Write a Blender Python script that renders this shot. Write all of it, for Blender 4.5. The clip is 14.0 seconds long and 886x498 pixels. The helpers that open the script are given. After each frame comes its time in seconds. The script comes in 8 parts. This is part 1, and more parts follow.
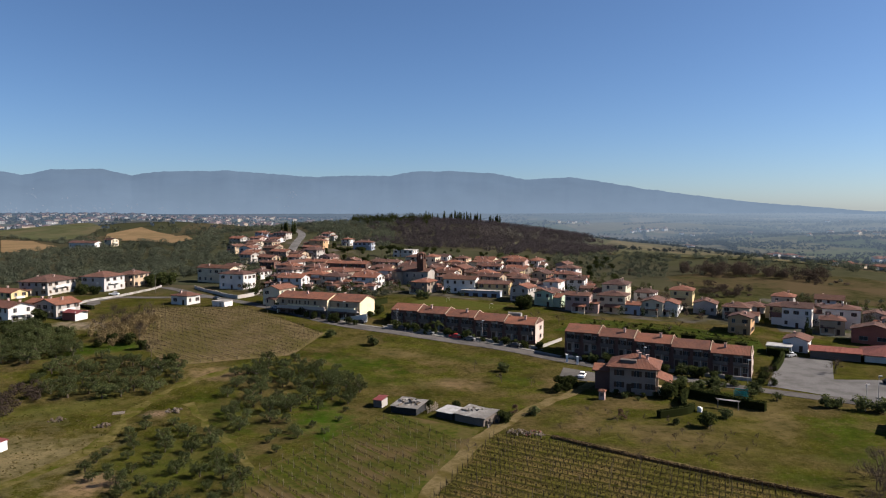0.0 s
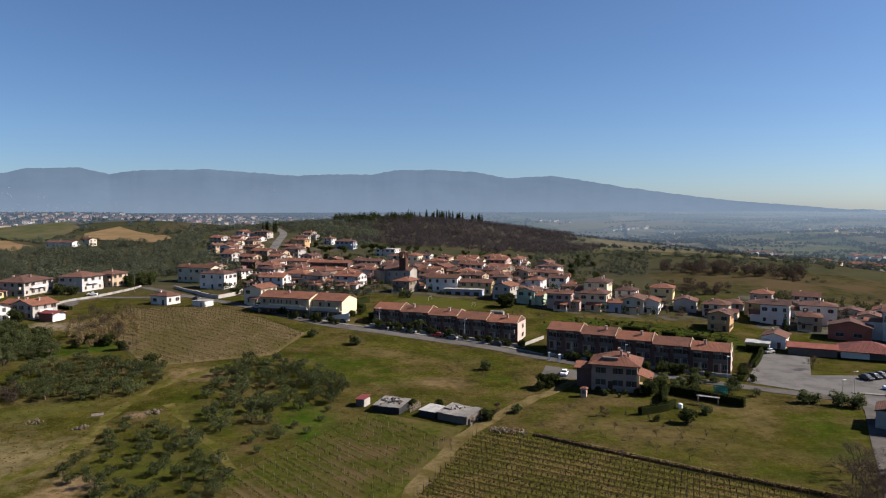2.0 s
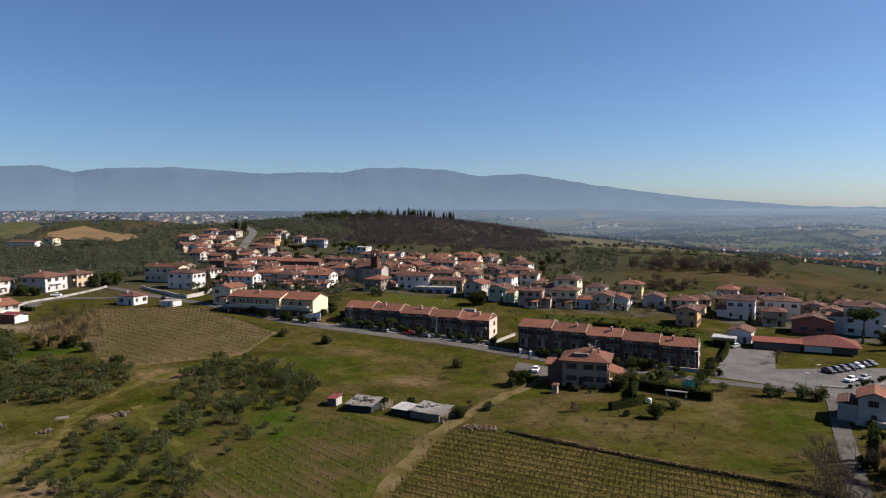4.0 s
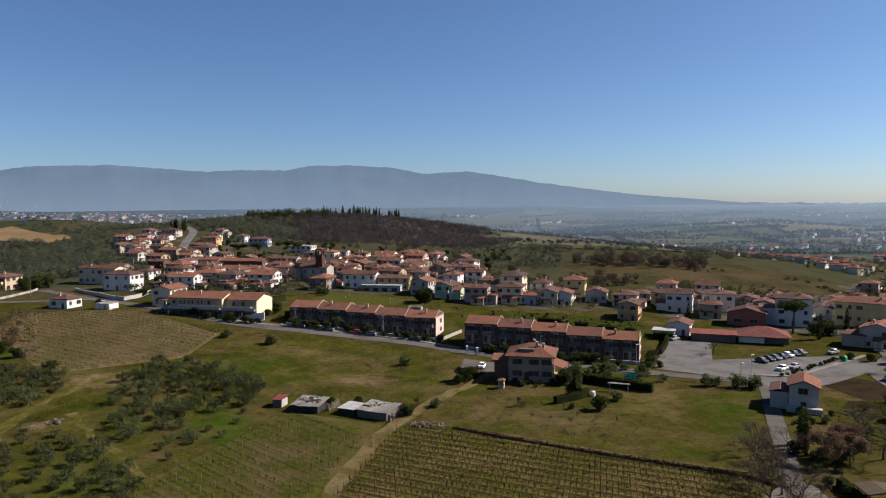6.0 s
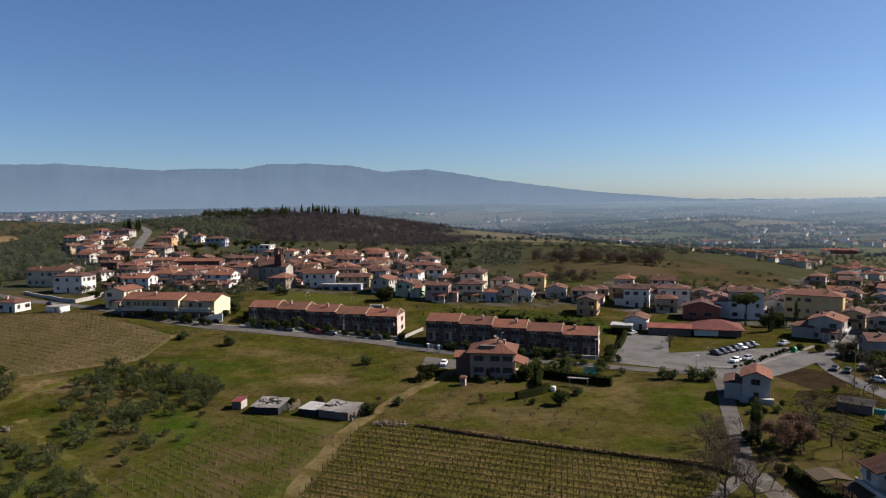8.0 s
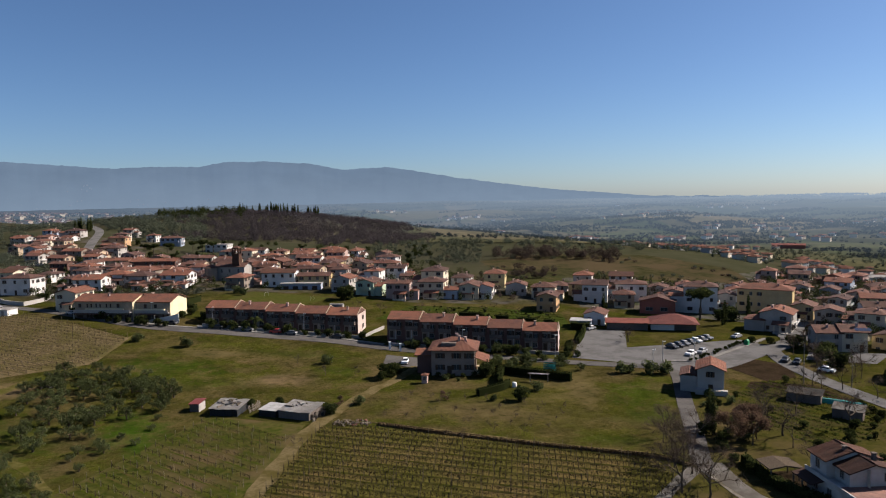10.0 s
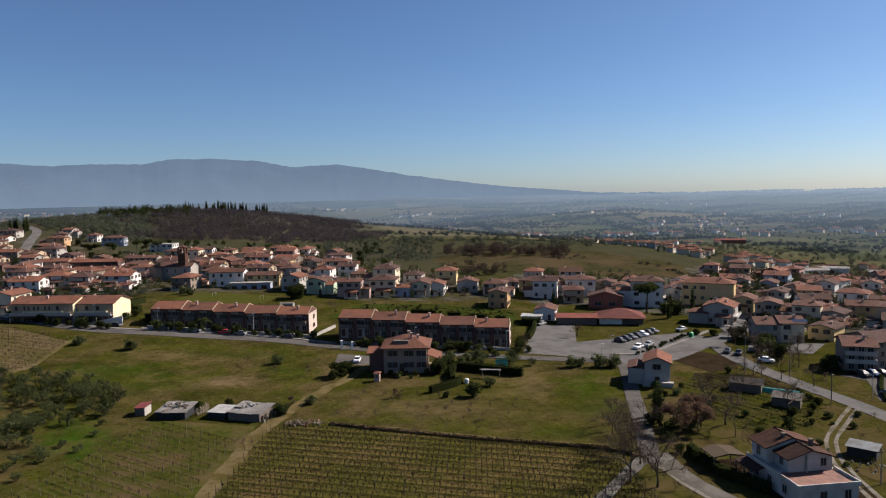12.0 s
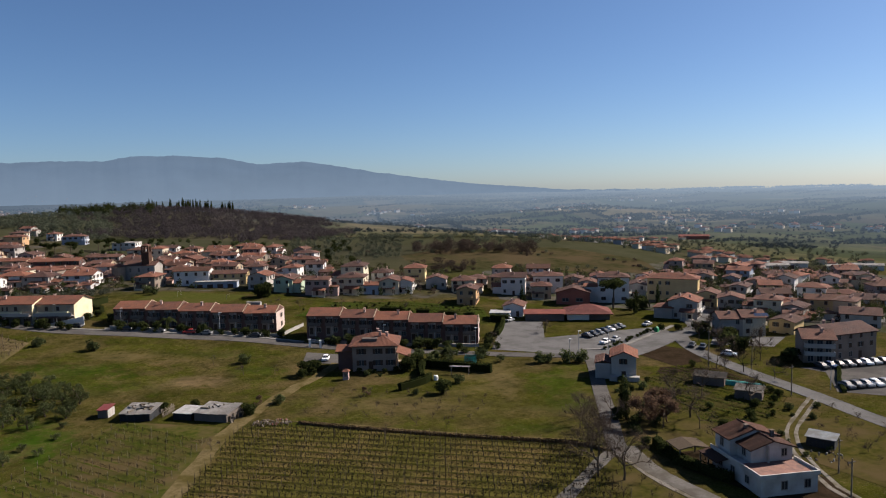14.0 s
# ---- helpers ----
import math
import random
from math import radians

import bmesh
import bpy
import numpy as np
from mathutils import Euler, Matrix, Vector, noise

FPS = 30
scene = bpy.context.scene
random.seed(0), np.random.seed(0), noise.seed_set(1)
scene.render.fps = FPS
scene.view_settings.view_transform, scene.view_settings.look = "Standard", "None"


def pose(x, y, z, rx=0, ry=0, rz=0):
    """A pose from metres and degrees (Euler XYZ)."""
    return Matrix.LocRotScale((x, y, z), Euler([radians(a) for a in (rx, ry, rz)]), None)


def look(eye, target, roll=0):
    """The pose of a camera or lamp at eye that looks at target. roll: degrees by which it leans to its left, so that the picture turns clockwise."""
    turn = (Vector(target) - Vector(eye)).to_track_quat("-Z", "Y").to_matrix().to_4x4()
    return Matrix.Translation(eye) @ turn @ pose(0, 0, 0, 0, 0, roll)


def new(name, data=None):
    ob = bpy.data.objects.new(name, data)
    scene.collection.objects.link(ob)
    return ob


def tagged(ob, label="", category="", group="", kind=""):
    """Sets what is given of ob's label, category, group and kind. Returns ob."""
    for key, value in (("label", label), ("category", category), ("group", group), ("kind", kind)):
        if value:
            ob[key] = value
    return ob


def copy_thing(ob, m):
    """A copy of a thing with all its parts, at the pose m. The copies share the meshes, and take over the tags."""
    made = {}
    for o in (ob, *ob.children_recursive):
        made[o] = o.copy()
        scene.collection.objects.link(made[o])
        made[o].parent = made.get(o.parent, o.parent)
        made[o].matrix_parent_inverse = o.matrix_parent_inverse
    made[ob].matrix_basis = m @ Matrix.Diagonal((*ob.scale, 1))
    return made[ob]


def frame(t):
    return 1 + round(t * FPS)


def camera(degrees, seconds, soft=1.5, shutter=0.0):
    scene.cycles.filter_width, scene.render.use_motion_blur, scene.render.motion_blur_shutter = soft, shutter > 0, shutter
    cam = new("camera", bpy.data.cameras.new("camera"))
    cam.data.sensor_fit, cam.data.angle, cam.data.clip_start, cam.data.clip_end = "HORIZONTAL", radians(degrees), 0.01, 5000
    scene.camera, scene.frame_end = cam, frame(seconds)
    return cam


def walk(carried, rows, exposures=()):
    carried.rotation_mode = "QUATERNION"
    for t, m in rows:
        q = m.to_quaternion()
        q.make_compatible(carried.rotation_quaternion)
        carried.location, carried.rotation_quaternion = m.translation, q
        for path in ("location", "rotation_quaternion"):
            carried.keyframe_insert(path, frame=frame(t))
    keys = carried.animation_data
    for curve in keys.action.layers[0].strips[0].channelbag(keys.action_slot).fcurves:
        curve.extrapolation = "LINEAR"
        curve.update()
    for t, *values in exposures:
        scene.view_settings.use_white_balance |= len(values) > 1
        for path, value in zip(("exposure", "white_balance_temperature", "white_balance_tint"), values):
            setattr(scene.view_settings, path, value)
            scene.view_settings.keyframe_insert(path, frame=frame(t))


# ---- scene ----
cam = camera(65.062, 14.0, soft=1.15)
EYE = (0.0, 0.0, 48.0)
# the drone hovers and pans to the right: seconds and Euler angles in degrees
TURNS = [
    (0.0, 86.694, -0.000, 0.000),
    (0.5, 86.672, 0.035, -0.278),
    (1.0, 86.659, 0.080, -0.622),
    (1.5, 86.620, 0.077, -1.073),
    (2.0, 86.587, 0.083, -1.468),
    (4.5, 86.355, 0.272, -4.838),
    (5.0, 86.295, 0.354, -6.043),
    (5.5, 86.240, 0.439, -7.262),
    (6.0, 86.193, 0.488, -8.320),
    (6.5, 86.149, 0.562, -9.222),
    (7.0, 86.093, 0.660, -10.121),
    (9.5, 85.811, 0.985, -13.868),
    (10.0, 85.749, 1.047, -14.884),
    (10.5, 85.684, 1.097, -15.915),
    (11.0, 85.612, 1.151, -16.932),
    (11.5, 85.531, 1.200, -17.936),
    (12.0, 85.457, 1.222, -18.912),
    (12.5, 85.385, 1.283, -19.858),
    (13.0, 85.305, 1.284, -20.641),
    (13.5, 85.239, 1.275, -21.108),
    (14.0, 85.169, 1.308, -21.523),
]
walk(cam, [(t, pose(*EYE, rx, ry, rz)) for t, rx, ry, rz in TURNS], exposures=[(0.0, 1.18, 6130, 11), (14.0, 1.01, 6130, 11)])

# ---- light ----
SUN_AZ, SUN_EL = radians(86), radians(37)
world = bpy.data.worlds.new("sky")
scene.world = world
world.use_nodes = True
wn = world.node_tree
sky = wn.nodes.new("ShaderNodeTexSky")
sky.sky_type = "NISHITA"
sky.sun_disc = False
sky.sun_elevation, sky.sun_rotation = SUN_EL, SUN_AZ
sky.altitude, sky.air_density, sky.dust_density, sky.ozone_density = 1800, 1.0, 2.2, 5.8
wn.links.new(sky.outputs[0], wn.nodes["Background"].inputs[0])
wn.nodes["Background"].inputs[1].default_value = 0.0465
sun = new("sun", bpy.data.lights.new("sun", "SUN"))
sun.data.energy, sun.data.angle, sun.data.color = 5.0, radians(0.53), (1.0, 0.865, 0.735)
toward = Vector((math.sin(SUN_AZ) * math.cos(SUN_EL), math.cos(SUN_AZ) * math.cos(SUN_EL), math.sin(SUN_EL)))
sun.matrix_world = look(toward * 300, (0, 0, 0))

# ---- materials ----
def tree_of(name):
    m = bpy.data.materials.new(name)
    m.use_nodes = True
    nt = m.node_tree
    return m, nt, nt.nodes["Principled BSDF"], nt.links.new


def put(nt, kind, **values):
    n = nt.nodes.new(kind)
    for key, value in values.items():
        n.inputs[key.replace("_", " ")].default_value = value
    return n


def ramp(nt, src, stops):
    r = nt.nodes.new("ShaderNodeValToRGB")
    while len(r.color_ramp.elements) < len(stops):
        r.color_ramp.elements.new(0.5)
    for e, (at, c) in zip(r.color_ramp.elements, stops):
        e.position, e.color = at, (*c, 1)
    nt.links.new(src, r.inputs[0])
    return r.outputs[0]


def mix(nt, fac, a, b, how="MIX"):
    n = nt.nodes.new("ShaderNodeMix")
    n.data_type, n.blend_type = "RGBA", how
    for slot, v in ((0, fac), (6, a), (7, b)):
        if hasattr(v, "is_linked"):
            nt.links.new(v, n.inputs[slot])
        else:
            n.inputs[slot].default_value = v if slot == 0 else (*v, 1)
    return n.outputs[2]


def noise_of(nt, scale, detail=4.0, rough=0.55, vec=None):
    n = put(nt, "ShaderNodeTexNoise", Scale=scale, Detail=detail, Roughness=rough)
    if vec is not None:
        nt.links.new(vec, n.inputs["Vector"])
    return n.outputs["Fac"]


def where(nt):
    return nt.nodes.new("ShaderNodeNewGeometry").outputs["Position"]


def local(nt):
    return nt.nodes.new("ShaderNodeTexCoord").outputs["Object"]


def bump(nt, bsdf, height, strength, dist):
    b = put(nt, "ShaderNodeBump", Strength=strength, Distance=dist)
    nt.links.new(height, b.inputs["Height"])
    nt.links.new(b.outputs[0], bsdf.inputs["Normal"])


def rough_mat(name, c1, c2, scale=1.5, rough=0.85, big=0.12, c3=None, relief=0.03, vary=0.0, world_space=True, metal=0.0):
    """Two scales of noise between colours, a little relief, and a shift of value from object to object."""
    m, nt, bsdf, link = tree_of(name)
    vec = where(nt) if world_space else local(nt)
    col = mix(nt, ramp(nt, noise_of(nt, scale, 5, 0.6, vec), [(0.35, (0, 0, 0)), (0.65, (1, 1, 1))]), c1, c2)
    if c3:
        col = mix(nt, ramp(nt, noise_of(nt, big, 4, 0.6, vec), [(0.45, (0, 0, 0)), (0.62, (1, 1, 1))]), col, c3)
    if vary:
        info = nt.nodes.new("ShaderNodeObjectInfo").outputs["Random"]
        col = mix(nt, 1.0, col, ramp(nt, info, [(0, (1 - vary,) * 3), (1, (1 + vary,) * 3)]), "MULTIPLY")
    link(col, bsdf.inputs["Base Color"])
    bsdf.inputs["Roughness"].default_value = rough
    bsdf.inputs["Metallic"].default_value = metal
    bsdf.inputs["Specular IOR Level"].default_value = 0.0 if rough >= 0.9 else 0.3
    if relief:
        bump(nt, bsdf, noise_of(nt, scale * 3, 4, 0.6, vec), 0.6, relief)
    return m


WALLS = {}


def wall_mat(key):
    table = {
        "white": (0.78, 0.76, 0.72), "cream": (0.72, 0.64, 0.48), "yellow": (0.74, 0.60, 0.32), "ochre": (0.64, 0.49, 0.26),
        "orange": (0.62, 0.40, 0.22), "pink": (0.52, 0.38, 0.33), "grey": (0.48, 0.45, 0.41), "stone": (0.30, 0.25, 0.20),
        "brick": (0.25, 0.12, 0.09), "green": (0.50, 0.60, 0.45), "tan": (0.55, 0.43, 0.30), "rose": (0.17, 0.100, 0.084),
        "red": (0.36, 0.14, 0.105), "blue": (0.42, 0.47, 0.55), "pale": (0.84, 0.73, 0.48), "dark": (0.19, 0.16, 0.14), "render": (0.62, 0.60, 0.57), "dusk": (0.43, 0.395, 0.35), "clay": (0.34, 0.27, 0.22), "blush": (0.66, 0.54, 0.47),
    }
    if key not in WALLS:
        c = tuple(0.71 * v for v in table[key])
        WALLS[key] = rough_mat("plaster_" + key, tuple(v * 0.93 for v in c), c, 2.0, 0.9, 0.25, tuple(v * 0.82 for v in c), 0.01, 0.06)
    return WALLS[key]


def roof_material(name, c1, c2, c3):
    """Clay pantiles: rows down the slope and courses across it, uneven in colour."""
    m, nt, bsdf, link = tree_of(name)
    uv = nt.nodes.new("ShaderNodeUVMap").outputs[0]
    vec = where(nt)
    w1 = put(nt, "ShaderNodeTexWave", Scale=0.9, Distortion=0.6, Detail=1.0)
    w1.bands_direction = "X"
    w2 = put(nt, "ShaderNodeTexWave", Scale=0.75, Distortion=0.8, Detail=1.0)
    w2.bands_direction = "Y"
    link(uv, w1.inputs[0])
    link(uv, w2.inputs[0])
    col = mix(nt, ramp(nt, noise_of(nt, 2.2, 5, 0.7, vec), [(0.3, (0, 0, 0)), (0.7, (1, 1, 1))]), c1, c2)
    col = mix(nt, ramp(nt, noise_of(nt, 0.35, 4, 0.65, vec), [(0.45, (0, 0, 0)), (0.7, (0.8,) * 3)]), col, c3)
    col = mix(nt, 0.35, col, ramp(nt, w1.outputs[1], [(0.0, (0.45,) * 3), (0.6, (1, 1, 1))]), "MULTIPLY")
    info = nt.nodes.new("ShaderNodeObjectInfo").outputs["Random"]
    col = mix(nt, 1.0, col, ramp(nt, info, [(0, (0.66, 0.70, 0.76)), (1, (1.15, 1.08, 1.02))]), "MULTIPLY")
    link(col, bsdf.inputs["Base Color"])
    bsdf.inputs["Roughness"].default_value = 0.9
    bsdf.inputs["Specular IOR Level"].default_value = 0.1
    add = nt.nodes.new("ShaderNodeMath")
    link(w1.outputs[1], add.inputs[0])
    link(w2.outputs[1], add.inputs[1])
    bump(nt, bsdf, add.outputs[0], 0.7, 0.06)
    return m


def glass_dark():
    m, nt, bsdf, link = tree_of("window_glass")
    info = nt.nodes.new("ShaderNodeObjectInfo").outputs["Random"]
    link(ramp(nt, info, [(0, (0.015, 0.017, 0.02)), (1, (0.05, 0.055, 0.06))]), bsdf.inputs["Base Color"])
    bsdf.inputs["Roughness"].default_value = 0.25
    bsdf.inputs["Specular IOR Level"].default_value = 0.25
    return m


def leaf_mat(name, c1, c2, scale=0.8):
    m, nt, bsdf, link = tree_of(name)
    isl = nt.nodes.new("ShaderNodeNewGeometry").outputs["Random Per Island"]
    info = nt.nodes.new("ShaderNodeObjectInfo").outputs["Random"]
    col = mix(nt, isl, c1, c2)
    col = mix(nt, 1.0, col, ramp(nt, info, [(0, (0.72, 0.72, 0.72)), (1, (1.2, 1.2, 1.15))]), "MULTIPLY")
    col = mix(nt, ramp(nt, noise_of(nt, 0.03, 3, 0.5, where(nt)), [(0.4, (0, 0, 0)), (0.6, (0.5,) * 3)]), col, tuple(v * 0.6 for v in c1))
    link(col, bsdf.inputs["Base Color"])
    bsdf.inputs["Roughness"].default_value = 0.8
    bsdf.inputs["Specular IOR Level"].default_value = 0.0
    # light also passes through the leaves
    thin = nt.nodes.new("ShaderNodeBsdfTranslucent")
    link(col, thin.inputs[0])
    both = put(nt, "ShaderNodeMixShader", Fac=0.48)
    link(bsdf.outputs[0], both.inputs[1])
    link(thin.outputs[0], both.inputs[2])
    link(both.outputs[0], nt.nodes["Material Output"].inputs[0])
    return m


def ground_material():
    """Winter meadow: several greens, dry straw and bare earth, at metre and field scale, with soft worn or lush patches; beyond the village, fields."""
    m, nt, bsdf, link = tree_of("meadow")
    vec = where(nt)
    fine = noise_of(nt, 1.3, 6, 0.7, vec)
    tuft = noise_of(nt, 0.3, 6, 0.7, vec)
    mid = noise_of(nt, 0.075, 5, 0.6, vec)
    big = noise_of(nt, 0.022, 3, 0.55, vec)
    g = mix(nt, ramp(nt, fine, [(0.3, (0, 0, 0)), (0.7, (1, 1, 1))]), (0.0195, 0.0240, 0.0030), (0.0560, 0.0590, 0.0085))
    d = mix(nt, ramp(nt, fine, [(0.3, (0, 0, 0)), (0.7, (1, 1, 1))]), (0.044, 0.031, 0.0125), (0.105, 0.076, 0.0350))
    col = mix(nt, ramp(nt, mid, [(0.45, (0, 0, 0)), (0.56, (0.95,) * 3)]), g, d)
    col = mix(nt, ramp(nt, noise_of(nt, 0.16, 6, 0.75, vec), [(0.50, (0, 0, 0)), (0.66, (0.7,) * 3)]), col, (0.062, 0.046, 0.019))
    col = mix(nt, ramp(nt, big, [(0.45, (0, 0, 0)), (0.60, (0.6,) * 3)]), col, (0.0330, 0.0345, 0.0043))
    col = mix(nt, ramp(nt, tuft, [(0.46, (0, 0, 0)), (0.62, (0.6,) * 3)]), col, (0.0270, 0.0265, 0.0038))
    col = mix(nt, ramp(nt, noise_of(nt, 3.5, 3, 0.6, vec), [(0.52, (0, 0, 0)), (0.66, (0.55,) * 3)]), col, (0.092, 0.074, 0.028))
    col = mix(nt, ramp(nt, noise_of(nt, 0.7, 5, 0.7, vec), [(0.52, (0, 0, 0)), (0.66, (0.6,) * 3)]), col, (0.0205, 0.0215, 0.0032))
    xyz = nt.nodes.new("ShaderNodeSeparateXYZ")
    link(vec, xyz.inputs[0])
    both = put(nt, "ShaderNodeMath")
    both.operation = "ADD"
    link(tuft, both.inputs[0])
    link(noise_of(nt, 0.055, 5, 0.65, vec), both.inputs[1])
    wide = nt.nodes.new("ShaderNodeMath")
    wide.operation = "MULTIPLY_ADD"
    link(both.outputs[0], wide.inputs[0])
    wide.inputs[1].default_value, wide.inputs[2].default_value = 2.4, -2.4
    warp = wide.outputs[0]
    # worn, dry and lush patches of the meadow: centre, half-lengths, turn, colour
    lush, dry, earth = (0.0270, 0.0430, 0.0045), (0.1000, 0.0760, 0.0310), (0.1250, 0.0880, 0.0450)
    for cx, cy, rx, ry, turn, c, k in (
        (-26, 151, 9, 21, 22, (0.028, 0.050, 0.005), 1.0), (-25, 204, 17, 9, -22, lush, 0.85), (-50, 158, 7, 16, 35, lush, 0.6), (-64, 189, 9, 7, -20, earth, 0.8), (-50, 128, 16, 18, 20, (0.046, 0.058, 0.010), 0.5), (80, 130, 13, 6, -30, lush, 0.6), (66, 120, 10, 4, -33, lush, 0.5),
        (85, 143, 9, 17, -22, lush, 0.55), (3, 186, 13, 7, -20, earth, 0.7), (44, 147, 26, 9, -33, earth, 0.3), (-14, 216, 22, 6, -24, dry, 0.8),
        (-63, 116, 6, 9, 30, earth, 0.9), (-63, 190, 13, 7, -20, earth, 0.8), (-116, 240, 16, 9, 20, earth, 0.9), (-82, 128, 18, 27, 12, (0.128, 0.104, 0.050), 0.9), (-88, 160, 18, 8, 25, (0.062, 0.062, 0.016), 0.7), (-61, 119, 5, 7, 25, (0.20, 0.135, 0.075), 0.95), (-66, 158, 3.5, 3, 0, (0.16, 0.11, 0.07), 0.9), (-98, 212, 14, 7, 15, (0.028, 0.050, 0.005), 0.9), (-110, 203, 16, 5, 25, lush, 0.8), (-122, 236, 15, 7, -15, (0.17, 0.14, 0.10), 0.9),
        (12, 210, 25, 6, -24, lush, 0.4), (20, 190, 9, 5, -20, lush, 0.6), (72, 160, 14, 6, -33, dry, 0.4), (75, 176, 10, 5, -30, lush, 0.5), (90, 235, 30, 9, -33, lush, 0.7), (79, 163, 5, 13, -22, dry, 0.7), (190, 352, 30, 9, -20, dry, 0.4), (150, 385, 26, 9, -20, dry, 0.4), (215, 335, 16, 10, 30, earth, 0.3), (66, 150, 14, 5, 10, dry, 0.5), (56, 141, 34, 10, -33, dry, 0.35), (74, 150, 4, 20, -15, dry, 0.6), (90, 150, 10, 16, -20, lush, 0.35), (-20, 190, 18, 9, -30, lush, 0.45)):
        shift = put(nt, "ShaderNodeMapping", Location=(cx, cy, 0), Rotation=(0, 0, radians(turn)), Scale=(rx, ry, 1))
        shift.vector_type = "TEXTURE"
        link(vec, shift.inputs[0])
        flat = nt.nodes.new("ShaderNodeSeparateXYZ")
        link(shift.outputs[0], flat.inputs[0])
        join = nt.nodes.new("ShaderNodeCombineXYZ")
        link(flat.outputs[0], join.inputs[0])
        link(flat.outputs[1], join.inputs[1])
        ln = nt.nodes.new("ShaderNodeVectorMath")
        ln.operation = "LENGTH"
        link(join.outputs[0], ln.inputs[0])
        add = nt.nodes.new("ShaderNodeMath")
        add.operation = "ADD"
        link(ln.outputs["Value"], add.inputs[0])
        link(warp, add.inputs[1])
        col = mix(nt, ramp(nt, add.outputs[0], [(0.15, (k,) * 3), (1.15, (0, 0, 0))]), col, c)
    # dark tussocks and pale dead stalks over all
    col = mix(nt, ramp(nt, noise_of(nt, 0.45, 3, 0.8, vec), [(0.54, (0, 0, 0)), (0.68, (0.7,) * 3)]), col, (0.0155, 0.0175, 0.0030))
    col = mix(nt, ramp(nt, noise_of(nt, 0.9, 4, 0.75, vec), [(0.56, (0, 0, 0)), (0.70, (0.7,) * 3)]), col, (0.100, 0.080, 0.036))
    col = mix(nt, 1.0, col, ramp(nt, noise_of(nt, 0.11, 6, 0.75, vec), [(0.36, (0.62, 0.66, 0.62)), (0.64, (1.32, 1.28, 1.3))]), "MULTIPLY")
    vor = put(nt, "ShaderNodeTexVoronoi", Scale=0.007)
    link(vec, vor.inputs["Vector"])
    sep = nt.nodes.new("ShaderNodeSeparateColor")
    link(vor.outputs["Color"], sep.inputs[0])
    # field colours with extra blue, a painted tint of haze past the village
    fields = ramp(nt, sep.outputs[0], [(0.0, (0.030, 0.033, 0.019)), (0.3, (0.042, 0.042, 0.024)), (0.55, (0.050, 0.043, 0.028)), (0.8, (0.033, 0.034, 0.021)), (1.0, (0.066, 0.052, 0.032))])
    fields = mix(nt, ramp(nt, noise_of(nt, 0.05, 5, 0.65, vec), [(0.35, (0, 0, 0)), (0.7, (0.6,) * 3)]), fields, (0.0230, 0.0246, 0.0107))
    far = nt.nodes.new("ShaderNodeMapRange")
    far.inputs[1].default_value, far.inputs[2].default_value = 300, 350
    link(xyz.outputs[1], far.inputs[0])
    col = mix(nt, 1.0, col, (0.86, 0.87, 0.90), "MULTIPLY")
    col = mix(nt, far.outputs[0], col, fields)
    link(col, bsdf.inputs["Base Color"])
    bsdf.inputs["Roughness"].default_value = 0.95
    bsdf.inputs["Specular IOR Level"].default_value = 0.0
    bump(nt, bsdf, fine, 0.8, 0.15)
    return m


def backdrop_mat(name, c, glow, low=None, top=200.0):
    """Distant land, pale and bluish: the haze of kilometres of air is painted into its colour and emission."""
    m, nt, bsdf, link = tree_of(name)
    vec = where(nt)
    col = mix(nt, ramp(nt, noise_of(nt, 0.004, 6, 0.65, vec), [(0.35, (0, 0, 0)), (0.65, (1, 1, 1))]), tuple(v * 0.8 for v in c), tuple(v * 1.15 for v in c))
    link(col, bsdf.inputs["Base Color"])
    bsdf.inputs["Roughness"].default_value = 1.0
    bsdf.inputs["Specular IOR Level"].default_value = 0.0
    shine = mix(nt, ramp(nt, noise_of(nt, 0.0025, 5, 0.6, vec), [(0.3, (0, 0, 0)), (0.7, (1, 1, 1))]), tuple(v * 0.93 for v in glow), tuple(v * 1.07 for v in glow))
    # painted haze thickens downhill: emission runs from low at the foot to glow
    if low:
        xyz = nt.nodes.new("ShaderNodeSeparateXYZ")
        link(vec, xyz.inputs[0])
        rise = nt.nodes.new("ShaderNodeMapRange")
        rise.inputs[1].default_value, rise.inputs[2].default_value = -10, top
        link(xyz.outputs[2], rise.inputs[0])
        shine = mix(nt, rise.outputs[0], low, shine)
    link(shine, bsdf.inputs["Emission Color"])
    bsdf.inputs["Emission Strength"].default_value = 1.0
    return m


M_GROUND = ground_material()
M_ROOF = roof_material("clay_tiles", (0.142, 0.062, 0.040), (0.188, 0.088, 0.058), (0.094, 0.055, 0.043))
M_ROOF_OLD = roof_material("weathered_clay_tiles", (0.088, 0.047, 0.035), (0.130, 0.071, 0.053), (0.060, 0.042, 0.036))
M_ROOF_DARK = roof_material("dark_brown_tiles", (0.070, 0.036, 0.025), (0.100, 0.052, 0.036), (0.050, 0.033, 0.026))
M_GLASS = glass_dark()
M_FRAME = rough_mat("window_frame_paint", (0.19, 0.175, 0.155), (0.24, 0.222, 0.198), 3, 0.6, relief=0)
M_SHUT = rough_mat("shutter_paint", (0.0328, 0.0181, 0.0097), (0.0491, 0.0261, 0.0147), 4, 0.6, relief=0, vary=0.3)
M_ASPH = rough_mat("asphalt", (0.076, 0.071, 0.065), (0.096, 0.089, 0.082), 3, 0.9, 0.15, (0.060, 0.057, 0.053), 0.01)
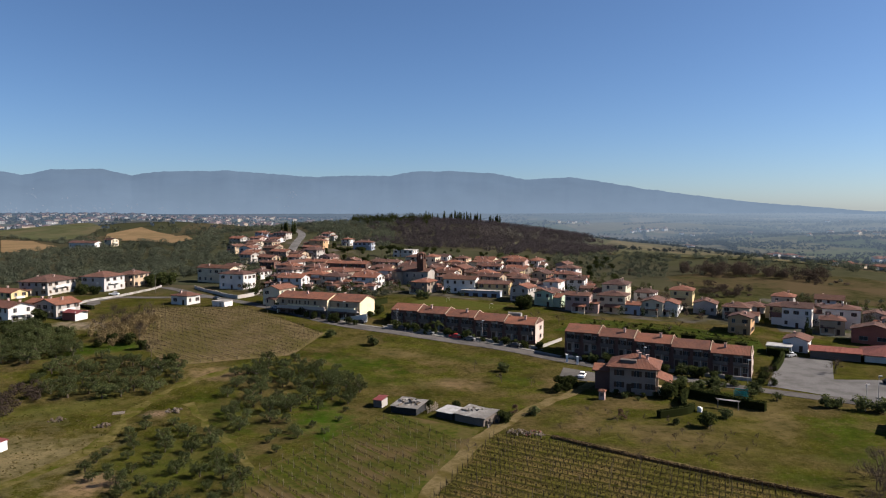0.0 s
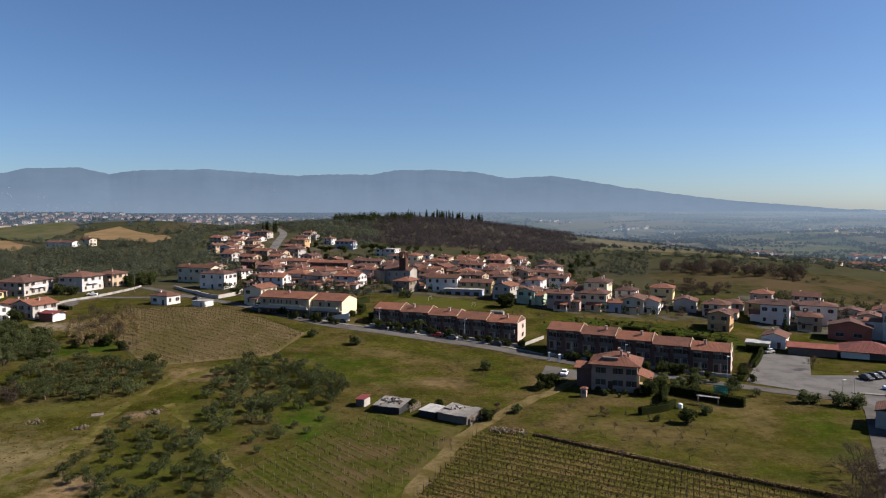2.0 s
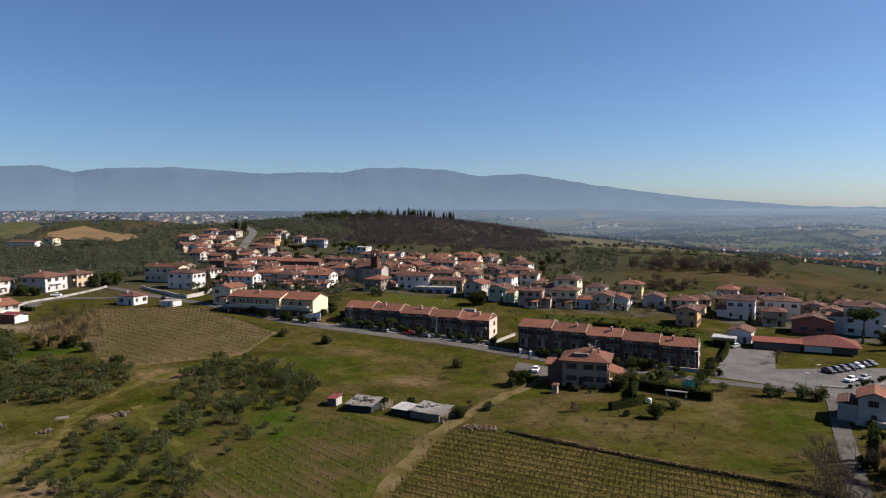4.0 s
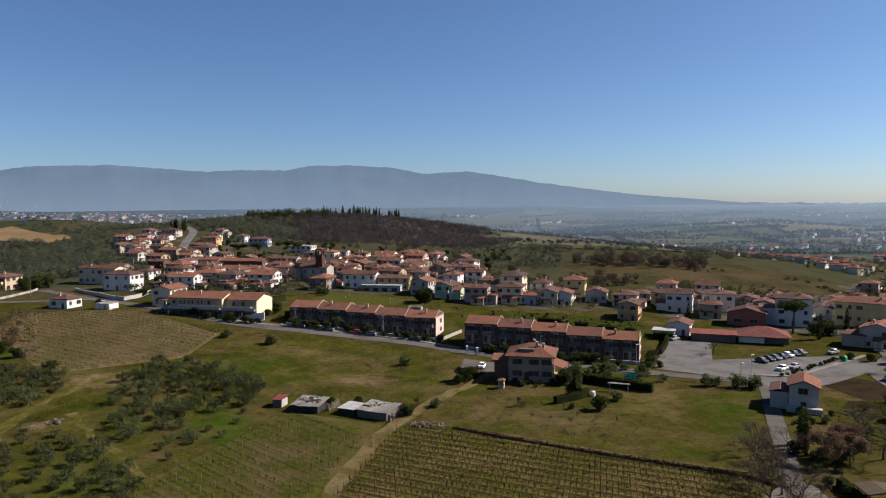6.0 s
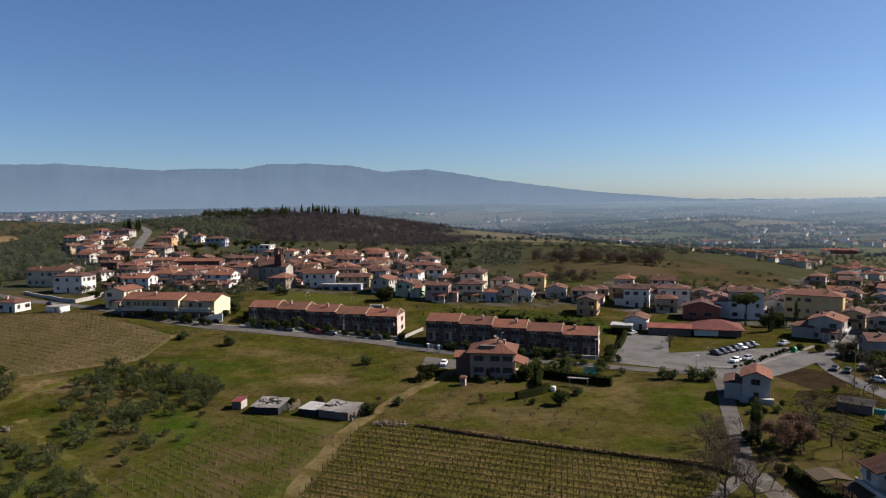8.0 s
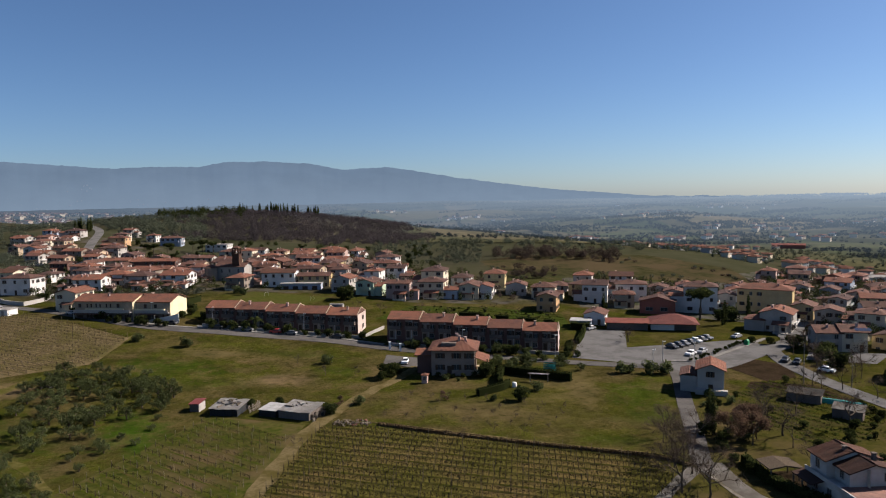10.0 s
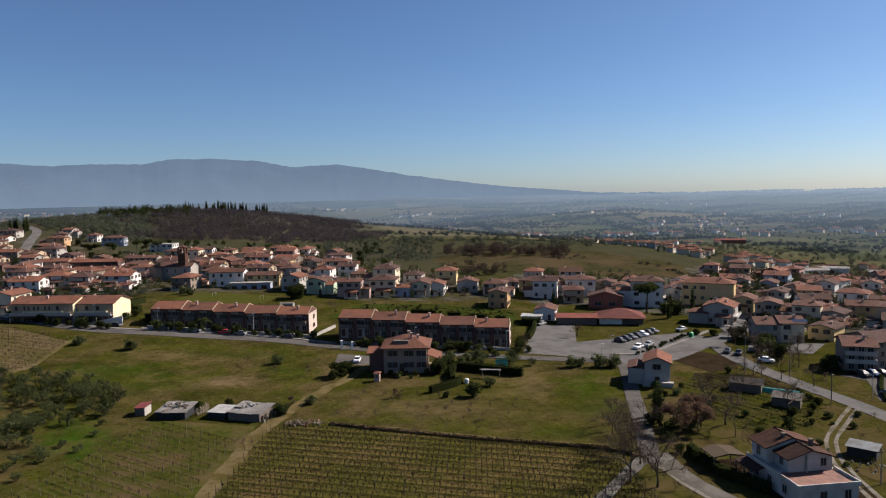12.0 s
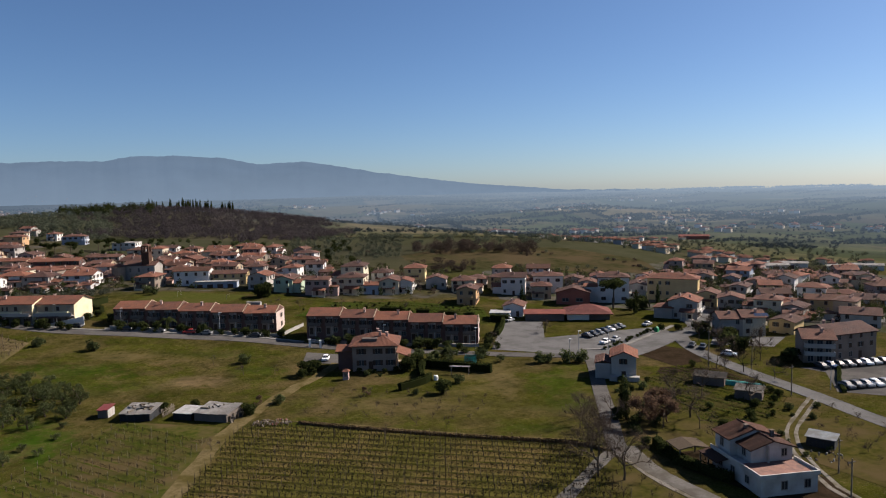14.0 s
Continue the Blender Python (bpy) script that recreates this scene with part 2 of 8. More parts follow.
M_CARPARK = rough_mat("pale_asphalt", (0.098, 0.095, 0.091), (0.122, 0.119, 0.115), 3, 0.9, 0.15, (0.080, 0.077, 0.073), 0.01)
M_PAVE = rough_mat("concrete_paving", (0.1523, 0.1441, 0.1311), (0.1864, 0.1776, 0.1652), 2, 0.9, 0.3, (0.1270, 0.1188, 0.1058), 0.01)
M_CONC = rough_mat("grey_concrete", (0.2302, 0.2176, 0.1999), (0.2906, 0.2780, 0.2604), 2, 0.9, 0.3, (0.1571, 0.1453, 0.1327), 0.01)
M_TRACK = rough_mat("dirt_track", (0.080, 0.062, 0.027), (0.115, 0.090, 0.045), 1.5, 0.95, 0.2, (0.056, 0.046, 0.014), 0.04)
M_GRAVEL = rough_mat("pale_gravel", (0.1239, 0.1125, 0.0937), (0.1651, 0.1500, 0.1276), 3, 0.95, 0.3, (0.0823, 0.0714, 0.0490), 0.03)
M_SOIL = rough_mat("vineyard_soil", (0.074, 0.056, 0.027), (0.118, 0.091, 0.048), 1.2, 0.95, 0.10, (0.070, 0.060, 0.022), 0.05)
M_VGRASS = rough_mat("vineyard_grass", (0.041, 0.039, 0.008), (0.069, 0.060, 0.016), 0.8, 0.95, 0.07, (0.084, 0.062, 0.023), 0.05)
M_VGRASS2 = rough_mat("weedy_vineyard_grass", (0.024, 0.032, 0.005), (0.056, 0.054, 0.013), 0.7, 0.95, 0.10, (0.070, 0.052, 0.024), 0.05)
M_BARK = rough_mat("bark", (0.0571, 0.0445, 0.0319), (0.0941, 0.0756, 0.0571), 6, 0.95, relief=0.02)
M_OLIVE = leaf_mat("olive_leaves", (0.046, 0.058, 0.020), (0.116, 0.130, 0.057))
M_EVER = leaf_mat("evergreen_leaves", (0.024, 0.031, 0.010), (0.055, 0.064, 0.023))
M_BROWN = leaf_mat("dry_oak_leaves", (0.082, 0.052, 0.036), (0.150, 0.098, 0.068))
M_TWIG = leaf_mat("bare_twigs", (0.046, 0.035, 0.028), (0.080, 0.062, 0.050))
# twig colour lightened and blued: distance haze held in the base colour
M_FARTWIG = leaf_mat("hazed_bare_twigs", (0.050, 0.043, 0.045), (0.092, 0.078, 0.080))
M_WOOD = rough_mat("grey_wood", (0.1008, 0.0823, 0.0630), (0.1638, 0.1386, 0.1075), 5, 0.85, relief=0.01)
M_METAL = rough_mat("galvanised_steel", (0.30, 0.30, 0.30), (0.42, 0.42, 0.42), 3, 0.55, relief=0, metal=0.4)
M_WHITE = rough_mat("white_paint", (0.6384, 0.6300, 0.6048), (0.6888, 0.6804, 0.6636), 3, 0.6, relief=0)
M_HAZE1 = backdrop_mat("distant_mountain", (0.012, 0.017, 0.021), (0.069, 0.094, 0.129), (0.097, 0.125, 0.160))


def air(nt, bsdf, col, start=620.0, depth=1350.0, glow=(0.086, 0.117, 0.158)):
    """Haze painted onto a far backdrop: with distance from the village its colour fades and its emission pales it, more
    so towards the sun.
    """
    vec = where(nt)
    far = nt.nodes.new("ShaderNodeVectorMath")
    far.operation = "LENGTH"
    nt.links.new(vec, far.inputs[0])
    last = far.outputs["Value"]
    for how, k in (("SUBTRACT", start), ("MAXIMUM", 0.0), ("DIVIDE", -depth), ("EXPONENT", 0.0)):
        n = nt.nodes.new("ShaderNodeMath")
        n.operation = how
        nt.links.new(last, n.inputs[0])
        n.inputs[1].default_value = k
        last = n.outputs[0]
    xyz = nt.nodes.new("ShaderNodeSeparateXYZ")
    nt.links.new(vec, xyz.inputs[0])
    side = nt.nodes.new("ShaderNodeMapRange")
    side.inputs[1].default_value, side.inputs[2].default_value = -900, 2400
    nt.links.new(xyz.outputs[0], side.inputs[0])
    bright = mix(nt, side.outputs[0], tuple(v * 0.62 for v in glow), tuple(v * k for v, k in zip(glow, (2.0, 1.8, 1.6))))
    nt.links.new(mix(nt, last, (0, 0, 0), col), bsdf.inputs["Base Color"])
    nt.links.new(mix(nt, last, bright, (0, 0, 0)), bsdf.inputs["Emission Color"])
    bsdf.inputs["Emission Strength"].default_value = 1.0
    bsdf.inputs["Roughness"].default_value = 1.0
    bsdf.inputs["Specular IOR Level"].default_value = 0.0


def far_fields(name):
    """Fields of the far valley, too distant to shift: a patchwork of winter greens, straw and ploughland with painted
    haze.
    """
    m, nt, bsdf, link = tree_of(name)
    vec = where(nt)
    wob = put(nt, "ShaderNodeTexNoise", Scale=0.006, Detail=2.0)
    link(vec, wob.inputs["Vector"])
    bend = put(nt, "ShaderNodeVectorMath")
    bend.operation = "MULTIPLY_ADD"
    link(wob.outputs["Color"], bend.inputs[0])
    bend.inputs[1].default_value = (60, 60, 0)
    link(vec, bend.inputs[2])
    col = None
    for sx, sy, turn, k in ((0.0050, 0.0026, 25, 1.0), (0.011, 0.005, -20, 0.40)):
        warp = put(nt, "ShaderNodeMapping", Scale=(sx, sy, 0.0), Rotation=(0, 0, radians(turn)))
        link(bend.outputs[0], warp.inputs[0])
        vor = put(nt, "ShaderNodeTexVoronoi", Scale=1.0)
        link(warp.outputs[0], vor.inputs["Vector"])
        sep = nt.nodes.new("ShaderNodeSeparateColor")
        link(vor.outputs["Color"], sep.inputs[0])
        tone = ramp(nt, sep.outputs[0], [(0.0, (0.012, 0.015, 0.008)), (0.25, (0.044, 0.056, 0.021)), (0.40, (0.080, 0.066, 0.038)), (0.5, (0.018, 0.025, 0.010)), (0.62, (0.082, 0.082, 0.042)), (0.75, (0.135, 0.108, 0.062)), (1.0, (0.034, 0.026, 0.020))])
        col = tone if col is None else mix(nt, k, col, tone)
    col = mix(nt, ramp(nt, noise_of(nt, 0.006, 6, 0.65, vec), [(0.54, (0, 0, 0)), (0.64, (0.7,) * 3)]), col, (0.017, 0.020, 0.012))
    col = mix(nt, ramp(nt, noise_of(nt, 0.08, 4, 0.7, vec), [(0.40, (0, 0, 0)), (0.66, (0.5,) * 3)]), col, (0.020, 0.023, 0.012))
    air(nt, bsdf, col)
    return m


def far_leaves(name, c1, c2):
    """Foliage, walls and roofs too distant to shift, with haze painted into colour and emission."""
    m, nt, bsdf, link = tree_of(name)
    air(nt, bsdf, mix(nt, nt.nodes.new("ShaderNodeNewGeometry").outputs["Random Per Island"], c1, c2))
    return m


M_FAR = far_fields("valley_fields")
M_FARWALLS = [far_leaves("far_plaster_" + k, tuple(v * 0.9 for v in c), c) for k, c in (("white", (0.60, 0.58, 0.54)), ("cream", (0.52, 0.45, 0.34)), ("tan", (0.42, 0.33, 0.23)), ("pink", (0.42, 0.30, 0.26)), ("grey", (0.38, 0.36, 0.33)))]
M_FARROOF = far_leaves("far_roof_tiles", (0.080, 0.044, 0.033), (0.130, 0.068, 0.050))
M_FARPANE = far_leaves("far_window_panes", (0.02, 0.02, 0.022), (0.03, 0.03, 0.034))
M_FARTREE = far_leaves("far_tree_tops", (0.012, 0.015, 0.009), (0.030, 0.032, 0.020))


# ---- building helpers ----
def ss(a, b, v):
    u = min(max((v - a) / (b - a), 0.0), 1.0)
    return u * u * (3 - 2 * u)


def terrain(x, y):
    """Height of the land: a gentle rise to the village, a hill behind it, a valley to the right."""
    z = 9 * ss(160, 330, y - 0.45 * x)
    z -= 14 * ss(350, 900, 0.55 * y + 0.75 * x)
    z += 16 * math.exp(-(((x + 150) / 180) ** 2 + ((y - 680) / 170) ** 2))
    z += 21 * math.exp(-(((x - 10) / 190) ** 2 + ((y - 830) / 110) ** 2))
    z += 22 * math.exp(-(((x + 430) / 200) ** 2 + ((y - 1000) / 120) ** 2))
    z += 20 * ss(1000, 2000, y) * ss(-50, -500, x)
    z -= 9 * ss(250, 420, x) * ss(200, 330, y)
    r = math.hypot(x, y)
    if r > 900:
        # the valley floor swells and climbs to the far hills
        swell = ss(950, 1500, r) * ss(0, 9, math.degrees(math.atan2(x, y)))
        z += swell * (46 * ss(900, 3900, r) - 16 * ss(3300, 3600, r) + (18 * noise.noise((x / 520, y / 430, 3)) + 6 * noise.noise((x / 200, y / 170, 8))) * (1 - ss(2500, 3200, r)))
    return z


def mesh_of(name, bm, *mats):
    me = bpy.data.meshes.new(name)
    bm.normal_update()
    bm.to_mesh(me)
    bm.free()
    for m in mats:
        me.materials.append(m)
    return me


def part(name, bm, material, parent=None, label="", m=None):
    ob = new(name, mesh_of(name, bm, *(material if isinstance(material, tuple) else (material,))))
    if parent:
        ob.parent = parent
    if m is not None:
        ob.matrix_basis = m
    if label:
        ob["label"] = label
    return ob


def thing(name, m, label, category, group=""):
    ob = new(name)
    ob.empty_display_size = 0.3
    ob.matrix_basis = m
    return tagged(ob, label, category, group)


def box(bm, x0, x1, y0, y1, z0, z1, mi=0, m=None):
    vs = [bm.verts.new((x, y, z)) for z in (z0, z1) for y in (y0, y1) for x in (x0, x1)]
    fs = []
    for q in ((0, 2, 3, 1), (4, 5, 7, 6), (0, 1, 5, 4), (2, 6, 7, 3), (0, 4, 6, 2), (1, 3, 7, 5)):
        f = bm.faces.new([vs[i] for i in q])
        f.material_index = mi
        fs.append(f)
    if m is not None:
        for v in vs:
            v.co = m @ v.co
    return vs


def prism(bm, pts, r0, r1, sides=6, mi=0):
    """A tapered tube along points."""
    rings = []
    n = len(pts)
    for i, p in enumerate(pts):
        p = Vector(p)
        d = (Vector(pts[min(i + 1, n - 1)]) - Vector(pts[max(i - 1, 0)])).normalized()
        a = d.orthogonal().normalized()
        b = d.cross(a)
        r = r0 + (r1 - r0) * i / (n - 1)
        rings.append([bm.verts.new(p + r * (math.cos(2 * math.pi * k / sides) * a + math.sin(2 * math.pi * k / sides) * b)) for k in range(sides)])
    for u, v in zip(rings, rings[1:]):
        for k in range(sides):
            f = bm.faces.new((u[k], u[(k + 1) % sides], v[(k + 1) % sides], v[k]))
            f.material_index = mi
    for ring, flip in ((rings[0], True), (rings[-1], False)):
        f = bm.faces.new(ring[::-1] if flip else ring)
        f.material_index = mi


def lathe(bm, profile, sides=12, mi=0):
    rings = [[bm.verts.new((r * math.cos(2 * math.pi * k / sides), r * math.sin(2 * math.pi * k / sides), z)) for k in range(sides)] for r, z in profile]
    for u, v in zip(rings, rings[1:]):
        for k in range(sides):
            bm.faces.new((u[k], u[(k + 1) % sides], v[(k + 1) % sides], v[k])).material_index = mi
    bm.faces.new(rings[0][::-1])
    bm.faces.new(rings[-1])


def smooth(points, step=4.0):
    """A curve through the points, sampled about every step metres."""
    p = [Vector((*q, 0)) for q in points]
    p = [2 * p[0] - p[1], *p, 2 * p[-1] - p[-2]]
    out = []
    for a, b, c, d in zip(p, p[1:], p[2:], p[3:]):
        n = max(1, int((c - b).length / step))
        for i in range(n):
            t = i / n
            out.append(0.5 * (2 * b + (c - a) * t + (2 * a - 5 * b + 4 * c - d) * t * t + (3 * b - a - 3 * c + d) * t ** 3))
    out.append(p[-2])
    return out


def strip(name, points, width, material, lift=0.10, thick=0.25, shift=0.0, label="", category="", wobble=0.0, parent=None):
    """A band of road or path on the land, with sides; shift moves it to the right of the line."""
    c = smooth(points)
    bm = bmesh.new()
    prev = None
    rng = random.Random(len(points) * 7 + int(abs(points[0][0])))
    for i, p in enumerate(c):
        d = (c[min(i + 1, len(c) - 1)] - c[max(i - 1, 0)]).normalized()
        n = Vector((d.y, -d.x, 0))
        wl, wr = (width / 2 + rng.uniform(-wobble, wobble) for _ in range(2))
        row = []
        for s, dz in ((shift - wl, -thick), (shift - wl, 0), (shift, 0.02), (shift + wr, 0), (shift + wr, -thick)):
            q = p + n * s
            row.append(bm.verts.new((q.x, q.y, terrain(q.x, q.y) + lift + dz)))
        if prev:
            for a in range(4):
                bm.faces.new((prev[a], prev[a + 1], row[a + 1], row[a]))
        prev = row
    bmesh.ops.recalc_face_normals(bm, faces=bm.faces)
    ob = part(name, bm, material, parent)
    return ob if parent else tagged(ob, label, category, kind="structure")


def drape(name, polygon, material, lift=0.05, label="", category="", step=8.0):
    """A flat-laid field or yard that follows the land."""
    bm = bmesh.new()
    bm.faces.new([bm.verts.new((*p, 0)) for p in polygon])
    xs, ys = [p[0] for p in polygon], [p[1] for p in polygon]
    for axis, lo, hi in ((0, min(xs), max(xs)), (1, min(ys), max(ys))):
        k = lo + step
        while k < hi:
            co, no = [0, 0, 0], [0, 0, 0]
            co[axis], no[axis] = k, 1
            bmesh.ops.bisect_plane(bm, geom=bm.verts[:] + bm.edges[:] + bm.faces[:], plane_co=co, plane_no=no)
            k += step
    for v in bm.verts:
        v.co.z = terrain(v.co.x, v.co.y) + lift
    for f in bm.faces:
        f.normal_update()
        if f.normal.z < 0:
            f.normal_flip()
    return tagged(part(name, bm, material), label, category, kind="structure")


def inside(poly, x, y):
    hit = False
    for (x0, y0), (x1, y1) in zip(poly, poly[1:] + poly[:1]):
        if (y0 > y) != (y1 > y) and x < (x1 - x0) * (y - y0) / (y1 - y0) + x0:
            hit = not hit
    return hit

# ---- land ----
def axis(marks):
    out = []
    for lo, hi, step in marks:
        n = max(1, round((hi - lo) / step))
        out += [lo + (hi - lo) * i / n for i in range(n)]
    return out + [marks[-1][1]]


def sheet(name, xs, ys, high, material, label, category):
    vs = [(x, y, high(x, y)) for y in ys for x in xs]
    w = len(xs)
    fs = [(j * w + i, j * w + i + 1, (j + 1) * w + i + 1, (j + 1) * w + i) for j in range(len(ys) - 1) for i in range(w - 1)]
    me = bpy.data.meshes.new(name)
    me.from_pydata(vs, [], fs)
    me.polygons.foreach_set("use_smooth", [True] * len(fs))
    me.materials.append(material)
    return tagged(new(name, me), label, category, kind="structure")


sheet("ground", axis([(-4500, -1200, 150), (-1200, -240, 30), (-240, 300, 6), (300, 1200, 30), (1200, 4500, 150)]),
      axis([(-1500, -200, 130), (-200, 40, 20), (40, 420, 6), (420, 1200, 20), (1200, 1700, 60), (1700, 4700, 200)]),
      lambda x, y: terrain(x, y) - 16 * ss(1075, 1300, math.hypot(x, y)) - (0 if y < 4000 else 30),
      M_GROUND, "winter meadow and farmland in patchy green and straw", "ground")


def ridge(name, far, crest, foot, material, depth=500, rough=8, label=""):
    """A far ridge along a circle round the village; crest: bearing in degrees and height over the eye in thousandths of the distance."""
    bs, hs = [c[0] for c in crest], [c[1] for c in crest]
    bm = bmesh.new()
    n, rows = 660, 10
    grid = []
    for j in range(rows):
        u = j / (rows - 1)
        line = []
        for i in range(n + 1):
            b = bs[0] + (bs[-1] - bs[0]) * i / n
            r = far - depth * (1 - u)
            top = EYE[2] + far * float(np.interp(b, bs, hs)) / 1000 + rough * (0.3 * noise.noise((b * 0.9, 0, far)) + 0.22 * noise.noise((b * 2.6, 4, far)) + 0.14 * noise.noise((b * 7, 8, far)))
            z = foot + (top - foot) * u ** 0.8 + (rough * (noise.noise((b * 0.5, j * 0.9, far)) + 0.35 * noise.noise((b * 1.3 + 0.8 * j, j * 0.9, far))) if 0 < j < rows - 1 else 0)
            line.append(bm.verts.new((r * math.sin(radians(b)), r * math.cos(radians(b)), z)))
        grid.append(line)
    for a, b in zip(grid, grid[1:]):
        for i in range(n):
            bm.faces.new((a[i], a[i + 1], b[i + 1], b[i])).smooth = True
    return tagged(part(name, bm, material), label, "backdrop", kind="structure")


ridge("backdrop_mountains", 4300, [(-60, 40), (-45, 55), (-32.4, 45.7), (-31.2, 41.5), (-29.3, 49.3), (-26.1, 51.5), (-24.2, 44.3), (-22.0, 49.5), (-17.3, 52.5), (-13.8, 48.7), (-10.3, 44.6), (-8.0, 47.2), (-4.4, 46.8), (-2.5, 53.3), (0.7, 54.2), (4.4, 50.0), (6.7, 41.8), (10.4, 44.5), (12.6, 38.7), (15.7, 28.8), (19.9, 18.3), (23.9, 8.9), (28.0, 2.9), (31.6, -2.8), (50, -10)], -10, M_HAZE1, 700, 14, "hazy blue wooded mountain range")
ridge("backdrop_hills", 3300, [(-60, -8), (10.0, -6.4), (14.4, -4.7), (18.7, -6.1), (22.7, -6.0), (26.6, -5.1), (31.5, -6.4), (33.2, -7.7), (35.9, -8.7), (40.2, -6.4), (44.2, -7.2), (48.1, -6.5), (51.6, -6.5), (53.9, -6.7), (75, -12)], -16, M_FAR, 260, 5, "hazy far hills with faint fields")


def far_sheet(name, r0, r1, lift, material, label, b0=-64, b1=80):
    vs, fs = [], []
    nb, nr = 150, 60
    for j in range(nr + 1):
        r = r0 * (r1 / r0) ** (j / nr)
        for i in range(nb + 1):
            b = radians(b0 + (b1 - b0) * i / nb)
            x, y = r * math.sin(b), r * math.cos(b)
            vs.append((x, y, terrain(x, y) + lift))
    for j in range(nr):
        for i in range(nb):
            a = j * (nb + 1) + i
            fs.append((a, a + 1, a + nb + 2, a + nb + 1))
    me = bpy.data.meshes.new(name)
    me.from_pydata(vs, [], fs)
    me.polygons.foreach_set("use_smooth", [True] * len(fs))
    me.materials.append(material)
    return tagged(new(name, me), label, "backdrop", kind="structure")


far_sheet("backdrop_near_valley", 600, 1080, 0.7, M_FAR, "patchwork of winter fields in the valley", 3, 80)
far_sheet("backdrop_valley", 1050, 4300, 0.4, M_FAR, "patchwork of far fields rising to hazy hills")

# ---- houses ----
def roof_mesh(w, d, h, kind, over=0.5, pitch=0.32, along="x", thick=0.22):
    """A gable or hip roof over a w x d plan with eaves at height h; UV in metres along the eaves and up the slope."""
    bm = bmesh.new()
    uv = bm.loops.layers.uv.new("UVMap")
    if along == "y":
        w, d = d, w
    a, b = w / 2 + over, d / 2 + over
    rise = b * pitch
    z0 = h - over * pitch + 0.05
    e = b if kind == "hip" else 0.0
    e = min(e, a - 0.3)
    top = [Vector((-a + e, 0, z0 + rise)), Vector((a - e, 0, z0 + rise))]
    low = [Vector((-a, -b, z0)), Vector((a, -b, z0)), Vector((a, b, z0)), Vector((-a, b, z0))]
    quads = [(low[0], low[1], top[1], top[0]), (low[2], low[3], top[0], top[1])]
    if kind == "hip":
        quads += [(low[1], low[2], top[1]), (low[3], low[0], top[0])]
    dn = Vector((0, 0, -thick))
    for q in quads:
        f = bm.faces.new([bm.verts.new(p) for p in q])
        base = (q[1] - q[0]).normalized()
        for lp, p in zip(f.loops, q):
            r = p - q[0]
            u = r.dot(base)
            lp[uv].uv = (u, (r - base * u).length)
        g = bm.faces.new([bm.verts.new(p + dn) for p in reversed(q)])
        edge = bm.faces.new([bm.verts.new(p) for p in (q[0] + dn, q[1] + dn, q[1], q[0])])
        if kind != "hip":
            for i, j in ((1, 2), (3, 0)):
                bm.faces.new([bm.verts.new(p) for p in (q[i] + dn, q[j] + dn, q[j], q[i])])
    if along == "y":
        bmesh.ops.rotate(bm, verts=bm.verts, cent=(0, 0, 0), matrix=Matrix.Rotation(radians(90), 3, "Z"))
    return bm, z0 + rise


def wall_mesh(w, d, h, kind, pitch=0.32, along="x", down=1.5):
    bm = bmesh.new()
    box(bm, -w / 2, w / 2, -d / 2, d / 2, -down, h)
    if kind == "gable":
        for s in (-1, 1):
            if along == "x":
                pts = [(s * w / 2, -d / 2, h), (s * w / 2, d / 2, h), (s * w / 2, 0, h + d / 2 * pitch)]
                back = [(s * (w / 2 - 0.3), y, z) for _, y, z in pts]
            else:
                pts = [(-w / 2, s * d / 2, h), (w / 2, s * d / 2, h), (0, s * d / 2, h + w / 2 * pitch)]
                back = [(x, s * (d / 2 - 0.3), z) for x, _, z in pts]
            A, B = [bm.verts.new(p) for p in pts], [bm.verts.new(p) for p in back]
            bm.faces.new(A), bm.faces.new(B[::-1])
            for i in range(3):
                bm.faces.new((A[i], A[(i + 1) % 3], B[(i + 1) % 3], B[i]))
        bmesh.ops.recalc_face_normals(bm, faces=bm.faces)
    return bm


WIN = {}


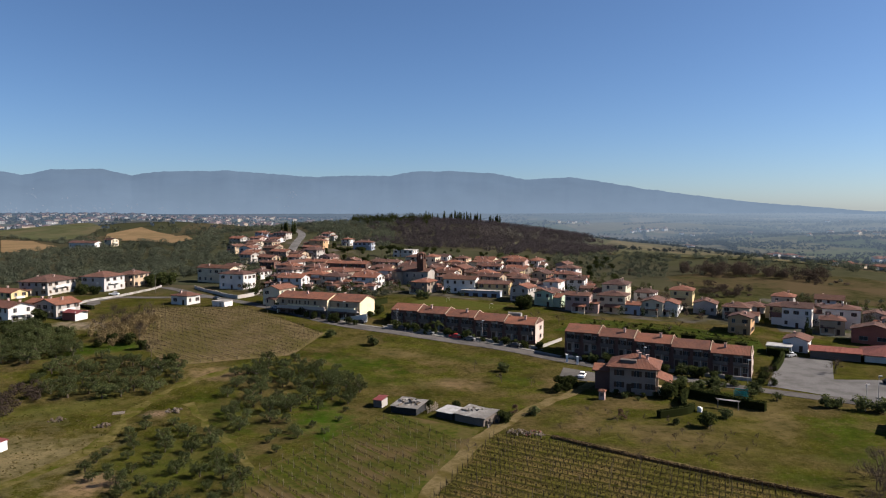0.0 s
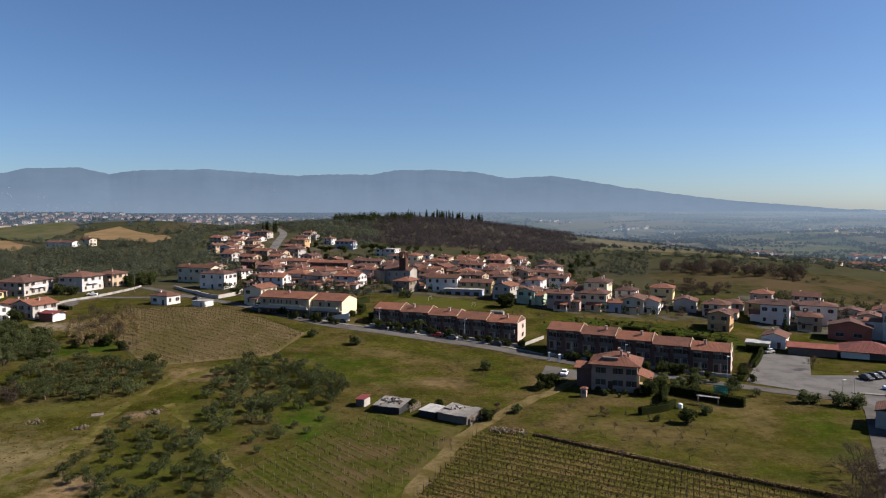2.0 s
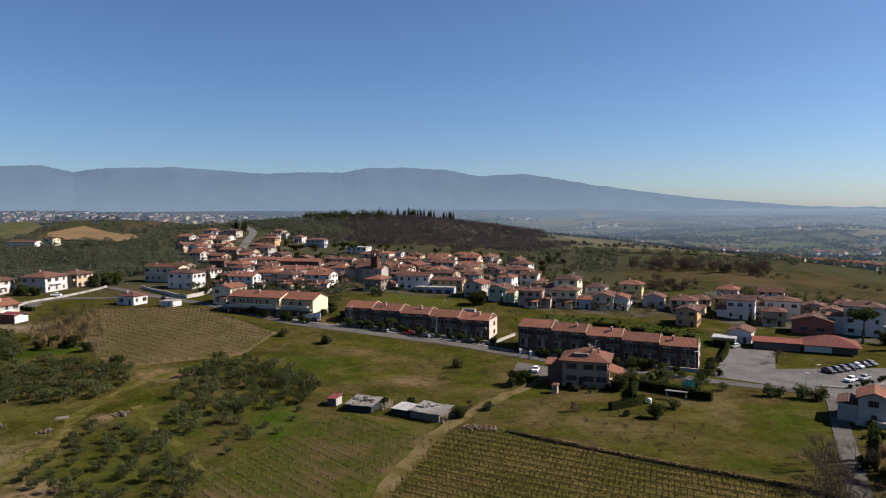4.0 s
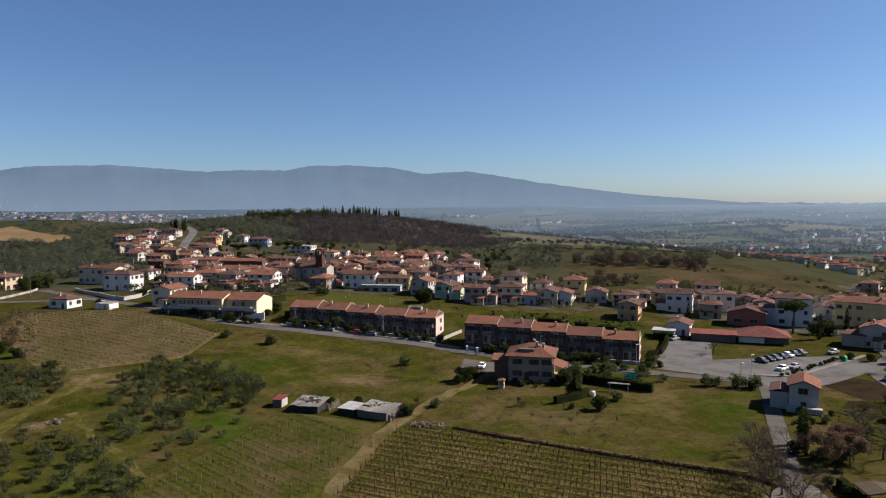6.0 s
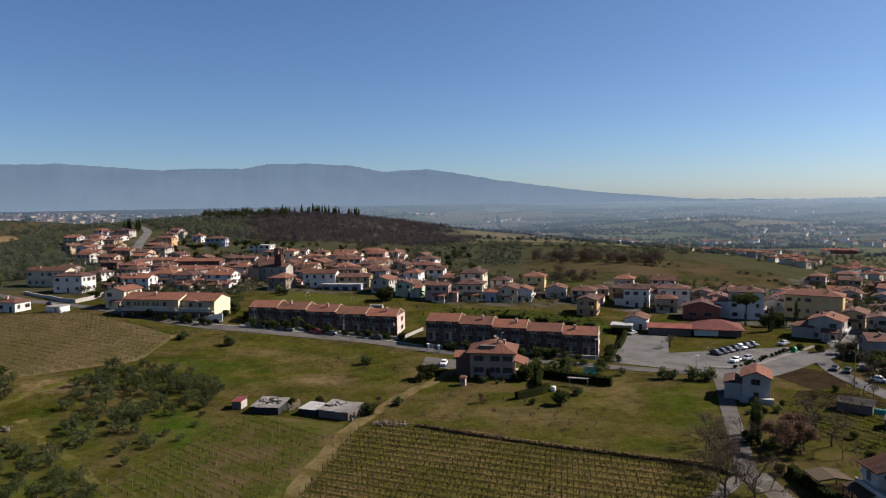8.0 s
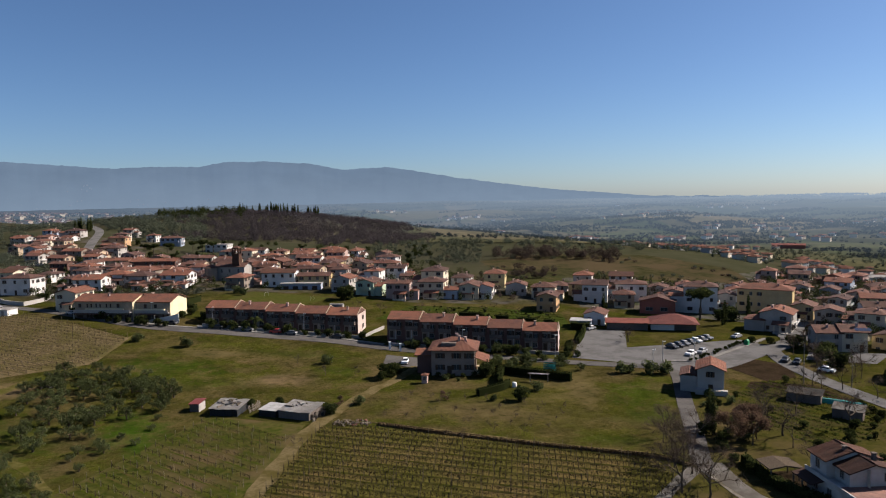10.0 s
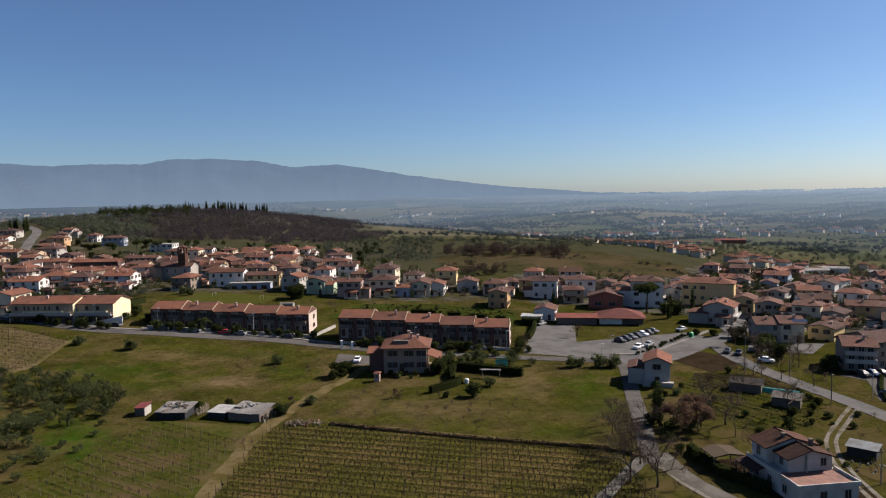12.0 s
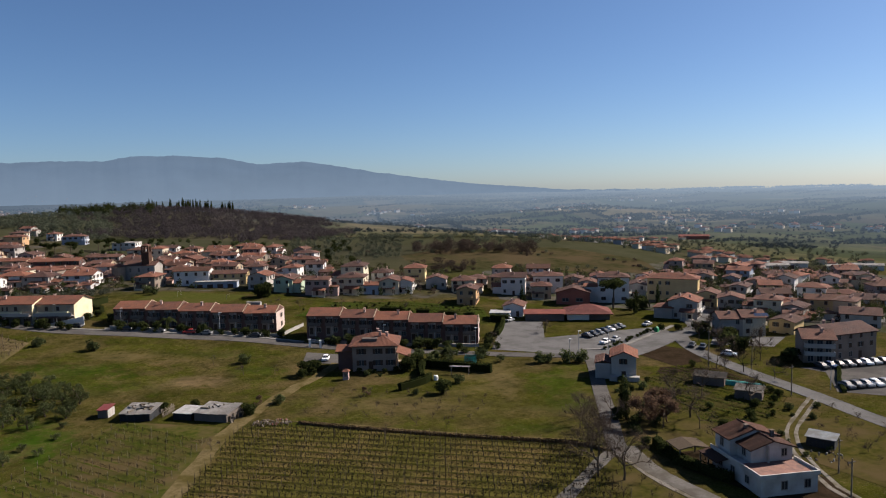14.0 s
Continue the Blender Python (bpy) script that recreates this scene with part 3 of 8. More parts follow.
def window_meshes(w, h, shut):
    """Shared meshes of one window: a raised surround with sill, a dark pane set back in it, and two leaves of shutters."""
    key = (w, h, shut)
    if key not in WIN:
        bm = bmesh.new()
        t = 0.09
        for x0, x1, z0, z1 in ((-w / 2 - t, -w / 2, -t, h + t), (w / 2, w / 2 + t, -t, h + t), (-w / 2, w / 2, h, h + t), (-w / 2 - 0.08, w / 2 + 0.08, -0.14, 0.0), (-0.035, 0.035, 0, h)):
            box(bm, x0, x1, -0.10, 0.02, z0, z1)
        frame_me = mesh_of("window", bm, M_FRAME)
        bm = bmesh.new()
        box(bm, -w / 2, w / 2, -0.03, 0.015, 0, h)
        pane_me = mesh_of("pane", bm, M_GLASS)
        bm = bmesh.new()
        box(bm, 0.0, w / 2, -0.14, -0.09, 0.02, h - 0.02)
        for k in range(5):
            box(bm, 0.06, w / 2 - 0.06, -0.155, -0.14, 0.12 + k * (h - 0.2) / 5, 0.12 + (k + 0.6) * (h - 0.2) / 5)
        shut_me = mesh_of("shutter", bm, M_SHUT)
        # the same window as one piece, for houses far from the path
        bm = bmesh.new()
        for me, slot in ((frame_me, 0), (pane_me, 1)):
            bm.from_mesh(me)
            for f in bm.faces:
                if f.material_index == 0 and slot and f.index < 0:
                    f.material_index = slot
        bm.faces.ensure_lookup_table()
        for f in bm.faces[-6:]:
            f.material_index = 1
        offs = {"open": (w / 2, -w), "closed": (0, -w / 2), "none": ()}[shut]
        for o in offs:
            n0 = len(bm.verts)
            bm.from_mesh(shut_me)
            bm.verts.ensure_lookup_table()
            for v in bm.verts[n0:]:
                v.co.x += o
            bm.faces.ensure_lookup_table()
            for f in bm.faces[-len(shut_me.polygons):]:
                f.material_index = 2
        WIN[key] = frame_me, pane_me, shut_me, mesh_of("window", bm, M_FRAME, M_GLASS, M_SHUT)
    return WIN[key]


def add_window(parent, x, y, z, turn, w=1.1, h=1.4, shut="open", fine=True):
    """turn: degrees by which the window's outward side is turned from -y."""
    f, p, s, whole = window_meshes(w, h, shut)
    if not fine:
        win = new("window", whole)
        win.parent, win.matrix_basis = parent, pose(x, y, z, 0, 0, turn)
        return win
    win = new("window", f)
    win.parent, win.matrix_basis = parent, pose(x, y, z, 0, 0, turn)
    pane = new("pane", p)
    pane.parent = win
    if shut == "open":
        for k in (-1, 1):
            leaf = new("shutter", s)
            leaf.parent, leaf.matrix_basis = win, Matrix.Translation((k * w / 2 if k > 0 else -w, 0, 0))
    elif shut == "closed":
        for k in (0, 1):
            leaf = new("shutter", s)
            leaf.parent, leaf.matrix_basis = win, Matrix.Translation((-w / 2 * k, 0, 0))
    return win


DOORS = {}


def add_door(parent, x, y, z, turn, w=1.1, h=2.1, mat=None, name="door"):
    key = (w, h, (mat or M_SHUT).name)
    if key not in DOORS:
        bm = bmesh.new()
        box(bm, -w / 2, w / 2, -0.05, 0.01, 0, h)
        for k in range(2):
            box(bm, -w / 2 + 0.12, w / 2 - 0.12, -0.075, -0.05, 0.15 + k * h / 2, h / 2 - 0.1 + k * h / 2)
        DOORS[key] = mesh_of("door", bm, mat or M_SHUT)
    d = new(name, DOORS[key])
    d.parent, d.matrix_basis = parent, pose(x, y, z, 0, 0, turn)
    return d


def chimney(parent, x, y, z, h=1.2, colour="pink"):
    bm = bmesh.new()
    box(bm, -0.3, 0.3, -0.3, 0.3, -1.0, h)
    for s in (-0.24, 0.24):
        box(bm, s - 0.06, s + 0.06, -0.28, 0.28, h, h + 0.25)
    box(bm, -0.42, 0.42, -0.42, 0.42, h + 0.25, h + 0.36)
    return part("chimney", bm, wall_mat(colour), parent, m=Matrix.Translation((x, y, z)))


def balcony(parent, x, y, z, w, d=1.3, material=None, solid=False):
    bm = bmesh.new()
    box(bm, x - w / 2, x + w / 2, y - d, y, z - 0.18, z)
    slab = part("balcony", bm, material or M_CONC, parent)
    bm = bmesh.new()
    if solid:
        box(bm, x - w / 2, x + w / 2, y - d, y - d + 0.12, z, z + 0.95)
        for s in (-1, 1):
            box(bm, x + s * (w / 2 - 0.06) - 0.06, x + s * (w / 2 - 0.06) + 0.06, y - d + 0.12, y, z, z + 0.95)
    else:
        box(bm, x - w / 2, x + w / 2, y - d, y - d + 0.05, z + 0.95, z + 1.0)
        k = int(w / 0.25)
        for i in range(k + 1):
            q = x - w / 2 + i * w / k
            box(bm, q - 0.015, q + 0.015, y - d, y - d + 0.03, z, z + 0.95)
        for s in (-1, 1):
            box(bm, x + s * w / 2 - 0.025, x + s * w / 2 + 0.025, y - d, y, z + 0.95, z + 1.0)
    part("railing", bm, (material or M_CONC) if solid else M_METAL, slab)
    return slab


def lean_to(parent, x, y, w, deep, h, material):
    """A tiled porch against the front: a sloping roof on two posts, over a low wall."""
    bm = bmesh.new()
    uv = bm.loops.layers.uv.new("UVMap")
    vs = box(bm, x - w / 2, x + w / 2, y - deep, y, h, h + 0.16)
    for v in vs:
        v.co.z += (v.co.y - y + deep) / deep * deep * 0.28
    for f in bm.faces:
        for lp in f.loops:
            lp[uv].uv = (lp.vert.co.x, lp.vert.co.y)
    part("porch_roof", bm, material, parent)
    bm = bmesh.new()
    for q in (x - w / 2 + 0.2, x + w / 2 - 0.2):
        box(bm, q - 0.14, q + 0.14, y - deep + 0.1, y - deep + 0.38, -1.0, h + 0.05)
    box(bm, x - w / 2 + 0.34, x + w / 2 - 0.34, y - deep + 0.14, y - deep + 0.3, -1.0, 0.8)
    part("porch_wall", bm, wall_mat("cream"), parent)


COLOURS = {"cream": "cream", "white": "white", "yellow": "pale yellow", "ochre": "ochre yellow", "orange": "orange", "pink": "pink", "grey": "grey",
           "stone": "rubble stone", "green": "pale green", "tan": "tan", "rose": "dusky pink", "blue": "bluish white", "pale": "pale yellow", "red": "brick red", "brick": "brick", "dark": "dark brown", "dusk": "weathered grey-brown", "clay": "dull pink", "render": "off-white"}
HOUSES = []


def house(x, y, z, w, d, h, turn, kind, colour, floors, label="", along="", old=None, windows="frl", name="house", group="village houses", pitch=0.32, shut=None, chim=None, over=0.55):
    """A plastered house: w along its front, d deep, eaves at h; turn: degrees clockwise from facing the south."""
    rng = random.Random(int(x * 13 + y * 7))
    along = along or ("y" if d > w * 1.1 else "x")
    if not label and x > 130 and h > 5:
        own = random.Random(int(x * 31 + y * 17))
        h, pitch = h * own.uniform(0.92, 1.13), own.uniform(0.24, 0.36)
    words = {1: "single-storey", 2: "two-storey", 3: "three-storey"}[floors]
    roofs = {"gable": "gabled clay-tile roof", "hip": "hipped clay-tile roof", "flat": "flat roof"}[kind]
    ho = thing(name, pose(x, y, z, 0, 0, -turn), label or f"{words} {COLOURS[colour]} plastered house with {roofs}", "house", group)
    HOUSES.append((x, y, max(w, d) * 0.72))
    part("wall", wall_mesh(w, d, h, kind, pitch, along), wall_mat(colour), ho)
    old = rng.random() < 0.55 if old is None else old
    if kind == "flat":
        bm = bmesh.new()
        box(bm, -w / 2 - 0.3, w / 2 + 0.3, -d / 2 - 0.3, d / 2 + 0.3, h, h + 0.3)
        box(bm, -w / 2, w / 2, -d / 2, d / 2, h + 0.3, h + 0.36)
        part("roof", bm, M_CONC, ho)
        top = h + 0.3
    else:
        bm, top = roof_mesh(w, d, h, kind, over, pitch, along)
        part("roof", bm, (M_ROOF_DARK if int(x * 5 + y * 3) % 4 == 0 and not label else M_ROOF_OLD) if old else M_ROOF, ho)
        for _ in range(rng.randint(1, 2) if chim is None else chim):
            s = rng.uniform(-0.3, 0.3)
            o = rng.choice((-0.18, 0.2))
            cx, cy = (s * w, o * d) if along == "x" else (o * w, s * d)
            chimney(ho, cx, cy, top - abs(o) * min(w, d) * pitch - 0.1, rng.uniform(0.5, 0.9))
    if group == "village houses" and not label and kind != "flat" and rng.random() < 0.5 and w < 16:
        # a lower wing under its own roof
        sgn, ww, dd, hh = rng.choice((-1, 1)), w * rng.uniform(0.35, 0.55), d * rng.uniform(0.55, 0.8), h * rng.uniform(0.45, 0.75)
        mv = Matrix.Translation((sgn * (w / 2 + ww / 2 - 0.3), -d * rng.uniform(0.0, 0.2), 0))
        part("wing", wall_mesh(ww, dd, hh, "gable", 0.3, "x"), wall_mat(colour), ho, m=mv)
        bm, _ = roof_mesh(ww, dd, hh, "gable", 0.35, 0.3, "x")
        part("wing_roof", bm, M_ROOF if old else M_ROOF_OLD, ho, m=mv)
    if group == "village houses" and kind != "flat" and rng.random() < 0.5 and w > 7:
        lean_to(ho, rng.uniform(-0.2, 0.2) * w, -d / 2, w * rng.uniform(0.35, 0.7), rng.uniform(1.8, 3.2), min(2.7, h * 0.5), M_ROOF if old else M_ROOF_OLD)
    if group == "village houses" and floors > 1 and rng.random() < 0.5:
        balcony(ho, rng.uniform(-0.15, 0.15) * w, -d / 2, h / floors + 0.15, w * rng.uniform(0.35, 0.75), 1.3, wall_mat(colour), True)
    if floors > 1 and rng.random() < 0.4 and d > 7 and group == "village houses":
        bm = bmesh.new()
        box(bm, w / 2, w / 2 + 1.2, -d * 0.3, d * 0.2, h / floors, h / floors + 0.16)
        box(bm, w / 2 + 1.1, w / 2 + 1.2, -d * 0.3, d * 0.2, h / floors + 0.16, h / floors + 1.0)
        part("side_balcony", bm, wall_mat("white"), ho)
    step = h / floors
    sides = {"f": (0, w, -d / 2, 0), "r": (90, d, w / 2, 1), "l": (-90, d, w / 2, 1), "b": (180, w, -d / 2, 0)}
    bearing = math.degrees(math.atan2(x, y))
    for side in windows:
        if group == "village houses" and ((side == "l" and bearing < 16) or (side == "r" and bearing > 28)):
            continue
        t, length, off, _ = sides[side]
        n = max(1, int(length / rng.uniform(2.9, 3.8)))
        for fl in range(floors):
            for k in range(n):
                if rng.random() < 0.14:
                    continue
                s = (k + 0.5) / n * length - length / 2 + rng.uniform(-0.2, 0.2)
                ww, hh = (1.0, 1.35)
                zz = fl * step + step * 0.34
                px, py = {"f": (s, -d / 2), "b": (-s, d / 2), "r": (w / 2, s), "l": (-w / 2, -s)}[side]
                if fl == 0 and side == "f" and k == n // 2:
                    add_door(ho, px, py, 0.1, t)
                    continue
                add_window(ho, px, py, zz, t, ww, hh, shut or rng.choice(("open", "open", "closed", "none")), math.hypot(x, y) < 235)
    return ho

# ---- roads and yards ----
MAIN = [(-112, 313), (-98, 300), (-80.1, 284.3), (-57.2, 264.4), (-37.6, 249.3), (-16.6, 240.3), (3.0, 231.9), (21.3, 223.7), (37.7, 212.1), (60, 198), (82.1, 182.3), (98, 172), (109, 166)]
strip("road", MAIN, 5.0, M_ASPH, 0.10, 0.4, shift=-0.7, label="grey asphalt village road with a pavement", category="road")
strip("road", [(109, 166), (120, 163.5), (143, 174.3), (164, 184), (174, 201), (196, 219), (240, 240)], 7.0, M_CARPARK, 0.12, 0.4, label="grey asphalt road climbing into the village", category="road")
strip("road", [(109, 166), (104, 156), (93, 137), (83, 119), (75, 105), (73.6, 97)], 3.6, M_ASPH, 0.11, 0.4, label="narrow asphalt lane between trees", category="road")
strip("road", [(74.4, 101), (73, 92), (74, 80), (80, 55), (90, 30)], 3.4, M_GRAVEL, 0.125, 0.4, label="pale gravel lane past the terrace house", category="road")
strip("road", [(150, 178), (141, 160), (136, 139), (133, 112), (130, 93), (128, 60)], 5.0, M_CARPARK, 0.11, 0.4, label="grey asphalt side road beside a lawn", category="road")
strip("road", [(-112, 313), (-128, 332), (-138, 341)], 5.0, M_ASPH, 0.11, 0.4, label="grey asphalt road by white houses", category="road")
strip("road", [(-104, 305), (-125, 303), (-143, 303), (-147, 290), (-143, 280), (-170, 285)], 5.0, M_ASPH, 0.12, 0.4, label="grey asphalt road beside garden walls", category="road")
drape("car_park", [(111, 225), (88, 186), (108, 168), (122, 166), (152, 180), (150, 191), (110, 193), (123, 217)], M_CARPARK, 0.07, "pale grey asphalt car park", "car park")
drape("vineyard_ground", [(-118, 272), (-80, 276), (-41, 236), (-46, 210), (-79, 195), (-98, 222)], M_SOIL, 0.05, "bare brown vineyard soil between vine rows", "field")
drape("vineyard_ground", [(-36, 122), (-12, 161), (8, 148), (-6, 110), (-30, 104)], M_VGRASS2, 0.05, "weedy green vineyard ground", "field")
drape("vineyard_ground", [(11, 146), (21, 142.5), (68, 109.5), (64, 80), (-8, 80), (-2, 113)], M_VGRASS, 0.05, "green and straw vineyard ground", "field")
strip("dirt_track", [(42, 190), (33, 178), (22, 165), (12, 150), (6, 138), (-3, 112), (-10, 90), (-16, 70)], 3.2, M_TRACK, 0.09, 0.3, label="dry dirt track through the vineyard", category="path", wobble=0.5)

# ---- the large near buildings ----
def local_thing(name, x, y, z, turn, label, category, group=""):
    return thing(name, pose(x, y, z, 0, 0, -turn), label, category, group)


def terrace(first, last, zs, depth, high, group, seed, wall, label):
    """A stepped row of joined houses from first to last, each a thing of its own."""
    a, b = Vector(first), Vector(last)
    n = len(zs)
    w = (b - a).length / n
    turn = -math.degrees(math.atan2(b.y - a.y, b.x - a.x))
    e1 = (b - a).normalized()
    e2 = Vector((-e1.y, e1.x))
    r = random.Random(seed)
    for i, z in enumerate(zs):
        c = a + e1 * w * (i + 0.5) + e2 * depth / 2
        HOUSES.append((c.x, c.y, w * 0.75))
        ho = local_thing("terraced_house", c.x, c.y, z, turn, label, "house", group)
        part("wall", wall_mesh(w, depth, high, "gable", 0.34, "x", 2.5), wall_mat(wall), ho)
        bm, top = roof_mesh(w, depth, high, "gable", 0.0, 0.34, "x")
        bm.free()
        bm, top = roof_mesh(w - 0.9, depth, high, "gable", 0.45, 0.34, "x")
        part("roof", bm, M_ROOF, ho)
        # raised coping on the party wall
        bm = bmesh.new()
        for s in (-1, 1):
            q = [(0, s * (depth / 2 + 0.5), high - 0.15), (0, 0, high + depth / 2 * 0.34 + 0.12)]
            for x0 in (w / 2 - 0.24,):
                A = [bm.verts.new((x0 + dx, yy, zz + dz)) for dx in (0.08, 0.26) for (_, yy, zz) in q for dz in (0, 0.16)]
                for f in ((0, 1, 3, 2), (4, 6, 7, 5), (0, 4, 5, 1), (2, 3, 7, 6), (1, 5, 7, 3), (0, 2, 6, 4)):
                    bm.faces.new([A[k] for k in f])
        bmesh.ops.recalc_face_normals(bm, faces=bm.faces)
        part("coping", bm, wall_mat("tan"), ho, "pale raised coping")
        if i in (1, 2, 4):
            chimney(ho, r.uniform(-2, 2), -depth * 0.18, high + depth * 0.32 * 0.34 + 0.2, 0.8)
        f = -depth / 2
        for k in (-1, 1):
            x = k * w / 4
            bm = bmesh.new()
            box(bm, x - 2.0, x + 0.55, f - 0.03, f, -0.5, high - 0.3)
            part("bay_wall", bm, wall_mat("clay"), ho, "pale plastered bay")
            # dark plaster puts the shade under the eaves into the balconies, as the deepened rose does
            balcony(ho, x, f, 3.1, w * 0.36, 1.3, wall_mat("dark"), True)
            add_window(ho, x - 0.9, f, 3.2, 0, 1.2, 2.0, "open")
            add_window(ho, x + 1.5, f, 3.7, 0, 1.0, 1.35, "open")
            add_door(ho, x - 1.2, f, 0.1, 0)
            add_window(ho, x + 1.2, f, 0.9, 0, 1.3, 1.4, "none")
            bm = bmesh.new()
            box(bm, x - 0.09, x + 0.09, f - 0.12, f, -0.5, high - 0.2)
            part("downpipe", bm, M_METAL, ho)
        if i == n - 1:
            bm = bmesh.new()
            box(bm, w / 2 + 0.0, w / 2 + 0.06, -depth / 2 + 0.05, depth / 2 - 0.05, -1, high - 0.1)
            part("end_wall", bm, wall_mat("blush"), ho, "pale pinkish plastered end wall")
            for zz in (0.9, 3.8):
                add_window(ho, w / 2 + 0.07, 1.0, zz, 90, 1.0, 1.35, "open")
    return turn, e1, e2


terrace((-19.0, 253.5), (31.0, 231.5), (5.0, 4.5, 3.9, 3.3, 2.8), 10.0, 6.3, "upper terrace row", 1, "rose", "terraced house, dusky red front with balconies, tile roof")
terrace((39.0, 220.4), (87.8, 195.5), (2.95, 2.3, 1.6, 0.85, 0.15), 10.0, 6.2, "lower terrace row", 2, "rose", "terraced house, dark red front with balconies, tile roof")

# the pale yellow blocks at the head of the road
house(-67.8, 286.3, 8.7, 8, 11.2, 6.9, 22, "gable", "cream", 2, along="y", old=False)
yb0 = house(-51.5, 268.6, 6.9, 21.6, 11.0, 7.2, 22, "gable", "pale", 2, along="x", old=False, label="long pale yellow two-storey block with tile roof", windows="f")
yb = house(-35.6, 264.8, 6.4, 14.8, 11.8, 7.2, 22, "gable", "pale", 2, along="x", old=False, label="pale yellow block with a blank sunlit end wall", windows="f")
for block, w, d in ((yb0, 21.6, 11.0), (yb, 14.8, 11.8)):
    # panels that paint shade on the front, dark below and tan above; long solid loggia along it
    bm = bmesh.new()
    box(bm, -w / 2 + 0.1, w / 2 - 0.1, -d / 2 - 0.05, -d / 2, -0.6, 3.1)
    part("ground_floor_front", bm, wall_mat("dark"), block, "ground floor front painted dark for shade")
    bm = bmesh.new()
    box(bm, -w / 2 + 0.1, w / 2 - 0.1, -d / 2 - 0.04, -d / 2, 3.1, 6.9)
    part("upper_front", bm, wall_mat("tan"), block, "upper front painted dull tan for shade")
    bm = bmesh.new()
    box(bm, -w / 2 + 0.2, w / 2 - 0.2, -d / 2 - 1.5, -d / 2 - 0.05, 3.1, 3.3)
    box(bm, -w / 2 + 0.2, w / 2 - 0.2, -d / 2 - 1.5, -d / 2 - 1.38, 3.3, 4.25)
    part("loggia", bm, wall_mat("grey"), block, "grey parapet of a long balcony")
    n = int(w / 3.6)
    for k in range(n):
        x = -w / 2 + (k + 0.5) * w / n
        bm = bmesh.new()
        box(bm, x - 1.1, x + 1.1, -d / 2 - 0.1, -d / 2 - 0.05, 0.0, 2.2)
        part("garage_door", bm, M_SHUT, block)
# ramp wall beside the yellow block
bm = bmesh.new()
A = [bm.verts.new(p) for p in ((0, 0, -1.5), (11, 0, -1.5), (11, 0, 2.6), (0, 0, 0.5), (0, 0.3, -1.5), (11, 0.3, -1.5), (11, 0.3, 2.6), (0, 0.3, 0.5))]
for f in ((0, 1, 2, 3), (5, 4, 7, 6), (3, 2, 6, 7), (0, 3, 7, 4), (1, 5, 6, 2)):
    bm.faces.new([A[i] for i in f])
tagged(part("ramp_wall", bm, wall_mat("white"), m=pose(-38.8, 257.4, 6.7, 0, 0, -14)), "white sloping wall beside a garage ramp", "wall")

# villa with a hipped roof and a roof terrace
vl = house(51.0, 182.6, 0.3, 11.6, 10.6, 7.1, 21, "hip", "clay", 2, label="two-storey pinkish villa with hipped clay roof and porches", windows="", old=False, group="", chim=0, name="villa", over=1.0, pitch=0.42)
for x in (-3.4, 1.0, 4.4):
    add_window(vl, x, -5.3, 4.4, 0, 1.3, 1.45, "open")
    add_window(vl, x, -5.3, 1.3, 0, 1.3, 1.45, "open")
add_door(vl, -0.9, -5.3, 0.2, 0, 1.2, 2.2)
for y in (-2.6, 1.6):
    add_window(vl, 5.8, y, 4.2, 90, 1.1, 1.4, "open")
# solid dark box paints the shaded hollow of the roof terrace
bm = bmesh.new()
box(bm, -3.2, 0.8, -4.2, -2.2, 7.05, 8.35)
part("roof_terrace", bm, wall_mat("dark"), vl, "dark box for the shaded cut of a roof terrace")
chimney(vl, 1.5, -1.8, 8.5, 1.2)
chimney(vl, 3.2, -1.0, 8.1, 1.0)
chimney(vl, 0.6, 1.4, 8.9, 0.7)
bm, _ = roof_mesh(4.6, 7.0, 4.9, "gable", 0.4, 0.3, "x")
part("porch_roof", bm, M_ROOF, vl, m=Matrix.Translation((-8.0, 0.5, 0)))
bm = bmesh.new()
box(bm, -10.0, -5.9, -2.8, 3.8, -0.5, 4.7)
part("annex", bm, wall_mat("rose"), vl, "shaded side annex")
# lean-to porch and terrace on the sunny side
bm = bmesh.new()
A = [bm.verts.new(p) for p in ((5.8, -4.2, 4.35), (9.6, -4.2, 3.05), (9.6, 4.6, 3.05), (5.8, 4.6, 4.35))]
f = bm.faces.new(A)
up = bmesh.ops.extrude_face_region(bm, geom=[f])
for v in up["geom"]:
    if isinstance(v, bmesh.types.BMVert):
        v.co.z += 0.18
bmesh.ops.recalc_face_normals(bm, faces=bm.faces)
uv = bm.loops.layers.uv.new()
for fc in bm.faces:
    for lp in fc.loops:
        lp[uv].uv = (lp.vert.co.y, lp.vert.co.x)
part("porch_roof", bm, M_ROOF, vl)
for y in (-3.8, -1.2, 1.6, 4.2):
    bm = bmesh.new()
    box(bm, 9.0, 9.35, y - 0.17, y + 0.17, -0.5, 3.15)
    part("porch_pillar", bm, wall_mat("cream"), vl)
bm = bmesh.new()
box(bm, 5.8, 9.5, -4.2, 4.6, -0.5, 0.25)
part("porch_floor", bm, wall_mat("tan"), vl)
for x0, x1, y0, y1 in ((9.35, 9.5, -3.6, 4.0), (6.0, 9.0, -4.2, -4.05)):
    bm = bmesh.new()
    box(bm, x0, x1, y0, y1, 0.25, 1.15)
    part("parapet", bm, wall_mat("cream"), vl)

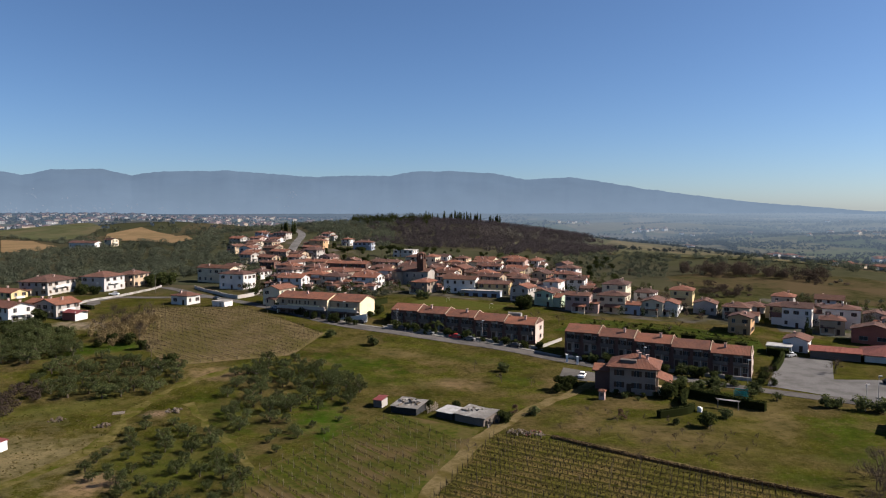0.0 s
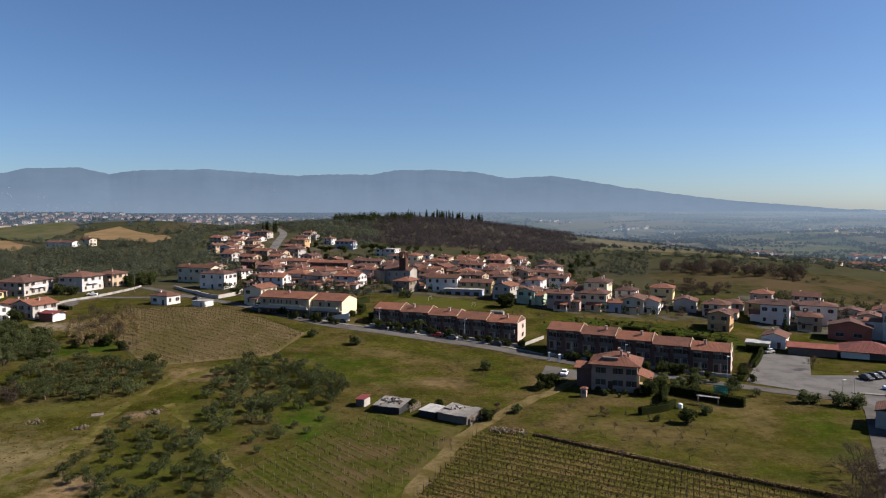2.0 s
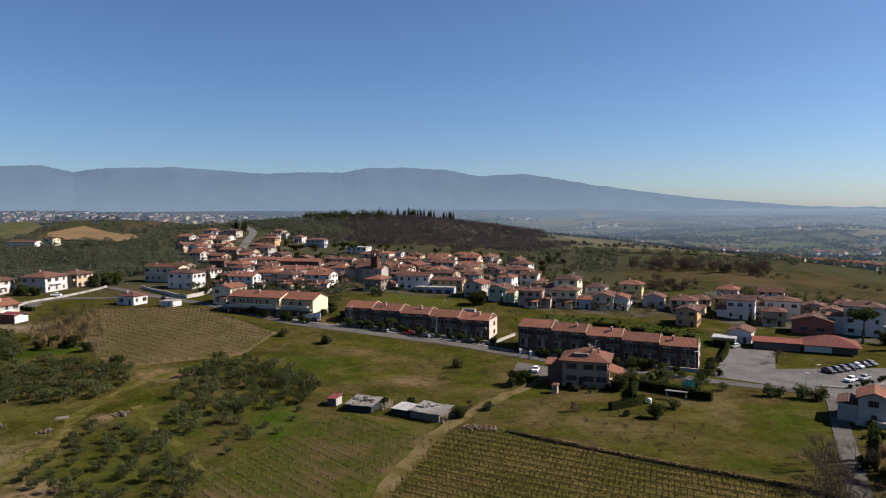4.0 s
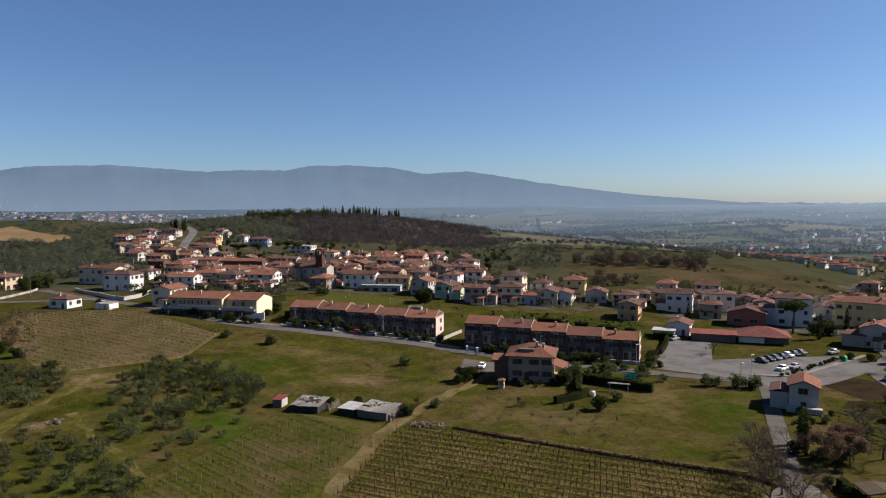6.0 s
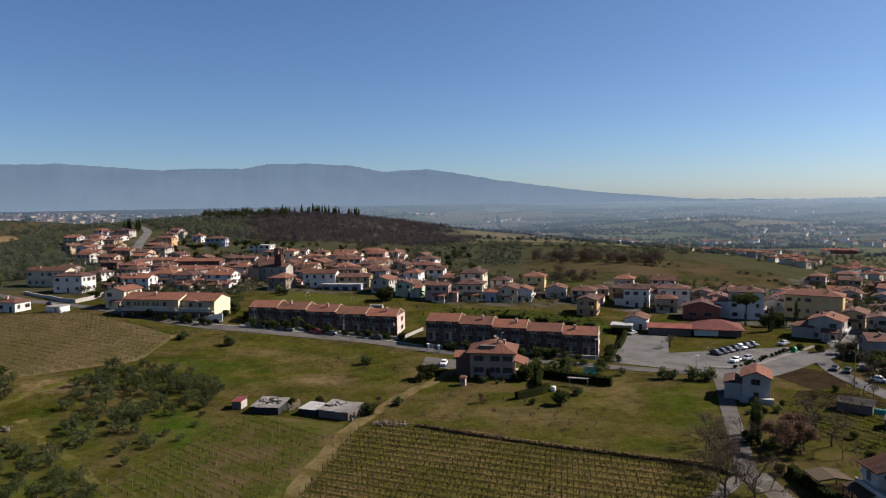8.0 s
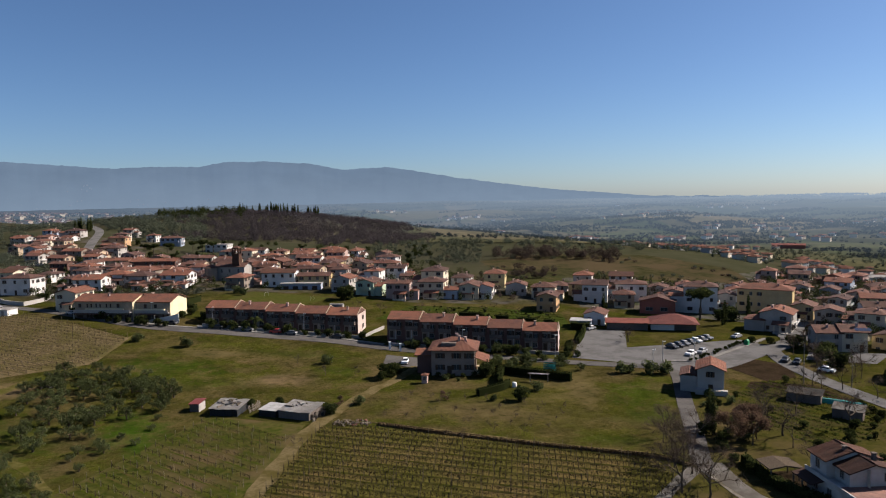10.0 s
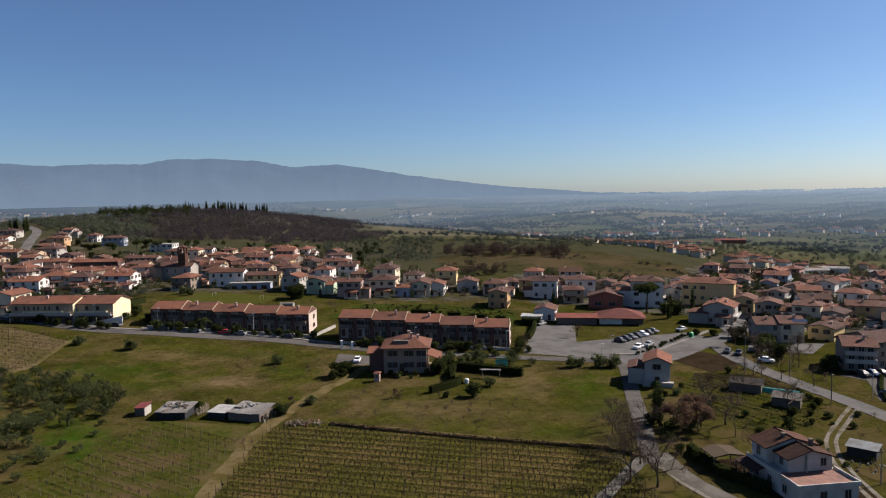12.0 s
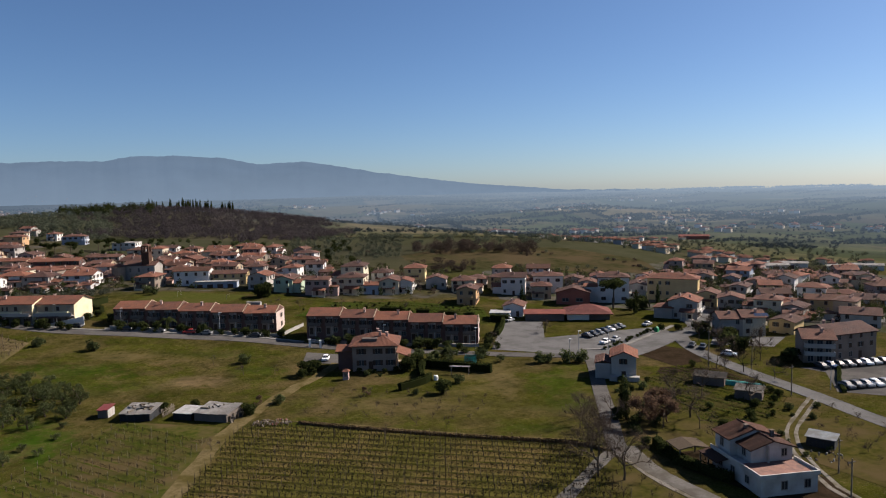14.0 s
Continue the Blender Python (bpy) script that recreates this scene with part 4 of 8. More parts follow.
# sheds by the vineyard
def tin_material():
    m, nt, bsdf, link = tree_of("patched_roof_sheets")
    vec = local(nt)
    info = nt.nodes.new("ShaderNodeObjectInfo").outputs["Random"]
    col = ramp(nt, info, [(0.0, (0.105, 0.098, 0.086)), (0.5, (0.165, 0.155, 0.138)), (1.0, (0.235, 0.225, 0.205))])
    col = mix(nt, ramp(nt, noise_of(nt, 0.5, 4, 0.6, vec), [(0.45, (0, 0, 0)), (0.6, (0.6,) * 3)]), col, (0.085, 0.078, 0.068))
    col = mix(nt, ramp(nt, noise_of(nt, 1.2, 5, 0.7, vec), [(0.5, (0, 0, 0)), (0.7, (0.8,) * 3)]), col, (0.075, 0.055, 0.036))
    link(col, bsdf.inputs["Base Color"])
    bsdf.inputs["Roughness"].default_value = 0.75
    w = put(nt, "ShaderNodeTexWave", Scale=1.6)
    link(vec, w.inputs[0])
    bump(nt, bsdf, w.outputs[1], 0.5, 0.04)
    return m


M_TIN = tin_material()


def shed(x, y, z, w, d, h, turn, label, roof, wall, name="shed", fall=0.35, over=0.25, tilt="front", boards=8):
    """A shack of upright boards under a mono-pitch roof of loose sheets."""
    sh = local_thing(name, x, y, z, turn, label, "shed")
    HOUSES.append((x, y, max(w, d) * 0.6))
    bm = bmesh.new()
    box(bm, -w / 2, w / 2, -d / 2, d / 2, -0.4, h - 0.05)
    part("wall", bm, wall, sh)
    for i in range(boards):
        x0 = -w / 2 + i * w / boards
        bm = bmesh.new()
        box(bm, x0 + 0.02, x0 + w / boards - 0.04, -d / 2 - 0.05, -d / 2, -0.3, h - 0.15 - 0.08 * (i % 2))
        part("board", bm, wall, sh)
    n = max(2, int(w / 1.6))
    rr = random.Random(int(x * 10))
    for i in range(n):
        bm = bmesh.new()
        x0, x1 = -w / 2 - over + i * (w + 2 * over) / n, -w / 2 - over + (i + 1) * (w + 2 * over) / n + 0.08
        vs = box(bm, x0, x1, -d / 2 - over - rr.uniform(-0.1, 0.35), d / 2 + over + rr.uniform(-0.3, 0.2), h, h + 0.06)
        for v in vs:
            v.co.z += (v.co.y / d + 0.5) * fall + rr.uniform(-0.05, 0.05) + 0.02 * (i % 2)
        part("roof_sheet", bm, roof, sh)
    return sh


M_REDTIN = rough_mat("red_roof_sheet", (0.11, 0.024, 0.022), (0.15, 0.036, 0.032), 3, 0.6, relief=0.01)
M_PALETIN = rough_mat("pale_roof_sheet", (0.28, 0.275, 0.26), (0.36, 0.355, 0.34), 3, 0.6, 0.6, (0.22, 0.21, 0.19), relief=0.01)
M_BLUEWALL = rough_mat("blue_grey_boards", (0.0117, 0.0148, 0.0179), (0.0203, 0.0234, 0.0265), 3, 0.8, 0.5, (0.0175, 0.0156, 0.0137))
# dark walls paint the shade on its front and left; right side stays pale
rs = shed(-15.2, 166.6, 0.15, 2.2, 3.0, 1.85, 24, "small tool shed with a red roof and white side", M_REDTIN, wall_mat("dark"), boards=5, over=0.12)
for k in range(3):
    bm = bmesh.new()
    box(bm, 1.1, 1.15, -1.45 + k * 0.98, -0.53 + k * 0.98, -0.3, 1.8)
    part("pale_panel", bm, wall_mat("grey"), rs)
shed(-8.0, 163.0, 0.0, 6.6, 6.0, 1.65, 24, "ramshackle shed of blue-grey boards with patched roof", M_TIN, M_BLUEWALL, fall=0.5)
shed(1.6, 158.6, 0.0, 4.4, 4.6, 1.45, 36, "low shed with a pale sheet roof", M_PALETIN, M_BLUEWALL, over=0.15)
rr = random.Random(17)
for k in range(26):
    x, y = (-8.0 + rr.uniform(-2.4, 2.4), 163.2 + rr.uniform(-1.8, 2.2)) if k < 18 else (7.6 + rr.uniform(-2.6, 2.6), 156.6 + rr.uniform(-0.8, 1.6))
    w, d = rr.uniform(0.5, 2.2), rr.uniform(0.12, 0.5)
    bm = bmesh.new()
    box(bm, -w / 2, w / 2, -d / 2, d / 2, -0.3, rr.uniform(0.08, 0.22), m=pose(0, 0, 0, 4, 3, rr.uniform(0, 180)))
    tagged(part("roof_plank", bm, (M_BARK, M_WOOD, M_BLUEWALL, M_CONC)[k % 4], m=pose(x, y, (2.02 if k < 18 else 2.12) + 0.06 * (y - 163.0 if k < 18 else y - 156.6))), "old board lying loose on a shed roof", "board", "roof debris")
s2 = shed(7.6, 155.4, 0.0, 7.8, 6.0, 1.75, 36, "long dark shed with a patched grey roof", M_TIN, wall_mat("dark"), fall=0.5)
rr = random.Random(9)
for k in range(9):
    bm = bmesh.new()
    box(bm, 0, rr.uniform(0.3, 1.0), 0, rr.uniform(0.1, 0.8), -0.2, rr.uniform(0.6, 1.6))
    part("lumber", bm, (M_WOOD, M_BARK, M_BLUEWALL)[k % 3], s2, "old boards leaning by the open end", m=pose(4.0 + rr.uniform(0, 1.4), -3.2 + 0.75 * k, 0, rr.uniform(-12, 12), rr.uniform(-12, 12), rr.uniform(0, 90)))
for k in range(4):
    bm = bmesh.new()
    prism(bm, [(5.3, -2.6 + 1.7 * k, -0.2), (5.4, -2.6 + 1.7 * k, 2.1)], 0.07, 0.06, 6)
    part("post", bm, M_BARK, s2)
fe = thing("pallet_fence", pose(-3.6, 160.6, 0, 0, 0, 58), "grey weathered fence of old pallets between the sheds", "fence")
for k in range(11):
    bm = bmesh.new()
    box(bm, 0.42 * k, 0.42 * k + 0.16, 0, 0.06, -0.2, 1.5 + 0.35 * rr.random(), m=pose(0, 0, 0, rr.uniform(-14, 14), rr.uniform(-5, 5), 0))
    part("slat", bm, M_WOOD, fe)
for z in (0.5, 1.1):
    bm = bmesh.new()
    box(bm, -0.1, 4.6, -0.08, 0, z, z + 0.12)
    part("rail", bm, M_WOOD, fe)

# grey two-storey house at the junction
gh = house(105.5, 145.0, 0.0, 6.0, 8.6, 5.9, 36, "gable", "grey", 2, label="tall narrow bluish-grey house with orange tile roof", along="y", old=False, windows="f", group="", pitch=0.42, chim=0)
bm, _ = roof_mesh(4.0, 8.0, 4.0, "gable", 0.2, 0.3, "y")
part("annex_roof", bm, M_ROOF_OLD, gh, m=Matrix.Translation((-5.0, 0, 0)))
bm = bmesh.new()
box(bm, -6.9, -3.1, -4.0, 4.0, -0.5, 3.9)
part("annex", bm, wall_mat("grey"), gh)
bm = bmesh.new()
box(bm, -3.4, 3.8, -6.0, -4.4, -0.3, 1.2)
part("terrace_wall", bm, wall_mat("grey"), gh)

# white house with a roof terrace close to the drone
M_NEARWALL = rough_mat("stained_white_plaster", (0.36, 0.345, 0.32), (0.43, 0.415, 0.39), 1.2, 0.9, 0.3, (0.29, 0.275, 0.25), 0.01)
nh = thing("terrace_house", pose(88.4, 83.4, 0.0, 0, 0, -12) @ Matrix.Diagonal((0.88, 0.88, 0.92, 1)), "white house with dark pantile roof and red-paved terrace", "house")
HOUSES.append((86.3, 82.6, 9))
bm = bmesh.new()
box(bm, -6.0, 5.0, -7.5, 8.0, -1.5, 3.2)
part("wall", bm, M_NEARWALL, nh)
bm = bmesh.new()
box(bm, -6.3, 5.3, -7.8, 8.2, 3.2, 3.4)
part("cornice", bm, M_NEARWALL, nh)
bm = bmesh.new()
box(bm, -5.7, 4.7, -7.2, -1.0, 3.4, 3.45)
part("terrace_floor", bm, rough_mat("terracotta_paving", (0.165, 0.080, 0.058), (0.215, 0.108, 0.078), 3, 0.85, 0.8, (0.12, 0.066, 0.052), 0.01), nh, "reddish terrace paving")
for x0, x1, y0, y1 in ((-6.3, 5.3, -7.8, -7.55), (-6.3, -6.05, -7.55, 8.2), (5.05, 5.3, -7.55, -0.8)):
    bm = bmesh.new()
    box(bm, x0, x1, y0, y1, 3.4, 3.9)
    part("parapet", bm, M_NEARWALL, nh)
for x, y, w, d, h in ((-0.6, 5.4, 9.6, 5.0, 6.6), (0.3, 0.9, 8.4, 4.4, 6.0)):
    bm = wall_mesh(w, d, h, "gable", 0.30, "y", -3.3)
    bmesh.ops.translate(bm, verts=bm.verts, vec=(x, y, 0))
    part("upper_wall", bm, M_NEARWALL, nh)


def ribbed_roof(parent, x, y, w, d, h, pitch, over, material):
    """Pantiles close by: each roof slope with its rows of tiles."""
    for s in (-1, 1):
        bm = bmesh.new()
        uv = bm.loops.layers.uv.new("UVMap")
        run = w / 2 + over
        n = int((d + 2 * over) / 0.42)
        for k in range(n):
            y0 = y - d / 2 - over + k * 0.42
            for q0, q1, lift in ((0.0, 0.24, 0.10), (0.24, 0.42, 0.03)):
                m = int(run / 0.85)
                for i in range(m):
                    a0, a1 = run * i / m, run * (i + 1) / m + 0.05
                    top = h + w / 2 * pitch
                    pts = [(x + s * a0, y0 + q0, top - a0 * pitch + lift), (x + s * a1, y0 + q0, top - a1 * pitch + lift + 0.05), (x + s * a1, y0 + q1, top - a1 * pitch + lift + 0.05), (x + s * a0, y0 + q1, top - a0 * pitch + lift)]
                    f = bm.faces.new([bm.verts.new(p) for p in (pts if s > 0 else pts[::-1])])
                    for lp in f.loops:
                        lp[uv].uv = (lp.vert.co.y, a0)
        # slab under the tiles
        top = h + w / 2 * pitch
        A = [bm.verts.new((x + s * a, yy, top - a * pitch + dz)) for a in (0, run) for yy in (y - d / 2 - over, y + d / 2 + over) for dz in (-0.14, 0.02)]
        for f in ((0, 1, 3, 2), (4, 6, 7, 5), (0, 4, 5, 1), (2, 3, 7, 6), (1, 5, 7, 3), (0, 2, 6, 4)):
            bm.faces.new([A[i] for i in f])
        part("roof", bm, material, parent)
    bm = bmesh.new()
    prism(bm, [(x, y - d / 2 - over, h + w / 2 * pitch + 0.08), (x, y + d / 2 + over, h + w / 2 * pitch + 0.08)], 0.16, 0.16, 6)
    part("ridge_tiles", bm, material, parent)


ribbed_roof(nh, -0.6, 5.5, 9.6, 5.0, 6.6, 0.30, 0.5, M_ROOF_DARK)
ribbed_roof(nh, 0.3, 0.8, 8.4, 4.4, 6.0, 0.30, 0.5, M_ROOF_DARK)
chimney(nh, 2.2, 1.5, 7.0, 0.75, "dark")
chimney(nh, -1.4, 4.2, 7.7, 0.45, "dark")
for x, y, z, t, w, h in ((2.8, -1.3, 4.3, 0, 1.0, 1.3), (-3.9, 0.8, 4.2, -90, 1.0, 1.3), (-5.4, 5.6, 4.4, -90, 1.0, 1.5), (-1.5, -7.5, 1.1, 0, 1.1, 1.4), (3.0, -7.5, 1.1, 0, 1.1, 1.4), (-6.0, 1.0, 1.0, -90, 1.1, 1.3), (-6.0, -3.5, 1.0, -90, 1.1, 1.3), (-6.0, 5.0, 1.0, -90, 1.1, 1.3)):
    add_window(nh, x, y, z, t, w, h, "none")
bm = bmesh.new()
box(bm, -0.8, -0.6, -2.0, -1.3, 3.45, 6.4)
part("chimney_breast", bm, M_NEARWALL, nh)
# tiled porch along its garden side, on posts
bm = bmesh.new()
A = [bm.verts.new((x, y, z + dz)) for x, z in ((-6.0, 2.95), (-8.6, 2.45)) for y in (2.4, 8.6) for dz in (0.0, 0.16)]
for f in ((0, 1, 3, 2), (4, 6, 7, 5), (0, 4, 5, 1), (2, 3, 7, 6), (1, 5, 7, 3), (0, 2, 6, 4)):
    bm.faces.new([A[i] for i in f])
bmesh.ops.recalc_face_normals(bm, faces=bm.faces)
part("porch_roof", bm, M_ROOF_DARK, nh, "dark tiled porch roof")
for y in (2.7, 5.5, 8.3):
    bm = bmesh.new()
    box(bm, -8.4, -8.2, y - 0.1, y + 0.1, -0.5, 2.46)
    part("porch_post", bm, M_WOOD, nh)
# pergola at its side
pg = local_thing("pergola", 83.0, 95.5, 0.0, 12, "dark wooden pergola with sloping roof beside a house", "pergola")
for x in (-2.4, 2.4):
    for y in (-1.8, 1.8):
        bm = bmesh.new()
        box(bm, x - 0.09, x + 0.09, y - 0.09, y + 0.09, -0.4, 2.5)
        part("post", bm, M_WOOD, pg)
bm, _ = roof_mesh(4.8, 3.6, 2.5, "gable", 0.5, 0.16, "y")
part("roof", bm, M_BARK, pg)

# apartment block with balconies
for x, y, w, d, h, lab in ((161.5, 136.5, 7.6, 10.5, 6.6, "three-storey grey flats with long pale balconies"), (171.0, 137.0, 15.0, 11.0, 7.3, "three-storey dull pink flats with tile roof above car park")):
    ab = house(x, y, 0.0, w, d, h, 38 if w < 10 else 3, "gable", "clay", 3, label=lab, along="x", windows="fl" if w > 10 else "", group="apartment block", old=True, name="apartment_block")
    if w < 10:
        for z in (0.3, 2.4, 4.5):
            if z > 1:
                balcony(ab, 0, -d / 2, z, w * 0.96, 1.4, wall_mat("grey"), True)
            for s in (-2, 0.2, 2.3):
                add_window(ab, s, -d / 2, z + 0.2, 0, 1.3, 1.7, "none")


# church: nave, round apse and brick bell tower
ch = local_thing("church", -13.0, 358.0, 9.0, 22, "small stone church with brick bell tower and round apse", "church")
HOUSES.append((-13, 358, 11))
part("nave_wall", wall_mesh(15.0, 9.0, 7.2, "gable", 0.36, "x", 2), wall_mat("dusk"), ch)
bm, _ = roof_mesh(15.0, 9.0, 7.2, "gable", 0.4, 0.36, "x")
part("nave_roof", bm, M_ROOF_OLD, ch)
bm = bmesh.new()
lathe(bm, [(3.0, -2), (3.0, 6.6), (3.15, 6.7), (3.15, 7.0)], 20)
part("apse", bm, wall_mat("stone"), ch, m=Matrix.Translation((-8.6, -6.4, 0)))
bm = bmesh.new()
lathe(bm, [(3.5, 7.0), (1.8, 7.8), (0.15, 8.6)], 20)
part("apse_roof", bm, M_ROOF_OLD, ch, m=Matrix.Translation((-8.6, -6.4, 0)))
bm = bmesh.new()
T = 1.75
box(bm, -T, T, -T, T, -2, 13.0)
box(bm, -T - 0.15, T + 0.15, -T - 0.15, T + 0.15, 13.0, 13.3)
for sx in (-1, 1):
    for sy in (-1, 1):
        box(bm, sx * T - (0.7 if sx > 0 else 0), sx * T + (0.7 if sx < 0 else 0), sy * T - (0.7 if sy > 0 else 0), sy * T + (0.7 if sy < 0 else 0), 13.3, 15.8)
box(bm, -T, T, -T, T, 15.8, 16.3)
tower = part("bell_tower", bm, rough_mat("dark_tower_brick", (0.060, 0.034, 0.024), (0.095, 0.055, 0.040), 3, 0.95, 0.5, (0.05, 0.032, 0.026), 0.02), ch, "red-brown brick bell tower with open belfry", m=Matrix.Translation((3.0, -2.2, 0)))
bm = bmesh.new()
lathe(bm, [(2.6, 16.3), (0.1, 17.3)], 4)
part("tower_roof", bm, M_ROOF_OLD, tower, m=pose(0, 0, 0, 0, 0, 45))
bm = bmesh.new()
lathe(bm, [(0.45, 13.6), (0.32, 14.2), (0.18, 14.5)], 10)
part("bell", bm, M_METAL, tower)
for x in (-4, 0, 4.5):
    add_window(ch, x, -4.5, 4.2, 0, 0.8, 1.6, "none")

# hall with a red gable, low pavilion with a wide red hip roof
M_REDROOF = roof_material("bright_red_tiles", (0.165, 0.056, 0.042), (0.22, 0.080, 0.060), (0.12, 0.050, 0.042))
hh = house(154.0, 246.0, 0.0, 13.5, 9.0, 5.4, 34, "gable", "red", 1, label="brick-red hall with a low-pitched gable", along="y", windows="", old=True, group="", pitch=0.28, chim=0)
for s in (-3, 2.6):
    add_window(hh, s, -4.5, 1.6, 0, 2.6, 1.3, "none")
lp = local_thing("pavilion", 141.5, 216.5, 0.0, 28, "low white pavilion under a wide red hipped roof", "pavilion")
HOUSES.append((141.5, 216.5, 12))
bm = bmesh.new()
box(bm, -7.6, 7.6, -4.6, 5, -0.6, 2.9)
part("wall", bm, wall_mat("dark"), lp)
bm = bmesh.new()
box(bm, -7.7, 0.2, -4.75, -4.6, 0.0, 2.8)
part("white_panel", bm, M_WHITE, lp, "bright white wall panel")
bm, _ = roof_mesh(15.0, 12.5, 2.9, "hip", 1.0, 0.36, "x")
part("roof", bm, M_REDROOF, lp)
lw = local_thing("low_building", 126.5, 222.0, 0.0, 27, "low annex with a shallow red tile roof", "building")
HOUSES.append((126.5, 222, 8))
bm = bmesh.new()
box(bm, -7.0, 7.0, -4, 4, -0.6, 2.7)
part("wall", bm, wall_mat("dark"), lw)
bm, _ = roof_mesh(14.0, 8.0, 2.7, "gable", 0.6, 0.22, "x")
part("roof", bm, M_REDROOF, lw)
lb = local_thing("garage", 112.0, 229.0, 0.0, 30, "flat-roofed bluish-white garage by the car park", "garage")
HOUSES.append((112, 229, 5))
bm = bmesh.new()
box(bm, -3.6, 3.6, -3, 3, -0.5, 2.7)
part("wall", bm, wall_mat("blue"), lb)
bm = bmesh.new()
box(bm, -3.9, 3.9, -3.4, 3.2, 2.7, 2.95)
part("roof", bm, M_PALETIN, lb)
add_door(lb, 0, -3.0, 0, 0, 3.0, 2.3, M_FRAME, "garage_door")

# little white house and pump hut at the road's head
house(-106.0, 284.5, 8.9, 8.6, 7.2, 4.0, 25, "hip", "white", 1, label="small square white house with hipped tile roof", group="", chim=1, old=False)
ph = local_thing("pump_hut", -89.0, 278.5, 8.7, 22, "flat-roofed white utility hut by the road", "hut")
bm = bmesh.new()
box(bm, -3.0, 3.0, -2.6, 2.6, -0.8, 2.3)
part("wall", bm, wall_mat("white"), ph)
bm = bmesh.new()
box(bm, -3.2, 3.2, -2.8, 2.8, 2.3, 2.5)
part("roof", bm, M_CONC, ph)
add_door(ph, 1.2, -2.6, 0.0, 0, 1.0, 2.0, M_FRAME)
rb = local_thing("barn", -131.5, 247.0, 8.3, 20, "dark red lean-to with a white end wall", "barn")
bm = bmesh.new()
box(bm, -3.5, 2.5, -2.6, 2.6, -0.8, 3.0)
part("wall", bm, wall_mat("red"), rb)
bm = bmesh.new()
box(bm, 2.5, 2.7, -2.7, 2.7, -0.8, 3.2)
part("end_wall", bm, wall_mat("white"), rb)
bm, _ = roof_mesh(6.4, 5.4, 3.0, "gable", 0.3, 0.25, "x")
part("roof", bm, M_REDTIN, rb)

# long low white annex before the village's front row
an = local_thing("annex", 17.5, 313.5, 7.9, 18, "low bluish-white garage annex before the houses", "building")
HOUSES.append((17.5, 313.5, 8))
bm = bmesh.new()
box(bm, -9, 9, -2.2, 2.2, -1.5, 3.1)
part("wall", bm, wall_mat("blue"), an)
bm = bmesh.new()
box(bm, -9.3, 9.3, -2.5, 2.4, 3.1, 3.35)
part("roof", bm, M_CONC, an)
for k in range(4):
    add_door(an, -6.6 + 4.3 * k, -2.2, 0, 0, 2.4, 2.1, M_SHUT, "garage_door")
house(-118.4, 365.5, 9.4, 21.0, 8.0, 7.9, 22, "gable", "cream", 2)
house(-100.6, 338.8, 9.2, 14.3, 9.4, 7.6, 22, "hip", "white", 2)
house(-100.7, 381.5, 8.4, 7.5, 10.4, 5.7, 22, "hip", "white", 2)
house(-147.5, 544.6, 16.9, 7.5, 14.0, 5.9, 22, "hip", "cream", 2)
house(-130.9, 530.6, 15.8, 7.7, 10.0, 7.5, 22, "hip", "tan", 2)
house(-160.5, 617.0, 21.8, 7.8, 10.8, 5.7, 22, "hip", "blue", 2)
house(-107.0, 429.4, 9.6, 10.5, 7.2, 5.7, 22, "gable", "rose", 2)
house(-92.2, 427.4, 9.7, 7.5, 14.4, 5.7, 22, "gable", "white", 2)
house(-8.9, 322.5, 8.9, 8.1, 11.4, 5.7, 22, "hip", "stone", 2)
house(-6.5, 427.6, 9.8, 7.5, 8.9, 9.2, 22, "hip", "cream", 2)
house(-27.6, 513.2, 12.0, 15.7, 10.0, 5.7, 22, "flat", "white", 2)
house(-39.8, 363.3, 9.3, 7.5, 10.0, 5.7, 22, "hip", "white", 2)
house(-75.2, 416.1, 8.3, 7.5, 10.8, 5.7, 22, "gable", "white", 2)
house(-58.3, 427.2, 9.1, 26.7, 8.0, 5.7, 18, "gable", "rose", 2)
house(-79.8, 439.5, 9.4, 15.4, 8.0, 5.7, 20, "gable", "tan", 2)
house(-34.4, 443.3, 8.8, 16.5, 8.0, 5.7, 20, "gable", "grey", 2)
house(-98.1, 547.0, 16.5, 12.5, 8.0, 6.9, 20, "hip", "orange", 2)
house(-78.4, 572.7, 17.5, 7.6, 8.0, 5.7, 22, "hip", "white", 2)
house(-62.4, 549.1, 15.4, 15.2, 8.0, 6.5, 15, "hip", "blue", 2)
house(-97.5, 518.5, 14.1, 12.3, 8.0, 5.7, 20, "gable", "rose", 2)
house(-54.3, 391.6, 9.6, 19.8, 8.0, 4.0, 18, "gable", "tan", 1)
house(6.7, 433.4, 9.3, 11.2, 8.0, 5.7, 22, "hip", "cream", 2)
house(10.0, 396.9, 8.8, 10.0, 12.5, 5.7, 25, "gable", "rose", 2)
house(24.8, 433.9, 9.5, 13.5, 10.0, 5.7, 28, "hip", "cream", 2)
house(22.0, 383.9, 7.3, 7.9, 13.6, 5.7, 28, "gable", "grey", 2)
house(8.7, 324.2, 8.8, 15.0, 8.0, 6.8, 18, "gable", "white", 2)
house(24.2, 320.5, 8.1, 14.4, 7.6, 5.7, 18, "gable", "ochre", 2)
house(37.0, 374.1, 9.2, 10.5, 14.5, 5.7, 25, "hip", "yellow", 2)
house(47.2, 435.2, 9.5, 10.9, 11.3, 6.0, 25, "gable", "pink", 2)
house(60.1, 446.6, 9.5, 7.6, 15.1, 5.8, 25, "hip", "white", 2)
house(35.6, 306.1, 7.4, 8.2, 10.1, 6.4, 28, "gable", "grey", 2)
